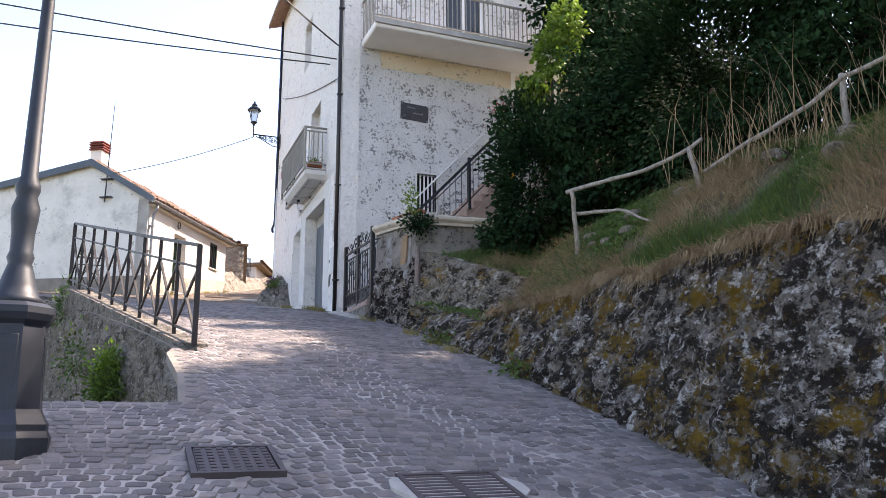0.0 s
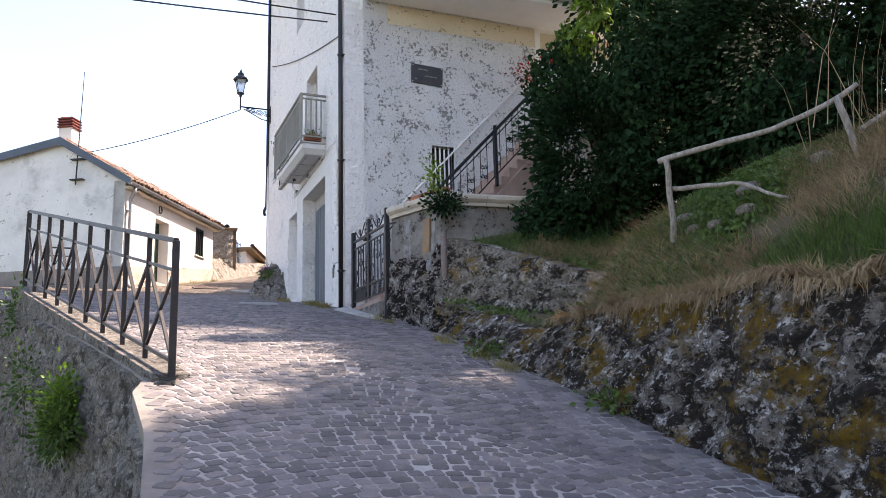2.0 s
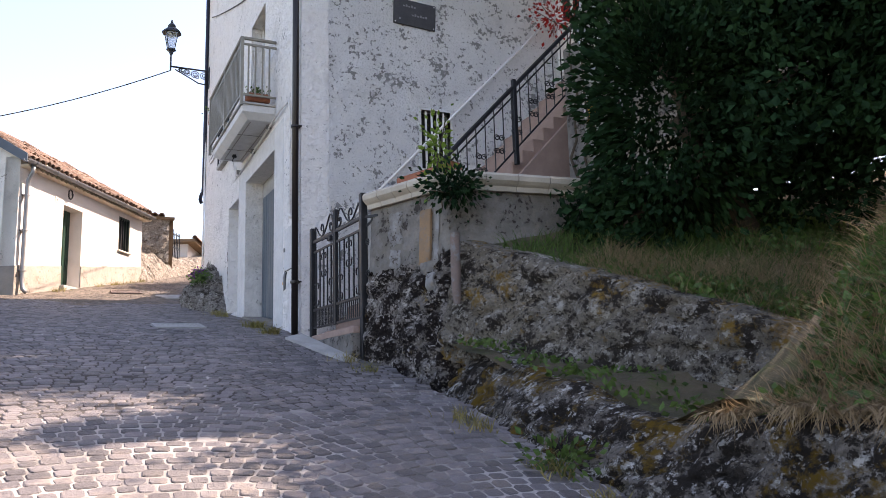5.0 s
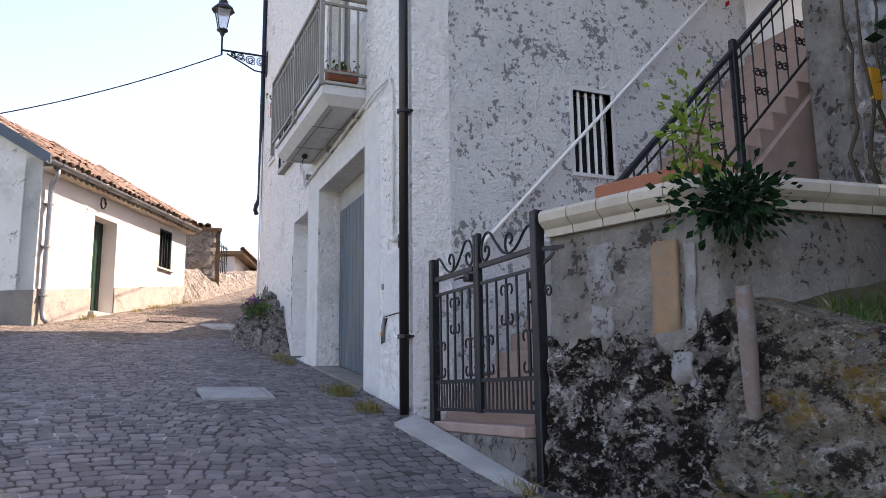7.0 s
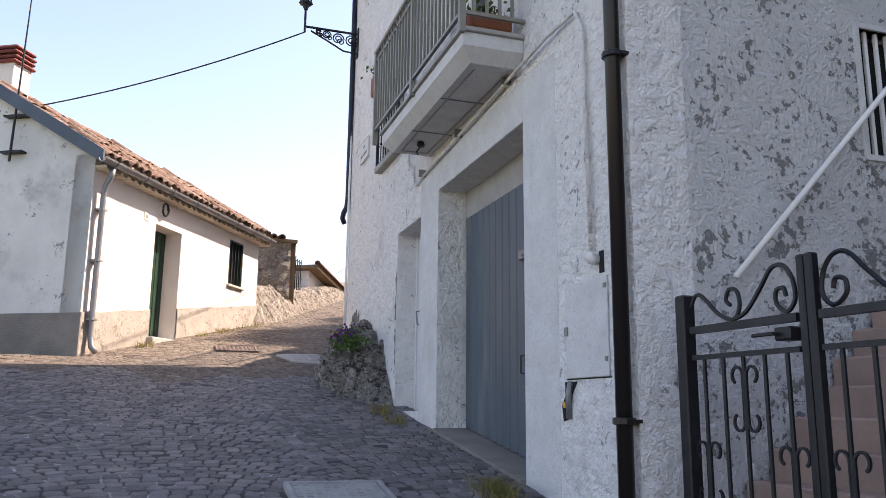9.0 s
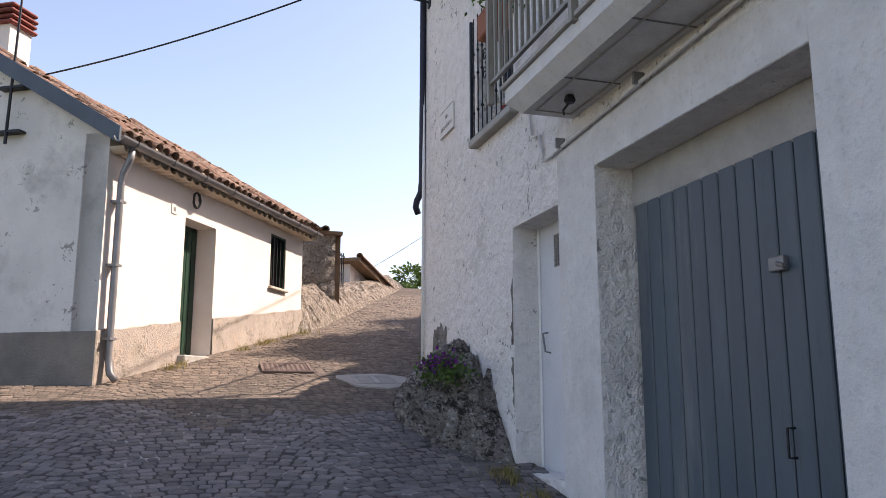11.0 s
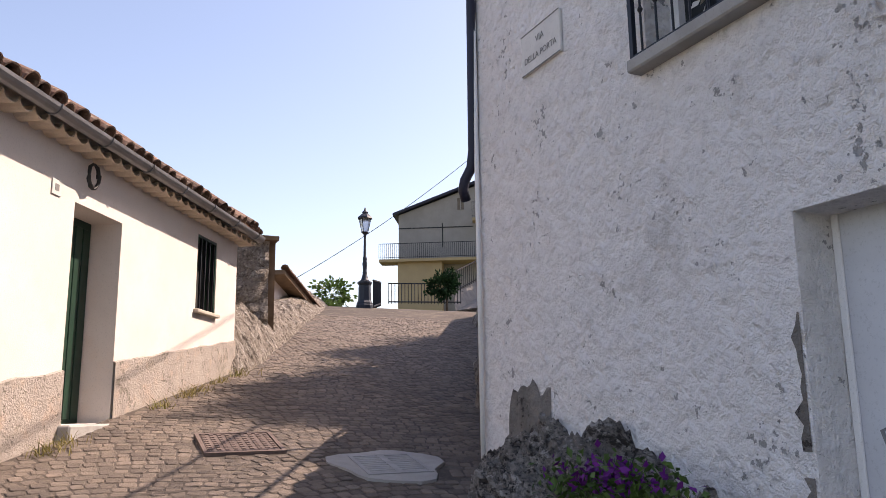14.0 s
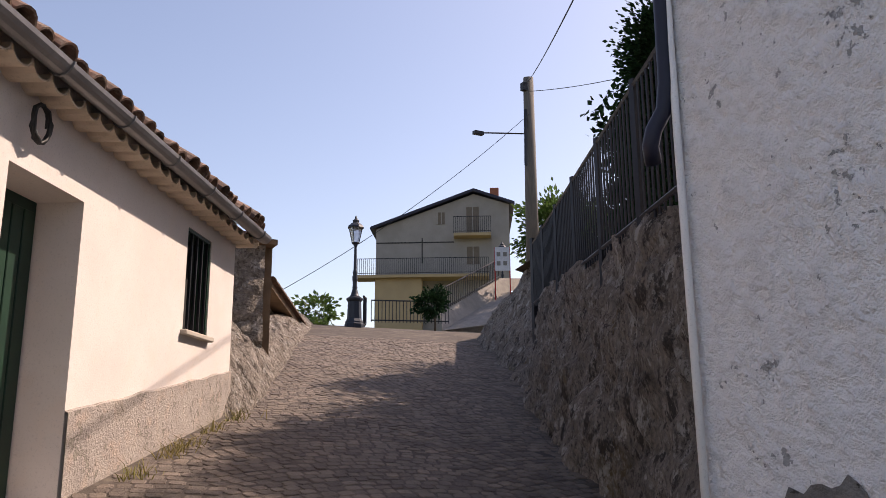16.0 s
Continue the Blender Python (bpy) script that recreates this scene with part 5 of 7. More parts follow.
ow = thing("old_garden_wall", (7.8, 13.6, 4.95), "lumpy whitewashed old masonry stub with bare vines", "wall")
part("face", grid(garden_wall, 70, 90), PEELED, ow, smooth=True)
part("core", Shape().box(7.1, 8.9, 13.6, 14.12, 4.9, 7.5, None, 0.08), STAINED, ow)
part("orange_tag", Shape().box(6.9, 7.02, 13.28, 13.31, 6.15, 6.42, None, 0.008), ORANGE, ow, "orange plastic tag")
for k in range(6):
    x0 = 6.7 + 0.17 * k
    part("bare_vine", Shape().tube([(x0 + 0.15 * noise.noise((i * 0.5, k, 0)), 13.3 + 0.05 * noise.noise((i * 0.6, k, 4)), 5.0 + i * 0.22) for i in range(12)], [0.022 - 0.0012 * i for i in range(12)], 5), BARK, ow, smooth=True)
pl = thing("window_box", (4.75, 13.2, 5.12), "long red-brown planter on the coping", "planter")
part("box", Shape().box(-0.08, 0.08, -0.45, 0.45, 0, 0.14, Matrix.Translation((4.62, 13.15, 5.125)) @ pose(0, 0, 0, 0, 0, 18), 0.012), TERRA, pl)


# ---- low house with the green door ----
M2 = pose(0.08, 25.0, 0, 0, 0, 60)          # local x along the facade, local y into the house
low_house = thing("house", (0.08, 25.0, 4.6), "low cream plastered house with tiled roof and green door", "house")
FL, GW, EZ, PK, PZ = 6.0, 9.0, 8.28, 2.0, 9.5   # facade length, gable width, eave, ridge


def local(s):
    s.m = M2
    return s


part("wall_facade", local(holed(Shape(), "y", 0, 0.35, 0, FL, 4.3, EZ, [(1.8, 2.68, 5.6, 7.58), (4.6, 5.24, 6.94, 7.89)])), CREAM, low_house, "sunlit cream street wall")
gb = Shape()
prof = [(0.0, 0.5), (0.0, EZ), (PK, PZ), (GW, PZ - (GW - PK) * 0.2), (GW, 0.5)]
for xx in ((0.0, 0.35), (FL - 0.35, FL)):
    vs = [(x, y if y > 0 else 0.003, z) for x in xx for y, z in prof]
    gb.add(vs, [(4, 3, 2, 1, 0), (5, 6, 7, 8, 9)] + [(j, (j + 1) % 5, (j + 1) % 5 + 5, j + 5) for j in range(5)])
part("wall_gable", local(gb), GABLE, low_house, "shaded stained gable wall")
part("wall_rear", local(Shape().box(0.35, FL - 0.35, GW - 0.35, GW, 0.5, 8.0)), GABLE, low_house)
PLINTH2 = (material("peeling_cream_plinth", (0.40, 0.35, 0.31), (0.32, 0.28, 0.25), 3, 0.95, c=(0.43, 0.34, 0.28), fine=45, bump=0.9, dist=0.018, spot=0.3, spot_col=(0.27, 0.24, 0.2), spot_scale=4, stain=0.6, stain_col=(0.27, 0.24, 0.19)))
for x0, x1 in ((0.0, 1.8), (2.68, FL)):
    n = 40
    pw = Shape()
    for i in range(n + 1):
        a = x0 + (x1 - x0) * i / n
        za = 5.8 + 0.142 * a + 0.025 * noise.noise((a * 3, 0, 0))
        pw.v += [(a, -0.035, 4.3), (a, -0.025, za), (a, 0.0, za + 0.01)]
    pw.f = [f for i in range(n) for f in ((3 * i, 3 * i + 3, 3 * i + 4, 3 * i + 1), (3 * i + 1, 3 * i + 4, 3 * i + 5, 3 * i + 2))]
    part("plinth", local(pw), PLINTH2, low_house, "rough cement plinth, crumbling towards the ground")
part("plinth_gable", local(Shape().box(-0.03, 0.0, -0.03, GW, 0.5, 5.8)), PLINTH, low_house, "dark rough cement plinth")
dr = local(Shape().box(1.8, 2.68, 0.33, 0.37, 5.6, 7.58))
door2 = part("door", dr, GREEN, low_house, "dark green planked door")
for i in range(6):
    part("door_plank", local(Shape().box(1.85 + i * 0.135, 1.85 + i * 0.135 + 0.12, 0.312, 0.329, 5.64, 7.5, None, 0.004)), GREEN, door2)
part("door_step", local(Shape().box(1.75, 2.75, -0.14, 0.33, 5.3, 5.598, None, 0.015)), CEMENT, low_house, "stone doorstep")
win = part("window", local(Shape().box(4.6, 5.24, 0.16, 0.2, 6.94, 7.89)), DARK, low_house, "dark barred window")
for i in range(5):
    x = 4.64 + i * 0.14
    part("bar", local(Shape().box(x - 0.012, x + 0.012, 0.02, 0.044, 6.94, 7.89)), IRON, win)
part("window_frame", local(Shape().box(4.6, 4.63, 0.01, 0.16, 6.94, 7.89).box(5.21, 5.24, 0.01, 0.16, 6.94, 7.89).box(4.63, 5.21, 0.01, 0.16, 7.86, 7.89)), GREEN, win)
part("window_sill", local(Shape().box(4.55, 5.29, -0.06, 0.16, 6.89, 6.938, None, 0.008)), COPING, win)
part("number_plate", local(Shape().box(1.42, 1.56, -0.012, 0.0, 7.56, 7.7, None, 0.003)), MARBLE, low_house, "small ceramic plate")
part("plate_mark", local(Shape().box(1.46, 1.52, -0.0145, -0.0125, 7.6, 7.66)), INK, low_house)
# roof deck, tiles, eave
up = (PZ - EZ) / PK
rk = Shape()
for y0, z0, y1, z1 in ((-0.2, EZ - 0.2 * up, PK, PZ), (PK, PZ, GW + 0.3, PZ - (GW + 0.3 - PK) * 0.2)):
    rk.add([(-0.12, y0, z0 + 0.02), (FL + 0.15, y0, z0 + 0.02), (FL + 0.15, y1, z1 + 0.02), (-0.12, y1, z1 + 0.02), (-0.12, y0, z0 + 0.1), (FL + 0.15, y0, z0 + 0.1), (FL + 0.15, y1, z1 + 0.1), (-0.12, y1, z1 + 0.1)],
           [(3, 2, 1, 0), (4, 5, 6, 7), (0, 1, 5, 4), (1, 2, 6, 5), (0, 4, 7, 3)])
roof2 = part("roof", local(rk), TILESOFFIT, low_house, "old terracotta pantile roof")
part("verge_flashing", local(Shape().add([(-0.16, -0.24, EZ - 0.24 * up - 0.06), (-0.16, PK, PZ - 0.08), (-0.16, PK, PZ + 0.16), (-0.16, -0.24, EZ - 0.24 * up + 0.16), (-0.12, -0.24, EZ - 0.24 * up - 0.06), (-0.12, PK, PZ - 0.08), (-0.12, PK, PZ + 0.16), (-0.12, -0.24, EZ - 0.24 * up + 0.16),
                                                     (-0.16, GW + 0.3, PZ - (GW + 0.3 - PK) * 0.2 - 0.06), (-0.16, GW + 0.3, PZ - (GW + 0.3 - PK) * 0.2 + 0.16)],
                                                    [(0, 1, 2, 3), (3, 2, 6, 7), (0, 4, 5, 1), (0, 3, 7, 4), (1, 8, 9, 2)])), FLASH, low_house, "slate-blue metal verge flashing")


def half_tile(r0, r1, ln, th=0.014, n=7):
    vs = []
    for x, r in ((0, r0), (ln, r1)):
        for rr_ in (r, r - th):
            vs += [(rr_ * math.cos(math.pi * j / n), x, rr_ * math.sin(math.pi * j / n)) for j in range(n + 1)]
    w = n + 1
    fs = []
    for j in range(n):
        fs += [(j, j + 1, 2 * w + j + 1, 2 * w + j), (w + j + 1, w + j, 3 * w + j, 3 * w + j + 1), (j + 1, j, w + j, w + j + 1), (2 * w + j, 2 * w + j + 1, 3 * w + j + 1, 3 * w + j)]
    fs += [(0, 2 * w, 3 * w, w), (n, w + n, 3 * w + n, 2 * w + n)]
    return Shape().add(vs, fs)


me_tile = bpy.data.meshes.new("roof_tile")
ht = half_tile(0.1, 0.075, 0.48)
me_tile.from_pydata(ht.v, [], ht.f)
me_tile.materials.append(TILE)
rt = random.Random(11)
slope = math.degrees(math.atan(up))
for i in range(31):
    for j in range(6):
        t = new("roof_tile", me_tile)
        t.parent = roof2
        y = -0.26 + j * 0.38 + rt.uniform(-.02, .02)
        m = M2 @ pose(0.0 + i * 0.2 + rt.uniform(-.03, .03), y + rt.uniform(-.05, .03), EZ + y * up + 0.055 + rt.uniform(0, .035), slope + rt.uniform(-4, 6), rt.uniform(-9, 9), rt.uniform(-6, 6))
        t.matrix_basis = Matrix.Translation(-ORIGIN[low_house]) @ m
cnl = Shape()
for i in range(31):
    x = 0.1 + i * 0.2
    h = half_tile(0.098, 0.095, 0.22)
    cnl.add([M2.inverted() @ (M2 @ Vector((x + p[0], -0.2 + p[1], EZ - 0.2 * up - 0.06 - p[2] * 0.8))) for p in h.v], h.f)
part("eave_tiles", local(cnl), TILESOFFIT, low_house, "row of upturned eave tiles, coloured pale for bounced light")
gt = Shape()
n = 8
pts = [[(x, -0.27 + 0.075 * math.cos(math.pi + math.pi * j / n) * k, EZ - 0.25 * up + 0.03 + 0.075 * math.sin(math.pi + math.pi * j / n) * k) for j in range(n + 1)] for x in (-0.2, FL + 0.2) for k in (1.0, 0.9)]
w = n + 1
gt.add(sum(pts, []), [f for j in range(n) for f in ((j, j + 1, 2 * w + j + 1, 2 * w + j), (w + j + 1, w + j, 3 * w + j, 3 * w + j + 1))] + [(j, w + j, w + j + 1, j + 1) for j in range(n)])
part("gutter", local(gt), ZINC, low_house, "half-round zinc gutter")
for i in range(8):
    x = 0.1 + i * 0.83
    part("gutter_bracket", local(Shape().tube([(x, -0.27 + 0.082 * math.cos(math.pi + math.pi * j / 8), EZ - 0.25 * up + 0.03 + 0.082 * math.sin(math.pi + math.pi * j / 8)) for j in range(9)], 0.009, 4)), ZINC, low_house)
part("downpipe", local(Shape().tube([(0.12, -0.24, EZ - 0.2), (0.12, -0.22, EZ - 0.35), (0.14, -0.12, EZ - 0.5), (0.14, -0.1, EZ - 0.65), (0.16, -0.085, 5.5), (0.16, -0.12, 5.3), (0.16, -0.2, 5.22)], 0.045, 9)), ZINC, low_house, "zinc downpipe with a kicked foot", smooth=True)
for z in (5.7, 6.6, 7.4):
    part("pipe_clip", local(Shape().box(0.09, 0.22, -0.14, -0.0, z, z + 0.03)), ZINC, low_house)
CHIMNEYRED = material("dark_red_clay", (0.2, 0.05, 0.04), (0.14, 0.04, 0.035), 8, 0.8, fine=50, bump=0.3, dist=0.004)
ch = part("chimney", local(Shape().box(0.3, 0.7, PK - 0.05, PK + 0.35, 9.2, 10.1)), CREAM, low_house, "short rendered chimney")
for i in range(4):
    part("cap_tile", local(Shape().box(0.24 + 0.02 * (i % 2), 0.76 - 0.02 * (i % 2), PK - 0.11, PK + 0.41, 10.1 + i * 0.085, 10.155 + i * 0.085, None, 0.02)), CHIMNEYRED, ch, "terracotta cap course")
    part("cap_block", local(Shape().box(0.32, 0.68, PK - 0.03, PK + 0.33, 10.155 + i * 0.085, 10.185 + i * 0.085)), CHIMNEYRED, ch)
an = thing("antenna", tuple(M2 @ Vector((-0.1, PK - 0.55, 8.0))), "thin metal antenna pole bracketed to the gable", "antenna")
part("pole", local(Shape().tube([(-0.12, PK - 0.55, 8.2), (-0.12, PK - 0.62, 11.6)], [0.022, 0.008], 6)), IRON, an)
for z in (8.35, 8.95):
    part("bracket", local(Shape().box(-0.13, 0.0, PK - 0.75, PK - 0.35, z, z + 0.03)), IRON, an)
hk = thing("cable_coil", tuple(M2 @ Vector((1.95, -0.05, 7.75))), "coil of black cable hung under the eave", "cable")
part("coil", local(Shape().tube([(1.95 + 0.09 * math.cos(a * 0.5) + 0.004 * (a % 5), -0.06 - 0.004 * (a % 7), 7.86 + 0.12 * math.sin(a * 0.5)) for a in range(40)], 0.012, 5)), WIRE, hk, smooth=True)


# ---- stone ruin, further roofs and embankment ----
ruin = thing("house", (3.4, 34.6, 6.4), "small rough stone outbuilding with ragged roof edge", "house")
M3 = pose(0.98, 33.2, 0, 0, 0, 0)
rw = Shape(M3)
for p0, p1 in (((0, 0), (3.2, 0)), ((3.2, 0), (3.2, 3.4))):
    n, k = 40, 22
    base = len(rw.v)
    for j in range(k + 1):
        for i in range(n + 1):
            x, y = p0[0] + (p1[0] - p0[0]) * i / n, p0[1] + (p1[1] - p0[1]) * i / n
            z = 5.8 + 3.0 * j / k - 0.0
            b = rubble((x + 7, y, z), 0.28, 0.07)
            rw.v.append((x + (b - 0.07 if p0[0] == p1[0] else 0), y - (b if p0[1] == p1[1] else 0), z + (0.12 * noise.noise((i * 0.5, 0, 0)) if j == k else 0)))
    rw.f += [(base + j * (n + 1) + i, base + j * (n + 1) + i + 1, base + (j + 1) * (n + 1) + i + 1, base + (j + 1) * (n + 1) + i) for j in range(k) for i in range(n)]
part("wall", rw, stonewall("brown_outbuilding_masonry", 0.26, (0.36, 0.32, 0.28), (0.27, 0.235, 0.2), (0.1, 0.085, 0.07), (0.46, 0.43, 0.39), (0.2, 0.16, 0.08), 0.56, 0.56, 0.68, dist=0.05), ruin)
rr2 = Shape(M3)
for i in range(15):
    for j in range(8):
        h = half_tile(0.1, 0.08, 0.46)
        rr2.add([(-0.15 + i * 0.22 + p[0] + 0.03 * noise.noise((i, j, 1)), -0.25 + j * 0.45 + p[1], 8.83 + 0.06 * j + p[2] + 0.05 * noise.noise((i, j, 7))) for p in h.v], h.f)
part("roof", rr2, TILE, ruin, "ragged old tile roof")
part("roof_deck", Shape(M3).box(-0.1, 3.35, -0.15, 3.4, 8.74, 8.82), TIMBER, ruin)
part("corner_post", Shape(M3).box(3.22, 3.34, 0.1, 0.22, 6.8, 8.74), TIMBER, ruin, "brown timber post")

barn = thing("house", (7.0, 42.0, 7.0), "low outbuilding with a sloping tiled roof edge", "house")
M4 = pose(5.6, 39.3, -0.5, 0, 0, 62)
part("wall", Shape(M4).add([(0, 0, 5.5), (6.2, 0, 5.5), (6.2, 0, 8.75), (0, 0, 9.6), (0, 4, 5.5), (6.2, 4, 5.5), (6.2, 4, 8.75), (0, 4, 9.6)], [(0, 1, 2, 3), (0, 3, 7, 4), (1, 5, 6, 2), (4, 7, 6, 5)]), CREAM, barn)
bt = Shape(M4)
part("roof", Shape(M4).add([(-0.3, -0.4, 9.72), (6.6, -0.4, 8.77), (6.6, 4.2, 8.77), (-0.3, 4.2, 9.72), (-0.3, -0.4, 9.6), (6.6, -0.4, 8.65), (6.6, 4.2, 8.65), (-0.3, 4.2, 9.6)], [(0, 1, 2, 3), (7, 6, 5, 4), (0, 4, 5, 1), (1, 5, 6, 2), (0, 3, 7, 4)]), TIMBER, barn, "timber roof edge")
for i in range(18):
    h = half_tile(0.11, 0.09, 0.5)
    bt.add([(-0.3 + i * 0.37 + p[1], -0.4 + p[0] * 1.0, 9.75 - i * 0.37 * 0.138 + p[2] - p[1] * 0.13) for p in h.v], h.f)
part("verge_tiles", bt, TILE, barn)


def embank(u, v):
    """Stony slope between the lane and the upper houses."""
    a = Vector((2.95, 29.9)).lerp(Vector((8.4, 44.5)), u)
    nr = Vector((-0.93, 0.36))
    p = a + nr * (2.2 * v - 0.3)
    k = min(1.0, v * 3.2)
    end = min(1.0, u * 30 + 0.05)
    rough = 0.1 if k < 1.0 else 0.03
    z = gz(a.y) - 0.12 + end * ((1.05 - 0.5 * min(1.0, u * 2.2)) * k ** 0.7 + 0.12 * v) + rough * noise.noise((p.x * 2, p.y * 2, 1)) + rough * noise.noise((p.x * 7, p.y * 7, 2))
    return (p.x, p.y, z)


tagged(grid(embank, 160, 30).make("embankment", ROCK, smooth=False), "stony embankment rising from the lane edge", "embankment", kind="structure")
gatee = thing("iron_gate", (5.1, 36.2, 8.2), "small dark iron gate on the embankment", "gate")
M5 = pose(4.5, 35.75, 8.0, 0, 0, 62)
for i in range(7):
    part("bar", Shape(M5).box(i * 0.16, i * 0.16 + 0.025, 0, 0.025, -0.4, 0.95 + 0.05 * math.sin(i)), IRON, gatee)
for z in (-0.2, 0.3, 0.8):
    part("rail", Shape(M5).box(0, 1.0, -0.02, 0.0, z, z + 0.04), IRON, gatee)

# ---- rock wall beyond the white house, with garden fence ----
RB = [Vector(p) for p in ((4.15, 24.5, 0), (5.15, 26.6, 0), (6.2, 28.7, 0), (8.0, 32.2, 0), (9.7, 35.7, 0), (12.2, 41.0, 0), (17, 46, 0))]
RT = [7.45, 7.65, 7.85, 8.15, 9.75, 10.4, 11.2]


def along(pts, u):
    k = u * (len(pts) - 1)
    i = min(int(k), len(pts) - 2)
    return pts[i].lerp(pts[i + 1], k - i), i, k - i


def rock_wall(u, v):
    p, i, q = along(RB, u)
    z0, z1 = gz(p.y) - 0.2, RT[i] + (RT[i + 1] - RT[i]) * q
    n_ = Vector((0.88, -0.42, 0))
    z = z0 + (z1 - z0) * min(1.0, v / 0.8)
    back = 0.5 * v + (max(0, v - 0.8) / 0.2) * 1.6 + min(1.0, max(0, u - 0.45) * 6) * 1.5 * v
    f = 0.24 * noise.fractal((p.x * 1.1, p.y * 1.1, z * 0.9), 0.8, 2.2, 5) + 0.12 * abs(noise.noise((p.x * 4, p.y * 4, z * 2.5)))
    p = p + n_ * (back - f)
    return (p.x, p.y, z + 0.1 * f)


tagged(grid(rock_wall, 300, 70).make("rock_face", ROCK, smooth=False), "weathered brown limestone rock face beside the lane", "rock", kind="structure")
tagged(grid(lambda u, v: ((p := along(RB, u)[0]) and (p.x + 1.0 + 12 * v * 1.0, p.y - 0.6 - 4 * v, float(np.interp(u * 6, range(7), RT)) - 0.02 + 0.6 * v)), 30, 8).make("garden_ground", EARTH), "garden earth above the rock face", "ground", kind="structure")


def garden_fence():
    f = thing("fence", (6.8, 29.2, 7.7), "dark iron garden fence along the top of the rock", "fence")
    A, B = Vector((4.45, 24.65, 7.42)), Vector((9.0, 33.2, 8.1))
    n = 72
    for i in range(n + 1):
        p = A.lerp(B, i / n)
        part("bar", Shape().tube([p, p + Vector((0, 0, 1.15))], 0.011, 4), IRON, f)
    for i in range(0, n + 1, 12):
        p = A.lerp(B, i / n)
        part("post", Shape().box(p.x - 0.025, p.x + 0.025, p.y - 0.025, p.y + 0.025, p.z - 0.4, p.z + 1.2), IRON, f)
    for z in (0.08, 1.15):
        part("rail", Shape().tube([A + Vector((0, 0, z)), B + Vector((0, 0, z))], 0.022, 5), IRON, f)
    part("post", Shape().box(8.97, 9.05, 33.17, 33.25, 7.2, 9.35), IRON, f)


garden_fence()

# rock outcrop and cushion plant at the foot of the white house


def outcrop(u, v):
    y = 21.25 + 3.35 * u
    a = v * math.pi * 0.5
    r = 0.62 * (math.sin(math.pi * min(1, u * 1.02 + 0.02)) ** 0.5)
    hgt = 0.72 * (0.45 + 0.75 * math.sin(math.pi * min(1, u * 0.75 + 0.2))) * min(1, u * 4 + 0.1) * min(1, (1 - u) * 5 + 0.35)
    f = 1 + 0.2 * noise.fractal((y * 3.0, math.cos(a) * 2.6, math.sin(a) * 2.6), 0.6, 2.2, 6) + 0.12 * abs(noise.noise((y * 9, a * 7, 3)))
    return (HX + 0.02 - r * math.cos(a) * f, y, gz(y) - 0.15 + hgt * math.sin(a) * f)


tagged(grid(outcrop, 170, 70).make("rock_outcrop", LIMESTONE, smooth=False), "rough limestone outcrop under the house corner", "rock", kind="structure")
fl = thing("flowering_plant", (3.7, 22.95, 5.5), "cushion of purple aubrieta flowers on the rock", "plant")
rs = np.random.RandomState(21)
q = rs.normal(size=(700, 3)) * [0.09, 0.26, 0.07] + [3.58, 22.2, 5.3]
part("foliage", leaves(q, 0.05, 22), IVY, fl)
q = rs.normal(size=(230, 3)) * [0.07, 0.2, 0.04] + [3.54, 22.2, 5.36]
part("flowers", leaves(q, 0.045, 23), PURPLE, fl, "purple petals")


# ---- far house on the hilltop ----
far_house = thing("house", (26.5, 70.6, 12.8), "three-storey grey-white house with balconies and dark roof edge", "house")
MF = pose(22.35, 72.93, 0, 0, 0, -29.7)
FW = 9.5
Z = lambda py: 19.85 - (py - 405) * 0.0398
Xf = lambda px: (px - 666) * 0.0406
FHX = [(Xf(825), Xf(847), Z(421), Z(368)), (Xf(775), Xf(787), Z(399), Z(377)), (Xf(825), Xf(847), Z(473), Z(441))]
part("wall_front", Shape(MF).add([(0, 0, 11.5), (FW, 0, 11.5), (FW, 0, 21.5), (Xf(838), 0, 22.3), (0, 0, 19.8), (0, 9, 11.5), (FW, 9, 11.5), (FW, 9, 21.5), (Xf(838), 9, 22.3), (0, 9, 19.8)],
                                 [(0, 1, 2, 3, 4), (9, 8, 7, 6, 5), (0, 4, 9, 5), (1, 6, 7, 2)]), FARWHITE, far_house)
part("roof", Shape(MF).add([(-0.4, -0.4, 19.72), (Xf(838), -0.4, 22.42), (FW + 0.4, -0.4, 21.4), (-0.4, 9.4, 19.72), (Xf(838), 9.4, 22.42), (FW + 0.4, 9.4, 21.4), (-0.4, -0.4, 19.9), (Xf(838), -0.4, 22.62), (FW + 0.4, -0.4, 21.6), (-0.4, 9.4, 19.9), (Xf(838), 9.4, 22.62), (FW + 0.4, 9.4, 21.6)],
                           [(0, 1, 4, 3), (1, 2, 5, 4), (6, 9, 10, 7), (7, 10, 11, 8), (0, 6, 7, 1), (1, 7, 8, 2), (0, 3, 9, 6), (2, 8, 11, 5)]), BLUECABLE, far_house, "dark blue-edged roof")
part("chimney", Shape(MF).box(Xf(868), Xf(884), 1.5, 2.2, 21.5, 23.2, None, 0.03), TERRA, far_house, "brick chimney")
for x0, x1, z0, z1 in FHX:
    wv = part("window", Shape(MF).box(x0, x1, -0.03, 0.0, z0, z1), SHUTTER, far_house, "brown shuttered window")
    part("frame", Shape(MF).box(x0 - 0.08, x0, -0.04, 0, z0, z1).box(x1, x1 + 0.08, -0.04, 0, z0, z1).box((x0 + x1) / 2 - 0.03, (x0 + x1) / 2 + 0.03, -0.045, -0.031, z0, z1), FARWHITE, wv)


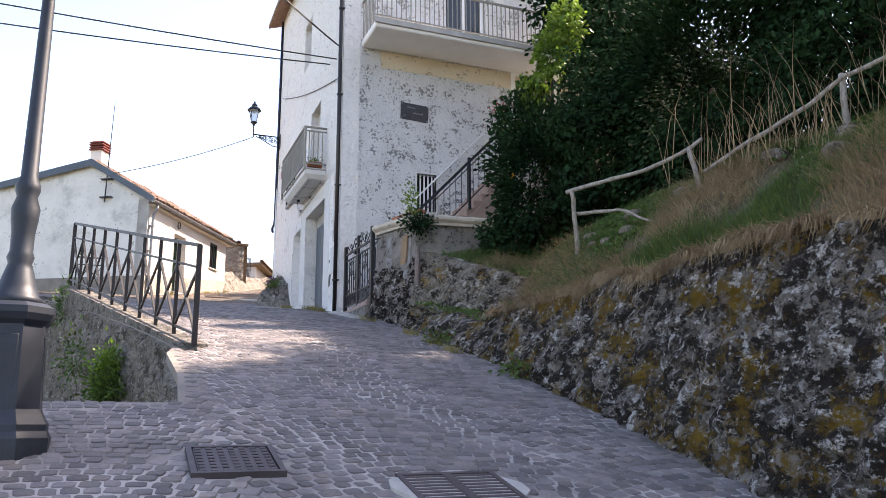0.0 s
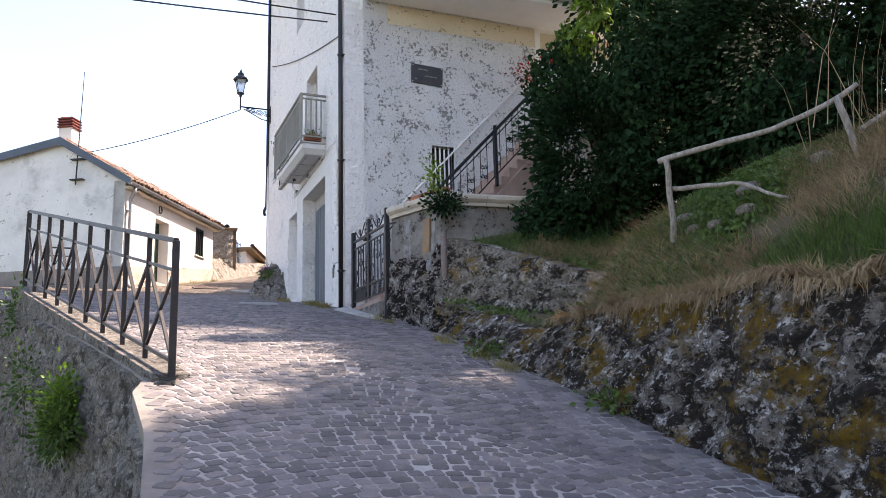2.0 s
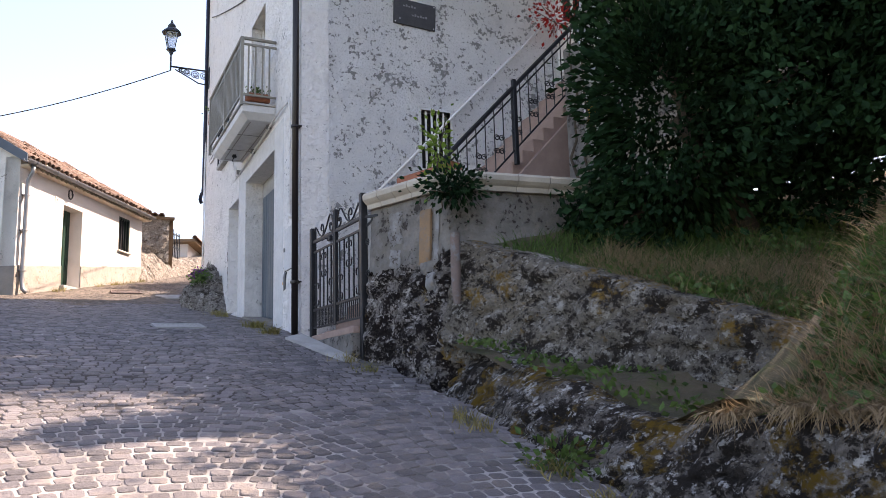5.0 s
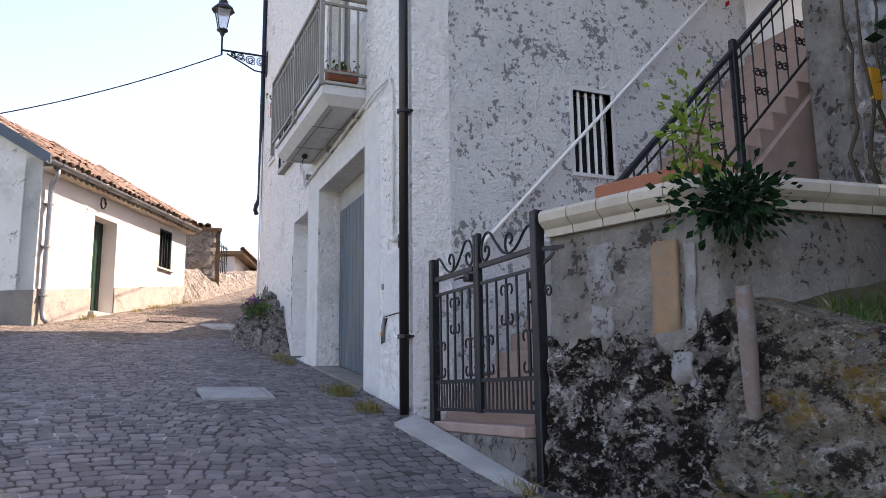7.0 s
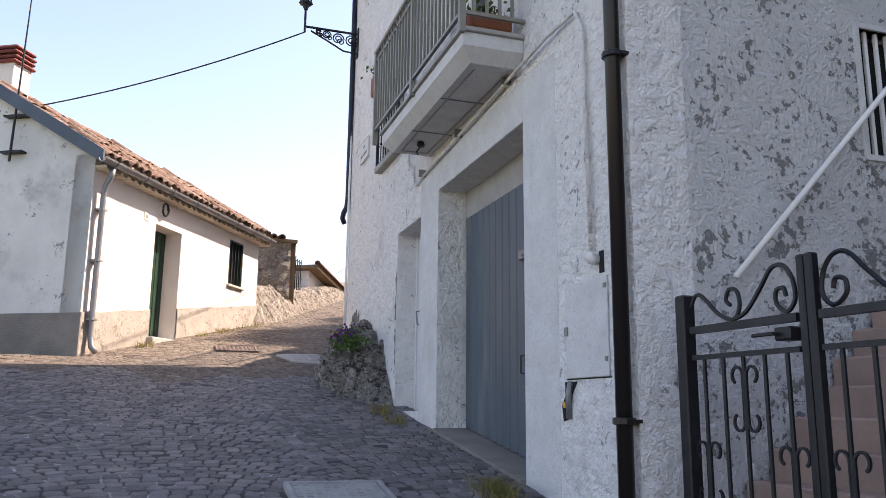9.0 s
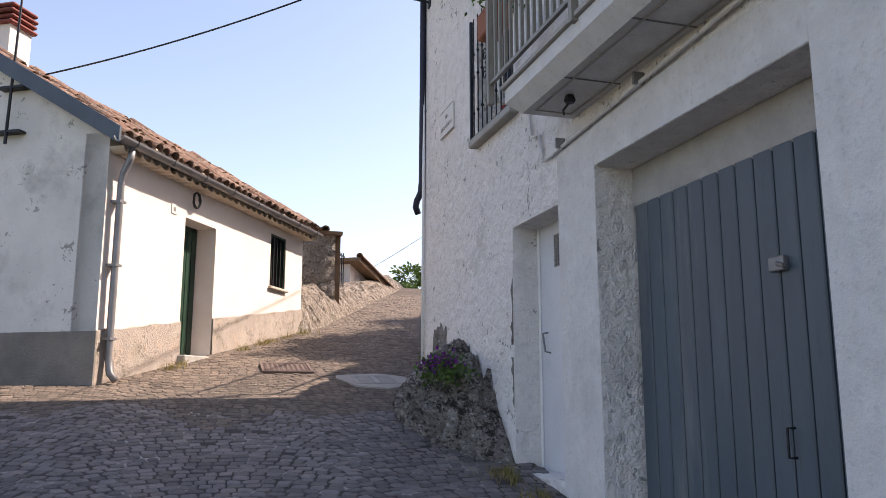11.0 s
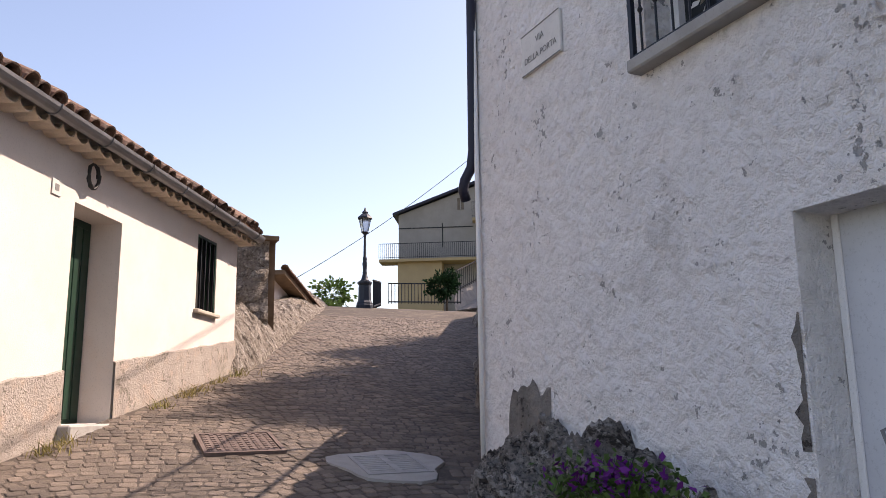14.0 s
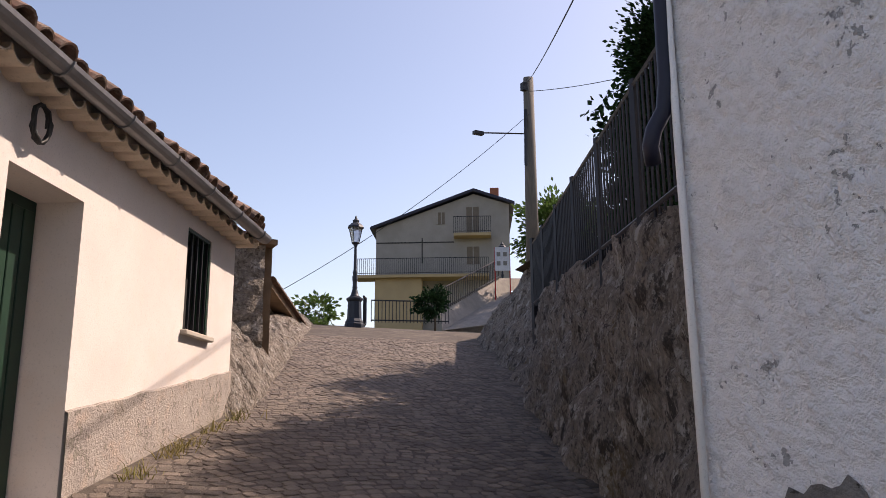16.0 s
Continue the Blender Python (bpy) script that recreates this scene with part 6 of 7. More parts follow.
def far_balcony(x0, x1, zs, zt, out):
    b = part("balcony", Shape(MF).box(x0, x1, -out, -0.01, zs - 0.2, zs), YELLOWHOUSE, far_house, "far balcony slab")
    part("rail", Shape(MF).box(x0, x1, -out, -out + 0.04, zt - 0.04, zt).box(x0, x1, -out, -out + 0.03, zs + 0.1, zs + 0.13), IRON, b)
    n = int((x1 - x0) / 0.14)
    for i in range(n + 1):
        part("baluster", Shape(MF).box(x0 + i * (x1 - x0) / n - 0.012, x0 + i * (x1 - x0) / n + 0.012, -out, -out + 0.03, zs, zt), IRON, b)


far_balcony(Xf(803), Xf(867), Z(421), Z(391), 1.0)
far_balcony(Xf(636), Xf(862), Z(497), Z(468), 1.6)
part("ground_storey", Shape(MF).box(0.1, Xf(748), -1.2, -0.01, 11.5, Z(502)), YELLOWHOUSE, far_house, "pale yellow lower storey")
part("cable_run", Shape(MF).box(0.0, Xf(803), -0.03, 0, Z(433), Z(431)).box(Xf(746), Xf(748), -0.03, 0, Z(470), Z(424)), WIRE, far_house)
part("drainpipe", Shape(MF).box(Xf(868), Xf(872), -0.08, 0, Z(470), Z(362)), FARWHITE, far_house)


def bar_fence(name, A, B, h, n, label, mat):
    f = thing(name, tuple(A.lerp(B, 0.5)), label, "railing")
    for i in range(n + 1):
        p = A.lerp(B, i / n)
        part("bar", Shape().tube([p, p + Vector((0, 0, h))], 0.02, 4), mat, f)
    for z in (0.1, h):
        part("rail", Shape().tube([A + Vector((0, 0, z)), B + Vector((0, 0, z))], 0.035, 5), mat, f)


bar_fence("ramp_railing", Vector((18.4, 55.2, 11.35)), Vector((24.4, 59.5, 14.2)), 1.1, 34, "brown metal railing climbing a ramp", RAILIRON)
bar_fence("lane_railing", Vector((10.2, 44.4, 9.0)), Vector((12.6, 50.2, 9.9)), 1.0, 14, "dark iron railing at the lane edge", IRON)
bar_fence("yard_railing", Vector((14.6, 54.6, 10.6)), Vector((18.0, 53.6, 10.6)), 1.0, 22, "low dark yard railing", IRON)
tagged(Shape().add([(18.2, 54.6, 10.4), (24.2, 58.9, 13.2), (27, 55, 13.6), (21, 49, 10.6), (18.4, 55.3, 11.4), (24.4, 59.6, 14.2), (30, 62, 15), (18.2, 54.6, 8), (24.2, 58.9, 8), (24, 52, 11.2)], [(0, 1, 5, 4), (0, 7, 8, 1), (1, 2, 9, 3, 0), (1, 6, 5)]).make("ramp", PLINTH), "pale ramp climbing to the upper houses", "ramp", kind="structure")
nb = thing("notice_board", (24.4, 59.0, 14.3), "white notice board with printed squares on posts", "sign")
MN = pose(23.4, 57.6, 13.6, 0, 0, -28)
part("board", Shape(MN).box(-0.4, 0.4, -0.03, 0.03, 0.6, 1.9), NOTICE, nb)
for x, z in ((-0.2, 1.5), (0.15, 1.5), (-0.2, 1.0), (0.15, 1.0)):
    part("printed_square", Shape(MN).box(x - 0.1, x + 0.1, -0.035, -0.031, z - 0.12, z + 0.12), INK, nb)
for x in (-0.4, 0.4):
    part("post", Shape(MN).box(x - 0.03, x + 0.03, -0.02, 0.02, -1.2, 1.9), RED, nb)


# ---- street lamps, pole, wires ----
def lamp_post(x, y, z, h, label, lit=True):
    w = thing("street_lamp", (x, y, z), label, "street lamp")
    part("pedestal", Shape().lathe([(0.29, z - 0.3), (0.29, z + 0.06), (0.27, z + 0.1), (0.27, z + 0.14), (0.235, z + 0.2), (0.22, z + 0.23), (0.2, z + 0.74), (0.23, z + 0.77), (0.25, z + 0.81), (0.25, z + 0.85), (0.2, z + 0.88)], x, y, 8, math.pi / 8), LAMPGREY, w, "octagonal cast iron pedestal")
    for j in range(4):
        m = Matrix.Translation((x, y, z)) @ pose(0, 0, 0, 0, 0, 45 * (2 * j) + 0)
        part("panel", Shape().box(0.17, 0.2, -0.06, 0.06, 0.3, 0.68, m, 0.006), LAMPGREY, w)
    part("shaft", Shape().lathe([(0.19, z + 0.88), (0.13, z + 0.93), (0.11, z + 1.0), (0.082, z + 1.1), (0.07, z + 1.14), (0.082, z + 1.18), (0.068, z + 1.22), (0.07, z + 1.34), (0.08, z + 1.42), (0.086, z + 1.5), (0.062, z + 1.58), (0.075, z + 1.62), (0.075, z + 1.66), (0.052, z + 1.72), (0.04, z + h - 0.9), (0.04, z + h - 0.85), (0.065, z + h - 0.82), (0.03, z + h - 0.75)], x, y, 14), LAMPGREY, w, "fluted cast iron shaft", smooth=True)
    lantern(w, x, y, z + h - 0.72, 1.1)


lamp_post(-0.98, 4.62, gz(4.62), 3.9, "blue-grey cast iron street lamp on an octagonal pedestal beside the lane")
lamp_post(9.75, 44.0, 9.0, 3.3, "dark cast iron street lamp at the top of the lane")
lamp_post(25.5, 61.0, 13.2, 3.4, "distant street lamp beside the ramp")

up_ = thing("utility_pole", (17.3, 45.6, 10.5), "weathered utility pole with a small arm lamp", "utility pole")
part("pole", Shape().tube([(17.65, 46.1, 10.0), (16.89, 44.88, 18.85)], [0.27, 0.19], 10), POLECON, up_, smooth=True)
part("lamp_arm", Shape().tube([(17.0, 45.1, 16.7), (15.4, 45.9, 16.75)], 0.03, 5).box(15.1, 15.5, 45.85, 46.05, 16.68, 16.8), IRON, up_)
part("cable_bracket", Shape().tube([(16.8, 45.0, 17.6), (16.75, 45.0, 15.4)], 0.06, 5), IRON, up_)
part("insulator", Shape().box(16.6, 17.0, 44.8, 45.0, 18.3, 18.6), IRON, up_)


def cable(name, A, B, sag, r, label):
    A, B = Vector(A), Vector(B)
    c = thing(name, tuple(A), label, "cable")
    part("wire", Shape().tube([A.lerp(B, i / 24) - Vector((0, 0, sag * 4 * (i / 24) * (1 - i / 24))) for i in range(25)], r, 5), WIRE, c)


cable("overhead_cable", (-30, 14, 10.9), (HX - 0.02, 16.6, 9.95), 0.7, 0.016, "thin black cable slung across the lane")
cable("overhead_cable", (-30, 16, 10.7), (HX - 0.02, 17.3, 10.12), 0.8, 0.016, "thin black cable slung across the lane")
cable("overhead_cable", (-3, 8, 10.5), (HX - 0.02, 16.4, 10.2), 0.35, 0.02, "thick black cable tied to the house corner")
cable("overhead_cable", tuple(M2 @ Vector((0.3, PK - 0.3, 9.25))), (3.1, 24.2, 10.45), 0.12, 0.012, "black cable from the chimney to the wall lamp")
cable("overhead_cable", (16.89, 44.88, 17.4), (6.6, 46.0, 9.4), 0.5, 0.011, "cable falling from the utility pole to the low roofs")
cable("overhead_cable", (16.89, 44.88, 18.7), (4.35, 24.5, 9.9), 0.15, 0.013, "cable from the utility pole over the garden")
cable("overhead_cable", (16.89, 44.88, 18.3), (16.2, 30.0, 14.8), 0.5, 0.013, "cable from the utility pole over the garden")
cable("facade_cable", (HX - 0.015, 16.1, 9.3), (HX - 0.015, 23.9, 11.8), 0.15, 0.012, "thin cable clipped along the street wall")


# ---- iron railing on the open side ----
def iron_railing():
    r = thing("railing", tuple((RAIL_A + RAIL_B) / 2 + Vector((0, 0, 2.9))), "dark iron railing with crossed bars on the wall", "railing")
    n = 9
    P = lambda k, z: tuple(RAIL_A.lerp(RAIL_B, k) + Vector((0, 0, rail_foot(k) + z)))
    for i in range(n + 1):
        p = P(i / n, 0)
        w = 0.032 if i in (0, n) else 0.024
        part("post", Shape().box(p[0] - w, p[0] + w, p[1] - w, p[1] + w, p[2] - 0.12, p[2] + 1.2, None, 0.004), RAILIRON, r)
        if i < n:
            part("cross_bar", Shape().tube([P((i + 0.04) / n, 0.16), P((i + 0.96) / n, 0.9)], 0.02, 4), RAILIRON, r)
            part("cross_bar", Shape().tube([P((i + 0.04) / n, 0.9), P((i + 0.96) / n, 0.16)], 0.02, 4), RAILIRON, r)
            for z, rd, nm in ((1.2, 0.032, "top_rail"), (0.93, 0.02, "mid_rail"), (0.13, 0.022, "bottom_rail")):
                part(nm, Shape().tube([P(i / n, z), P((i + 1) / n, z)], rd, 4), RAILIRON, r)


iron_railing()


def yard_fence():
    r = thing("railing", (-1.45, 24.55, 5.1), "dark iron yard railing against the gable of the low house", "railing")
    A, B = Vector((-1.12, 24.62, gz(24.6))), Vector((-1.8, 24.48, gz(24.48)))
    for k in range(3):
        p = A.lerp(B, k / 2)
        part("post", Shape().box(p.x - 0.024, p.x + 0.024, p.y - 0.024, p.y + 0.024, p.z - 0.1, p.z + 1.1, None, 0.004), RAILIRON, r)
        if k < 2:
            q = A.lerp(B, (k + 1) / 2)
            for z0, z1 in ((0.15, 0.85), (0.85, 0.15)):
                part("cross_bar", Shape().tube([p + Vector((0, 0, z0)), q + Vector((0, 0, z1))], 0.016, 4), RAILIRON, r)
    for z, rd, nm in ((1.1, 0.028, "top_rail"), (0.88, 0.018, "mid_rail"), (0.12, 0.02, "bottom_rail")):
        part(nm, Shape().tube([A + Vector((0, 0, z)), B + Vector((0, 0, z))], rd, 4), RAILIRON, r)


yard_fence()


# ---- rustic wooden fence on the bank ----
def branch(pts, r0, r1, seed):
    q = [Vector(p) for p in pts]
    out = []
    for i in range(len(q) - 1):
        for k in range(5):
            p = q[i].lerp(q[i + 1], k / 5)
            out.append(p + 0.03 * Vector(noise.noise_vector((p.x * 3 + seed, p.y * 3, p.z * 3))))
    out.append(q[-1])
    n = len(out)
    return Shape().tube(out, [0.74 * (r0 + (r1 - r0) * i / (n - 1)) + 0.006 * noise.noise((i * 0.9, seed, 0)) for i in range(n)], 7)


def rustic_fence():
    f = thing("rustic_fence", (5.5, 6.5, 3.4), "rustic fence of bleached crooked branches on the bank", "fence")
    part("post", branch([(5.1, 7.75, 3.2), (4.98, 7.62, 3.6), (4.86, 7.5, 4.2)], 0.045, 0.04, 1), WOOD, f, smooth=True)
    part("post", branch([(5.72, 5.95, 3.55), (5.68, 6.05, 4.0), (5.63, 6.14, 4.42)], 0.045, 0.04, 2), WOOD, f, smooth=True)
    part("post", branch([(6.5, 4.68, 3.9), (6.5, 4.7, 4.4), (6.5, 4.7, 4.88)], 0.05, 0.045, 3), WOOD, f, smooth=True)
    part("rail", branch([(4.82, 7.56, 4.17), (5.1, 7.15, 4.24), (5.35, 6.6, 4.27), (5.66, 6.1, 4.43), (5.72, 6.0, 4.5)], 0.04, 0.03, 4), WOOD, f, smooth=True)
    part("rail", branch([(5.75, 6.05, 4.12), (6.05, 5.4, 4.4), (6.3, 5.0, 4.62), (6.5, 4.66, 4.83), (6.75, 4.2, 4.95), (7.0, 3.7, 5.15)], 0.035, 0.035, 5), WOOD, f, smooth=True)
    part("rail", branch([(4.95, 7.6, 3.92), (5.2, 7.0, 3.85), (5.38, 6.5, 3.6)], 0.035, 0.02, 6), WOOD, f, smooth=True)
    part("rail", branch([(6.2, 5.1, 4.0), (6.5, 4.68, 4.25), (6.9, 4.1, 4.3)], 0.03, 0.03, 7), WOOD, f, smooth=True)


rustic_fence()


# ---- trees ----
def clump_points(clumps, per, seed, shell=0.45):
    r = np.random.RandomState(seed)
    out = []
    for (c, rad) in clumps:
        n = int(3.2 * per * rad[0] * rad[1] * rad[2] ** 0.6)
        d = r.normal(size=(n, 3))
        d /= np.linalg.norm(d, axis=1)[:, None]
        k = 1 - shell * r.uniform(0, 1, n) ** 1.4
        bump = 1 + 0.22 * np.sin(d[:, 0] * 7 + c[0]) * np.sin(d[:, 1] * 6 + c[1]) + 0.16 * np.sin(d[:, 2] * 9 + c[2]) + 0.08 * r.normal(size=n)
        out.append(np.array(c) + d * (k * bump)[:, None] * np.array(rad))
    return np.concatenate(out)


def tree(base, clumps, per, size, seed, label, mat=None, trunk=0.16):
    t = thing("tree", base, label, "tree")
    s = Shape()
    top = Vector(clumps[0][0])
    b = Vector(base)
    s.tube([b - Vector((0, 0, 0.3)), b.lerp(top, 0.4) + Vector((0.1, 0.05, 0)), top], [trunk, trunk * 0.75, trunk * 0.35], 8)
    for c, rad in clumps[1:]:
        st = b.lerp(top, 0.35)
        s.tube([st, st.lerp(Vector(c), 0.5) + Vector((0, 0, 0.2)), Vector(c)], [trunk * 0.55, trunk * 0.4, trunk * 0.15], 6)
    part("trunk", s, BARK, t, smooth=True)
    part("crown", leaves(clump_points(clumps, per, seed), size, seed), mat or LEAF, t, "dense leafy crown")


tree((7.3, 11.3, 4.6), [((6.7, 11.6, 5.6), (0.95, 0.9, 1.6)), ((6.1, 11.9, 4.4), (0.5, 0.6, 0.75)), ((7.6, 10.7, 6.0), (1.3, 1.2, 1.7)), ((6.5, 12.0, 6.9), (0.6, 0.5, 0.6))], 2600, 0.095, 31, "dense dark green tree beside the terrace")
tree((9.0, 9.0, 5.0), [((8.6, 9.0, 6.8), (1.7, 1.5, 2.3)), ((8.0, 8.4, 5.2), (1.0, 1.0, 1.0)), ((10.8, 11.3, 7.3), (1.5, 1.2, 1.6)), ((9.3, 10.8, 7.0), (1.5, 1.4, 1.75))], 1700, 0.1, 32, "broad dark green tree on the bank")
# crowns of the next four rise out of view to shade the lane
tree((9.6, 7.0, 5.2), [((9.6, 6.7, 8.8), (2.1, 1.7, 3.9)), ((8.8, 6.2, 6.0), (1.3, 1.3, 1.3))], 1200, 0.11, 33, "tall dark green tree on the bank, raised to shade the lane")
tree((10.2, 4.0, 5.4), [((10.2, 4.0, 8.8), (2.2, 2.2, 4.2)), ((9.6, 3.0, 6.2), (1.4, 1.4, 1.4))], 1000, 0.12, 34, "tall dark green tree on the bank, raised to shade the lane")
# this tree and the next are unseen, added only as shade casters
tree((10.8, 0.6, 5.2), [((10.6, 0.8, 8.4), (2.3, 2.3, 4.4)), ((9.6, 0.0, 5.8), (1.5, 1.5, 1.5))], 500, 0.16, 35, "tall dark green tree on the bank, raised to shade the lane")
tree((10.8, -3.0, 4.6), [((10.6, -2.8, 8.0), (2.3, 2.3, 4.4)), ((11, -6.5, 7.0), (2.4, 2.4, 4.0))], 400, 0.18, 36, "tall dark green tree on the bank, raised to shade the lane")
# upper clumps added out of view to block sun from the lane
tree((10.2, 13.4, 6.0), [((10.2, 14.0, 11.0), (1.9, 1.1, 2.6)), ((10.8, 14.1, 12.6), (1.7, 0.9, 1.6)), ((9.2, 14.1, 11.4), (1.2, 0.7, 1.2)), ((9.4, 12.6, 9.0), (1.3, 1.1, 1.5))], 900, 0.14, 37, "dark green tree beside the house front, upper clumps added for shade")
# added backing: closes sky gaps between crowns and blocks sun from the lane
tree((12.5, 8.5, 6.5), [((12.2, 6.6, 11.0), (2.4, 2.0, 3.6)), ((12.4, 4.0, 11.0), (2.6, 2.6, 3.2)), ((12.2, 1.5, 10.0), (2.6, 2.6, 3.2))], 900, 0.2, 44, "tall dark backing trees, added to close sky gaps and shade the lane")
# bright leaf colour paints the sunlit edge of the dark tree
tree((7.4, 12.4, 5.0), [((7.0, 11.6, 8.3), (0.35, 0.3, 0.5)), ((6.6, 11.6, 7.5), (0.35, 0.3, 0.35)), ((7.4, 11.6, 9.0), (0.4, 0.35, 0.6))], 2600, 0.12, 38, "climbing vine beside the stairs, yellow-green standing for sunlit leaves", LEAFBRIGHT, 0.03)
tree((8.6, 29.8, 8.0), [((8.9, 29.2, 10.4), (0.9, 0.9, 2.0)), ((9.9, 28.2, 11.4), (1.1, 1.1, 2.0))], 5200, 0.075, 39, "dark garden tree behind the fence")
# row added to throw shade over the upper lane
tree((11.0, 30.4, 8.4), [((11.0, 30.2, 10.6), (1.5, 1.5, 2.6)), ((12.2, 32.6, 11.2), (1.6, 1.6, 2.6)), ((13.8, 34.6, 11.6), (1.4, 1.4, 2.2))], 700, 0.16, 45, "row of dark garden trees above the rock, added for shade")
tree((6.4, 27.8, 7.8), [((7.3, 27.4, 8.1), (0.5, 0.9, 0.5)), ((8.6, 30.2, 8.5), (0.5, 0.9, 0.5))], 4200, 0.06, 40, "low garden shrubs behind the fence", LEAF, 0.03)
tree((26.5, 56.5, 12.5), [((26.0, 56.0, 16.0), (2.0, 2.0, 2.6)), ((29.5, 57.5, 16.5), (2.0, 2.0, 2.2))], 260, 0.25, 41, "green tree behind the hilltop house", IVY)
tree((9.9, 47.0, 8.6), [((9.3, 46.2, 9.7), (0.7, 0.7, 0.6)), ((8.7, 45.4, 9.1), (0.7, 0.7, 0.3))], 700, 0.15, 42, "leafy bush beside the street lamp", IVY, 0.05)
tree((16.6, 52.2, 10.3), [((16.4, 52.2, 11.2), (0.75, 0.75, 0.6)), ((16.9, 52.4, 11.6), (0.45, 0.45, 0.5))], 900, 0.16, 43, "rounded shrub with reddish flowers at the bend", LEAF, 0.05)


def plant(name, at, spread, n, size, mat, label, seed, droop=0.2):
    p = thing(name, at, label, "plant")
    r = np.random.RandomState(seed)
    q = r.normal(size=(n, 3)) * np.array(spread) + np.array(at) + [0, 0, spread[2] * 0.8]
    part("foliage", leaves(q, size, seed, droop), mat, p)
    s = Shape()
    for i in range(6):
        e = Vector(at) + Vector(r.normal(size=3) * np.array(spread))
        s.tube([at, (Vector(at) + e) / 2, e], 0.006, 4)
    part("stems", s, BARK, p)


plant("ivy", (4.55, 12.4, 4.83), (0.15, 0.12, 0.1), 700, 0.06, LEAF, "dark ivy tuft spilling over the coping corner", 51)
plant("vine_shoot", (4.5, 12.66, 5.2), (0.08, 0.1, 0.2), 210, 0.06, LEAFBRIGHT, "light green vine shoots above the coping", 52)
plant("wall_bush", (-0.5, 10.75, 1.9), (0.1, 0.18, 0.15), 1100, 0.06, LEAFBRIGHT, "bright green bush growing out of the valley wall", 53)
plant("wall_bush", (-0.5, 10.65, 1.62), (0.12, 0.26, 0.13), 1500, 0.06, IVY, "green bush growing out of the valley wall", 54)
plant("wall_weed", (-1.36, 14.6, 3.2), (0.1, 0.3, 0.2), 500, 0.06, IVY, "weeds hanging from the wall end", 55)
plant("wall_weed", (-1.0, 12.2, 2.1), (0.12, 0.3, 0.2), 300, 0.06, IVY, "weeds rooted in the wall joints", 56)
plant("weed_tuft", (3.95, 9.85, 2.42), (0.12, 0.16, 0.07), 220, 0.06, GRASS, "weed tuft at the wall foot", 57)
plant("weed_tuft", (3.92, 7.3, 1.85), (0.1, 0.14, 0.06), 160, 0.06, GRASS, "weed tuft at the wall foot", 58)
plant("geranium", (8.1, 15.6, 8.7), (0.2, 0.15, 0.15), 260, 0.07, RED, "red geraniums by the stair head", 59)

# ---- grass ----
r = np.random.RandomState(61)


def tufts(n, per, x0, x1, y0, y1, key, spread):
    """Roots gathered in tufts on the bank, where a broad noise allows them."""
    out = []
    while len(out) < n * per:
        x, y = x0 + (x1 - x0) * r.rand() ** 1.35, r.uniform(y0, y1)
        if (y > 8.6 and x < wing(y)[0] + 0.1) or noise.noise((x * 0.8, y * 0.55, key)) < 0.0:
            continue
        for _ in range(per):
            a, b = x + r.normal() * spread, y + r.normal() * spread
            if a > 4.3 and not (b > 8.6 and a < wing(min(b, 12.4))[0] + 0.1):
                out.append((a, min(b, 12.3), bank_z(max(a, 4.45), min(b, 12.3)) - 0.03))
    return out


tagged(blades(tufts(2700, 26, 4.5, 8.2, -3, 12.2, 2.0, 0.1), 0.16, 1.1, 0.0045, 62).make("grass", GRASS), "tufts of green grass on the bank", "grass", kind="stuff")
tagged(blades(tufts(2400, 30, 4.38, 7.2, -3, 12.2, 9.0, 0.1), 0.17, 2.0, 0.0035, 63).make("dry_grass", STRAW), "matted tufts of dry straw grass on the bank", "grass", kind="stuff")
wd = [(x, y, z + 0.05 + 0.08 * r.rand()) for x, y, z in tufts(620, 34, 4.6, 7.5, 3, 12.2, 4.5, 0.17)]
tagged(leaves(wd, 0.07, 66, -0.3).make("ground_cover", IVY), "low broad-leaved green weeds on the bank", "weeds", kind="stuff")
ledge = [(r.uniform(4.4, wing(yy)[0] - 0.05), yy, low_top(yy) + 0.03 + 0.06 * r.rand()) for yy in r.uniform(8.8, 12.2, 500)]
tagged(leaves(ledge, 0.06, 67, -0.2).make("ledge_weeds", GRASS), "sparse weeds on the ledge below the wing wall", "weeds", kind="stuff")
tg = []
while len(tg) < 9000:
    x, y = r.uniform(4.7, 7.6), r.uniform(8.7, 12.25)
    if x > wing(y)[0] + 0.12:
        tg.append((x, y, bank_z(x, y) - 0.03))
tagged(blades(tg, 0.16, 1.3, 0.006, 68).make("shade_grass", GRASS), "rank green grass behind the wing wall", "grass", kind="stuff")
n_ = 26000
yy = r.uniform(-4, 8.9, n_)
cl = np.array([noise.noise((1.0, y * 2.4, 8.0)) for y in yy])
yy = yy[cl + 0.25 * r.normal(size=n_) > -0.05]
rt0 = np.array([(float(np.interp(y, BASE_Y, BASE_X)) + 0.46 + r.uniform(-0.08, 0.12), y, low_top(y) + 0.03) for y in yy])
dl = np.stack([-r.uniform(-0.06, 0.24, len(yy)), r.normal(size=len(yy)) * 0.13, -r.uniform(-0.16, 0.26, len(yy)) * (0.7 + 0.9 * np.array([noise.noise((2.0, y * 3.1, 4.0)) for y in yy]))], 1)
wv_ = np.stack([0 * yy, 0 * yy + 0.004, 0 * yy], 1)
hang = Shape()
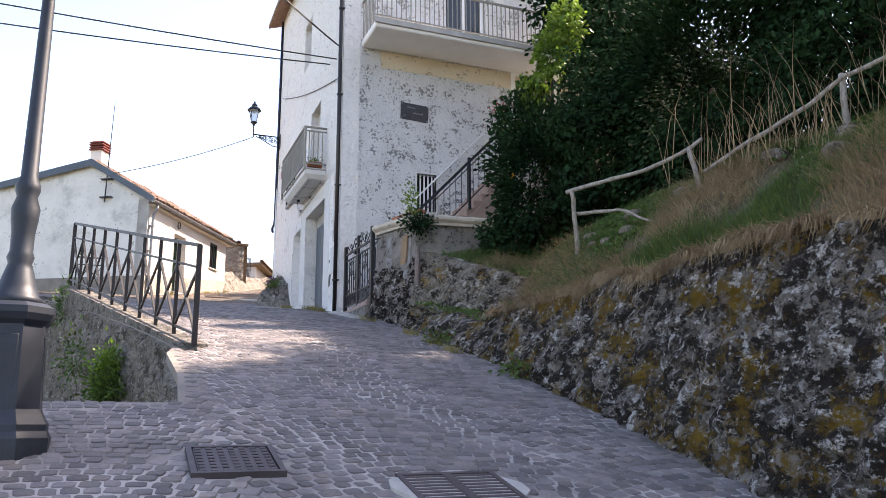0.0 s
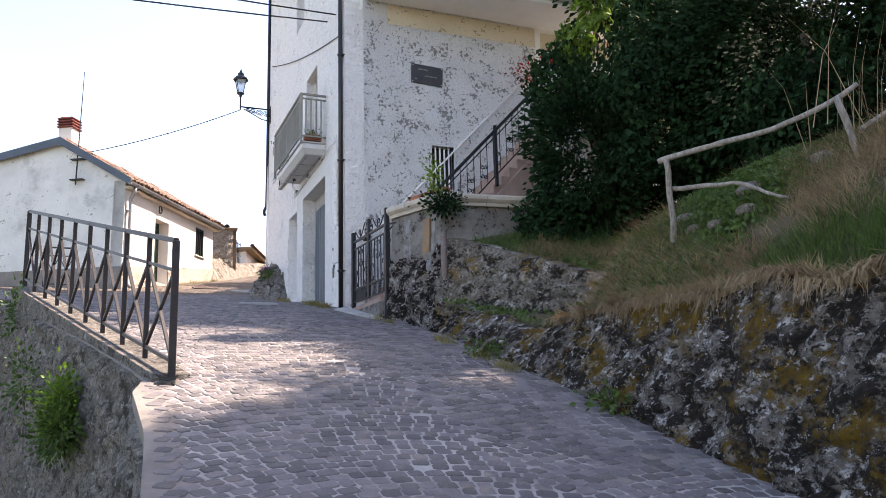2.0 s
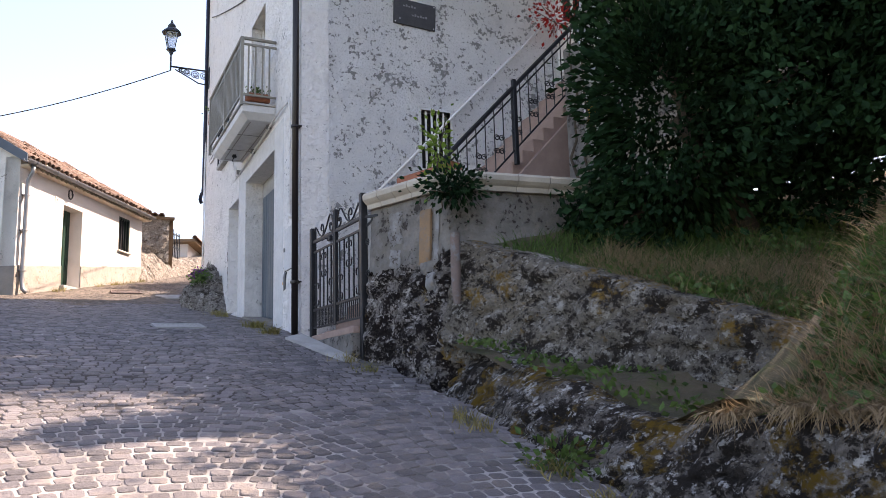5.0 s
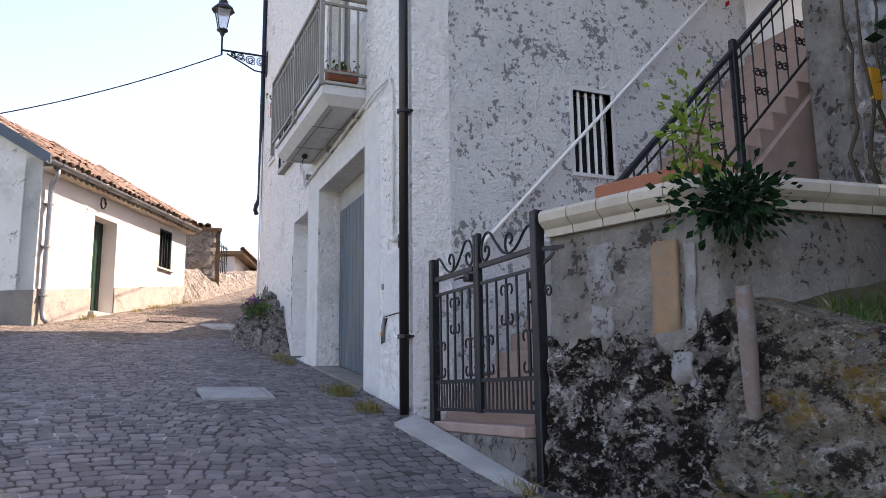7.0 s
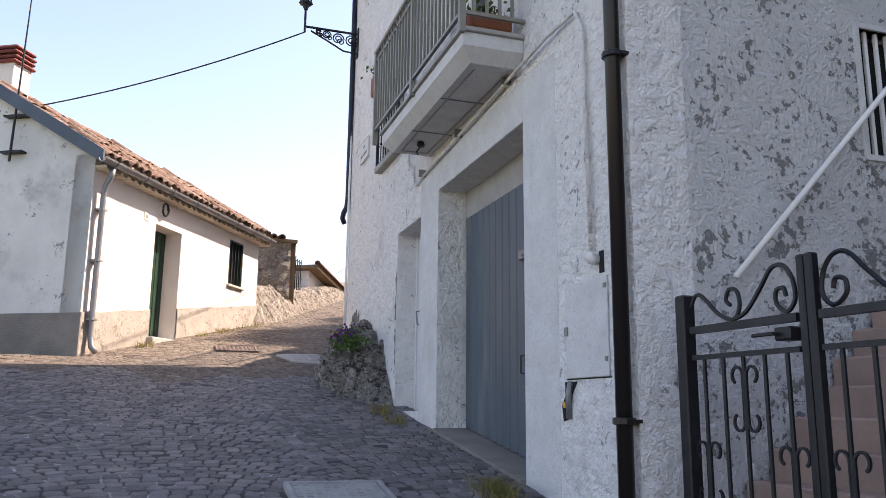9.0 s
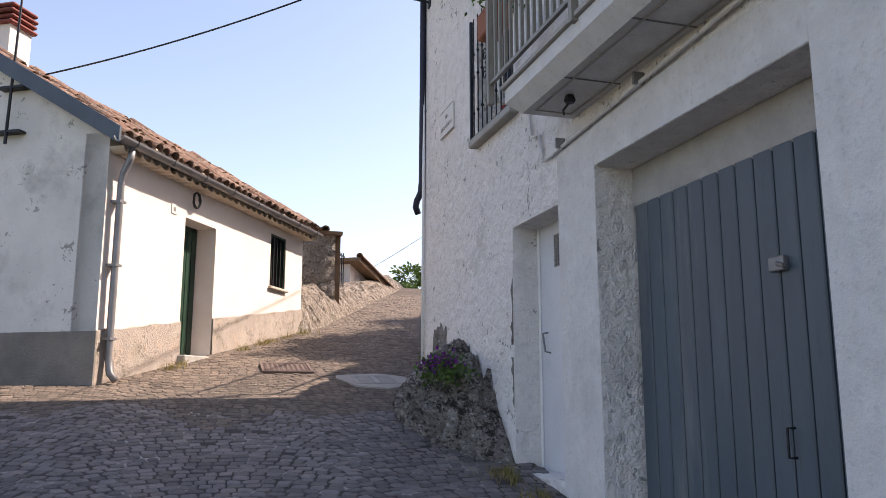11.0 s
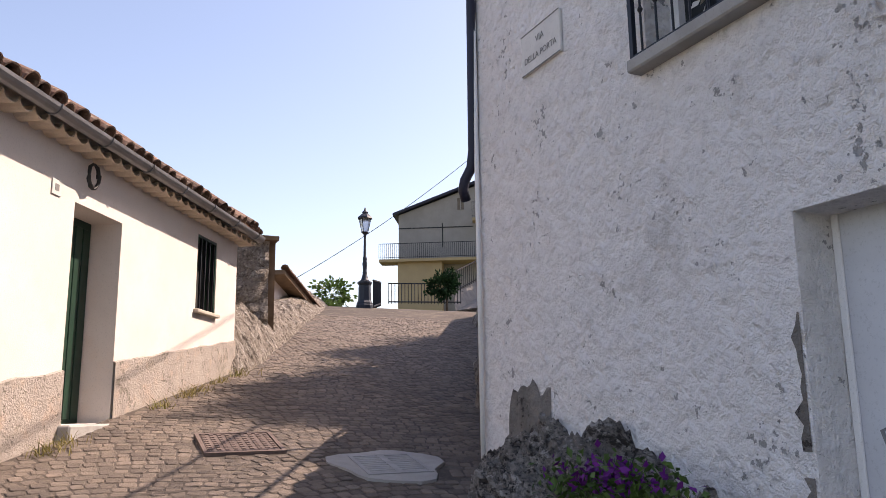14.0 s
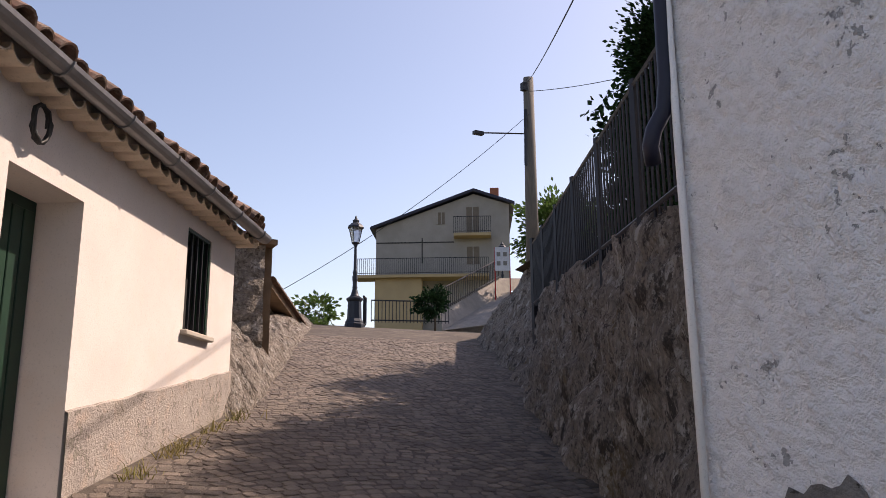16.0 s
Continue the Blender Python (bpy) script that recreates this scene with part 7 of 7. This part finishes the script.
hang.v = np.stack([rt0 - wv_, rt0 + wv_, rt0 + dl * [0.7, 0.5, 0.2] + [0, 0, 0.03] + wv_, rt0 + dl * [0.7, 0.5, 0.2] + [0, 0, 0.03] - wv_, rt0 + dl], 1).reshape(-1, 3).tolist()
hang.f = [f for i in range(len(yy)) for f in ((5 * i, 5 * i + 1, 5 * i + 2, 5 * i + 3), (5 * i + 3, 5 * i + 2, 5 * i + 4))]
tagged(hang.make("hanging_dry_grass", STRAW), "dry grass hanging over the wall top", "grass", kind="stuff")
tagged(blades([(x + r.normal() * 0.45, y + r.normal() * 0.45, bank_z(x, y)) for x, y in ((6.0, 5.2), (6.3, 4.6), (7.2, 3.9), (5.9, 5.6), (6.8, 3.6), (7.4, 3.2)) for _ in range(55)], 0.95, 0.55, 0.005, 64).make("tall_dry_grass", STRAW), "tall dry grass stalks by the fence", "grass", kind="stuff")
for k in range(14):
    x, y = r.uniform(4.9, 6.6), r.uniform(3.5, 8.2)
    st = thing("field_stone", (x, y, bank_z(x, y)), "grey fieldstone half sunk in the bank", "stone", "stones on the bank")
    sg = r.uniform(0.07, 0.16)
    g_ = grid(lambda u, v: (x + sg * (1 + 0.25 * noise.noise((u * 6, v * 4, k))) * math.sin(math.pi * v) * math.cos(2 * math.pi * u) * 1.2, y + sg * math.sin(math.pi * v) * math.sin(2 * math.pi * u), bank_z(x, y) + 0.02 + 0.7 * sg * math.cos(math.pi * v)), 12, 8)
    part("boulder", g_, ROCK, st)
ed = []
for y0, y1, fx in ((16.2, 17.5, 3.75), (19.7, 21.5, 3.8), (25.2, 30.5, None), (24.7, 36, "r"), (8.9, 13.8, 3.95)):
    for _ in range(1100 if fx is None or y0 < 17 else 500):
        y = r.uniform(y0, y1)
        if noise.noise((y * 1.7, 4.0, 2.0)) < 0.05:
            continue
        x = (0.08 + (y - 25.0) * 0.577 + 0.15 if fx is None else road_right(y) - 0.25 if fx == "r" else fx) + abs(r.normal()) * 0.1 * (1 if fx is None else -1)
        ed.append((x, y, gz(y) - 0.01))
tagged(blades(ed, 0.12, 1.2, 0.005, 65).make("verge_grass", material("verge_weeds", (0.16, 0.15, 0.04), (0.28, 0.22, 0.09), 2, 0.8, fine=10, bump=0, island=0.4, through_light=0.25)), "weeds and dry grass in the lane edges", "grass", kind="stuff")


# ---- covers and grates in the lane ----
def on_lane(x, y, yaw=0.0):
    sl = math.degrees(math.atan((gz(y + 0.4) - gz(y - 0.4)) / 0.8))
    return Matrix.Translation((x, y, gz(y) + 0.022)) @ pose(0, 0, 0, sl, 0, 0) @ pose(0, 0, 0, 0, 0, yaw)


COVERS = []


def manhole(x, y, w, d, label, mat, bars=False, surround=0.0):
    m = on_lane(x, y)
    c = thing("manhole_cover", (x, y, gz(y)), label, "manhole cover")
    COVERS.append((x - w / 2 - 0.05 - surround, x + w / 2 + 0.05 + surround, y - d / 2 - 0.05 - surround, y + d / 2 + 0.05 + surround))
    if surround:
        k = surround
        n = 22
        rg = Shape()
        vs = []
        for i in range(n):
            a = 2 * math.pi * i / n
            q = 1 + 0.12 * math.sin(3 * a) + 0.08 * math.sin(5 * a + 1)
            vs.append(m @ Vector(((w / 2 + k) * 1.15 * q * math.cos(a), (d / 2 + k) * 1.15 * q * math.sin(a), 0.004)))
        rg.add(vs + [v - Vector((0, 0, 0.05)) for v in vs], [tuple(range(n))] + [(i, i + n, (i + 1) % n + n, (i + 1) % n) for i in range(n)])
        part("cement_collar", rg, CEMENT, c, "rough pale cement collar")
    part("frame", Shape().box(-w / 2 - 0.035, -w / 2, -d / 2 - 0.035, d / 2 + 0.035, -0.03, 0.012, m).box(w / 2, w / 2 + 0.035, -d / 2 - 0.035, d / 2 + 0.035, -0.03, 0.012, m).box(-w / 2, w / 2, -d / 2 - 0.035, -d / 2, -0.03, 0.012, m).box(-w / 2, w / 2, d / 2, d / 2 + 0.035, -0.03, 0.012, m), mat, c)
    if bars:
        part("pit", Shape().box(-w / 2, w / 2, -d / 2, d / 2, -0.03, -0.016, m), DARK, c)
        n = int(d / 0.055)
        for i in range(n):
            y0 = -d / 2 + (i + 0.5) * d / n
            part("bar", Shape().box(-w / 2, w / 2, y0 - 0.015, y0 + 0.015, -0.014, 0.01, m, 0.004), mat, c)
        part("cross_bar", Shape().box(-0.03, 0.03, -d / 2, d / 2, -0.012, 0.012, m), mat, c)
    else:
        part("plate", Shape().box(-w / 2 + 0.006, w / 2 - 0.006, -d / 2 + 0.006, d / 2 - 0.006, -0.03, 0.004, m, 0.003), mat, c)
        nx, ny = int(w / 0.065), int(d / 0.065)
        s = Shape()
        for i in range(nx):
            for j in range(ny):
                a, b = -w / 2 + (i + 0.5) * w / nx, -d / 2 + (j + 0.5) * d / ny
                s.box(a - 0.02, a + 0.02, b - 0.02, b + 0.02, 0.003, 0.011, m, 0.003)
        part("studs", s, mat, c)


CAST = material("purplish_cast_iron", (0.085, 0.07, 0.075), (0.06, 0.05, 0.055), 6, 0.55, 0.5, fine=60, bump=0.3, dist=0.003)
CASTGREY = material("grey_cast_iron", (0.36, 0.355, 0.345), (0.28, 0.275, 0.27), 6, 0.7, 0.1, fine=60, bump=0.3, dist=0.003)
CASTRED = material("rusty_cover", (0.16, 0.115, 0.1), (0.12, 0.09, 0.08), 6, 0.8, 0.2, fine=60, bump=0.3, dist=0.003)
manhole(0.36, 4.2, 0.48, 0.52, "square studded cast iron manhole cover", CAST)
manhole(1.6, 3.45, 0.58, 0.66, "cast iron drain grate with wide slots in a cement frame", CAST, True, 0.05)
manhole(2.58, 17.3, 0.6, 0.62, "grey studded manhole cover", CASTGREY)
manhole(2.45, 26.15, 0.62, 0.62, "rust-brown cover framed by flat stone blocks", CASTRED, False, 0.0)
manhole(3.55, 25.3, 0.5, 0.5, "grey drain grate in a rough pale cement collar", CASTGREY, True, 0.16)


# ---- setts ----
def sett(w, d, turn, rng):
    """Worn, irregular six- to eight-cornered sett: a skirt ring, a rounded shoulder and a slightly tilted top."""
    h = rng.uniform(0.002, 0.008)
    n = 8
    ca, sa = math.cos(turn), math.sin(turn)
    tx, ty = rng.uniform(-0.05, 0.05), rng.uniform(-0.05, 0.05)
    out = []
    for i in range(n):
        a = 2 * math.pi * (i + 0.5) / n + (-0.2 if i % 2 else 0.2)
        c, q = math.cos(a), math.sin(a)
        k = 1.0 / max(abs(c), abs(q)) * rng.uniform(0.93, 1.02)
        out.append((c * k * w / 2, q * k * d / 2))
    ring = []
    for k, z in ((1.0, -0.025), (1.0, h - 0.005), (0.9, h)):
        for px, py in out:
            px, py = px * k, py * k
            ring.append((px * ca - py * sa, px * sa + py * ca, z + (tx * px + ty * py if z > 0 else 0)))
    return ring


SETT_F = [tuple(range(16, 24))] + [(r_ + i, r_ + (i + 1) % 8, r_ + 8 + (i + 1) % 8, r_ + 8 + i) for r_ in (0, 8) for i in range(8)]
rng = random.Random(77)
shared = []
for k in range(12):
    me = bpy.data.meshes.new("sett")
    me.from_pydata(sett(0.108, 0.096, 0.0, rng), [], SETT_F)
    me.materials.append(SETT_ONE)
    shared.append(me)
bulk, bulk_up = Shape(), Shape()
count = 0
y = -0.6
row = 0
ARC = 2.05      # width of one segmental arc of setts
while y < 40:
    step = 0.112 if y < 31 else 0.16
    a, b = road_left(y), road_right(y)
    if 16.2 < y < 25.0:
        a = -3.2
    a = max(a, -3.6)
    x = a + 0.06 + (row % 2) * 0.055
    while x < b - 0.05:
        w = rng.uniform(0.095, 0.14)
        cx = x + w / 2
        u = ((cx - 0.4) / ARC) % 1.0 - 0.5
        yy = y + 0.42 * (0.25 - u * u) * 2.2 + rng.uniform(-.014, .014)
        turn = math.atan(-0.42 * 2 * u * 2.2 / ARC) + rng.uniform(-.09, .09)
        ok = not any(c[0] < cx < c[1] and c[2] < yy < c[3] for c in COVERS) and cx > road_left(yy) + 0.08 and cx < road_right(yy) + 0.02
        if y < 1.0 and abs(cx - 0.2) > 3:
            ok = False
        if ok and rng.random() > 0.01:
            z = road_z(cx, yy)
            sl = (gz(yy + 0.1) - gz(yy - 0.1)) / 0.2
            if 3.6 < yy < 5.2 and -0.9 < cx < 1.6 and count < 300:
                ob = new("sett", shared[rng.randrange(12)])
                ob.parent = road
                ob.matrix_basis = Matrix.Translation((cx, yy, z)) @ pose(0, 0, 0, math.degrees(math.atan(sl)), 0, math.degrees(turn)) @ Matrix.Diagonal((w / 0.122, 1, 1, 1))
                count += 1
            else:
                (bulk_up if yy + 1.5 * noise.noise((cx, yy * 0.6, 6)) > 23.5 else bulk).add([(cx + p[0], yy + p[1], z + p[2] + p[1] * sl) for p in sett(w - 0.009, step - 0.011, turn, rng)], SETT_F)
        x += w
    y += step
    row += 1
so = bulk.make("setts", SETT, road)
tagged(so, kind="stuff")
tagged(bulk_up.make("setts", SETT_DUSTY, road), kind="stuff")
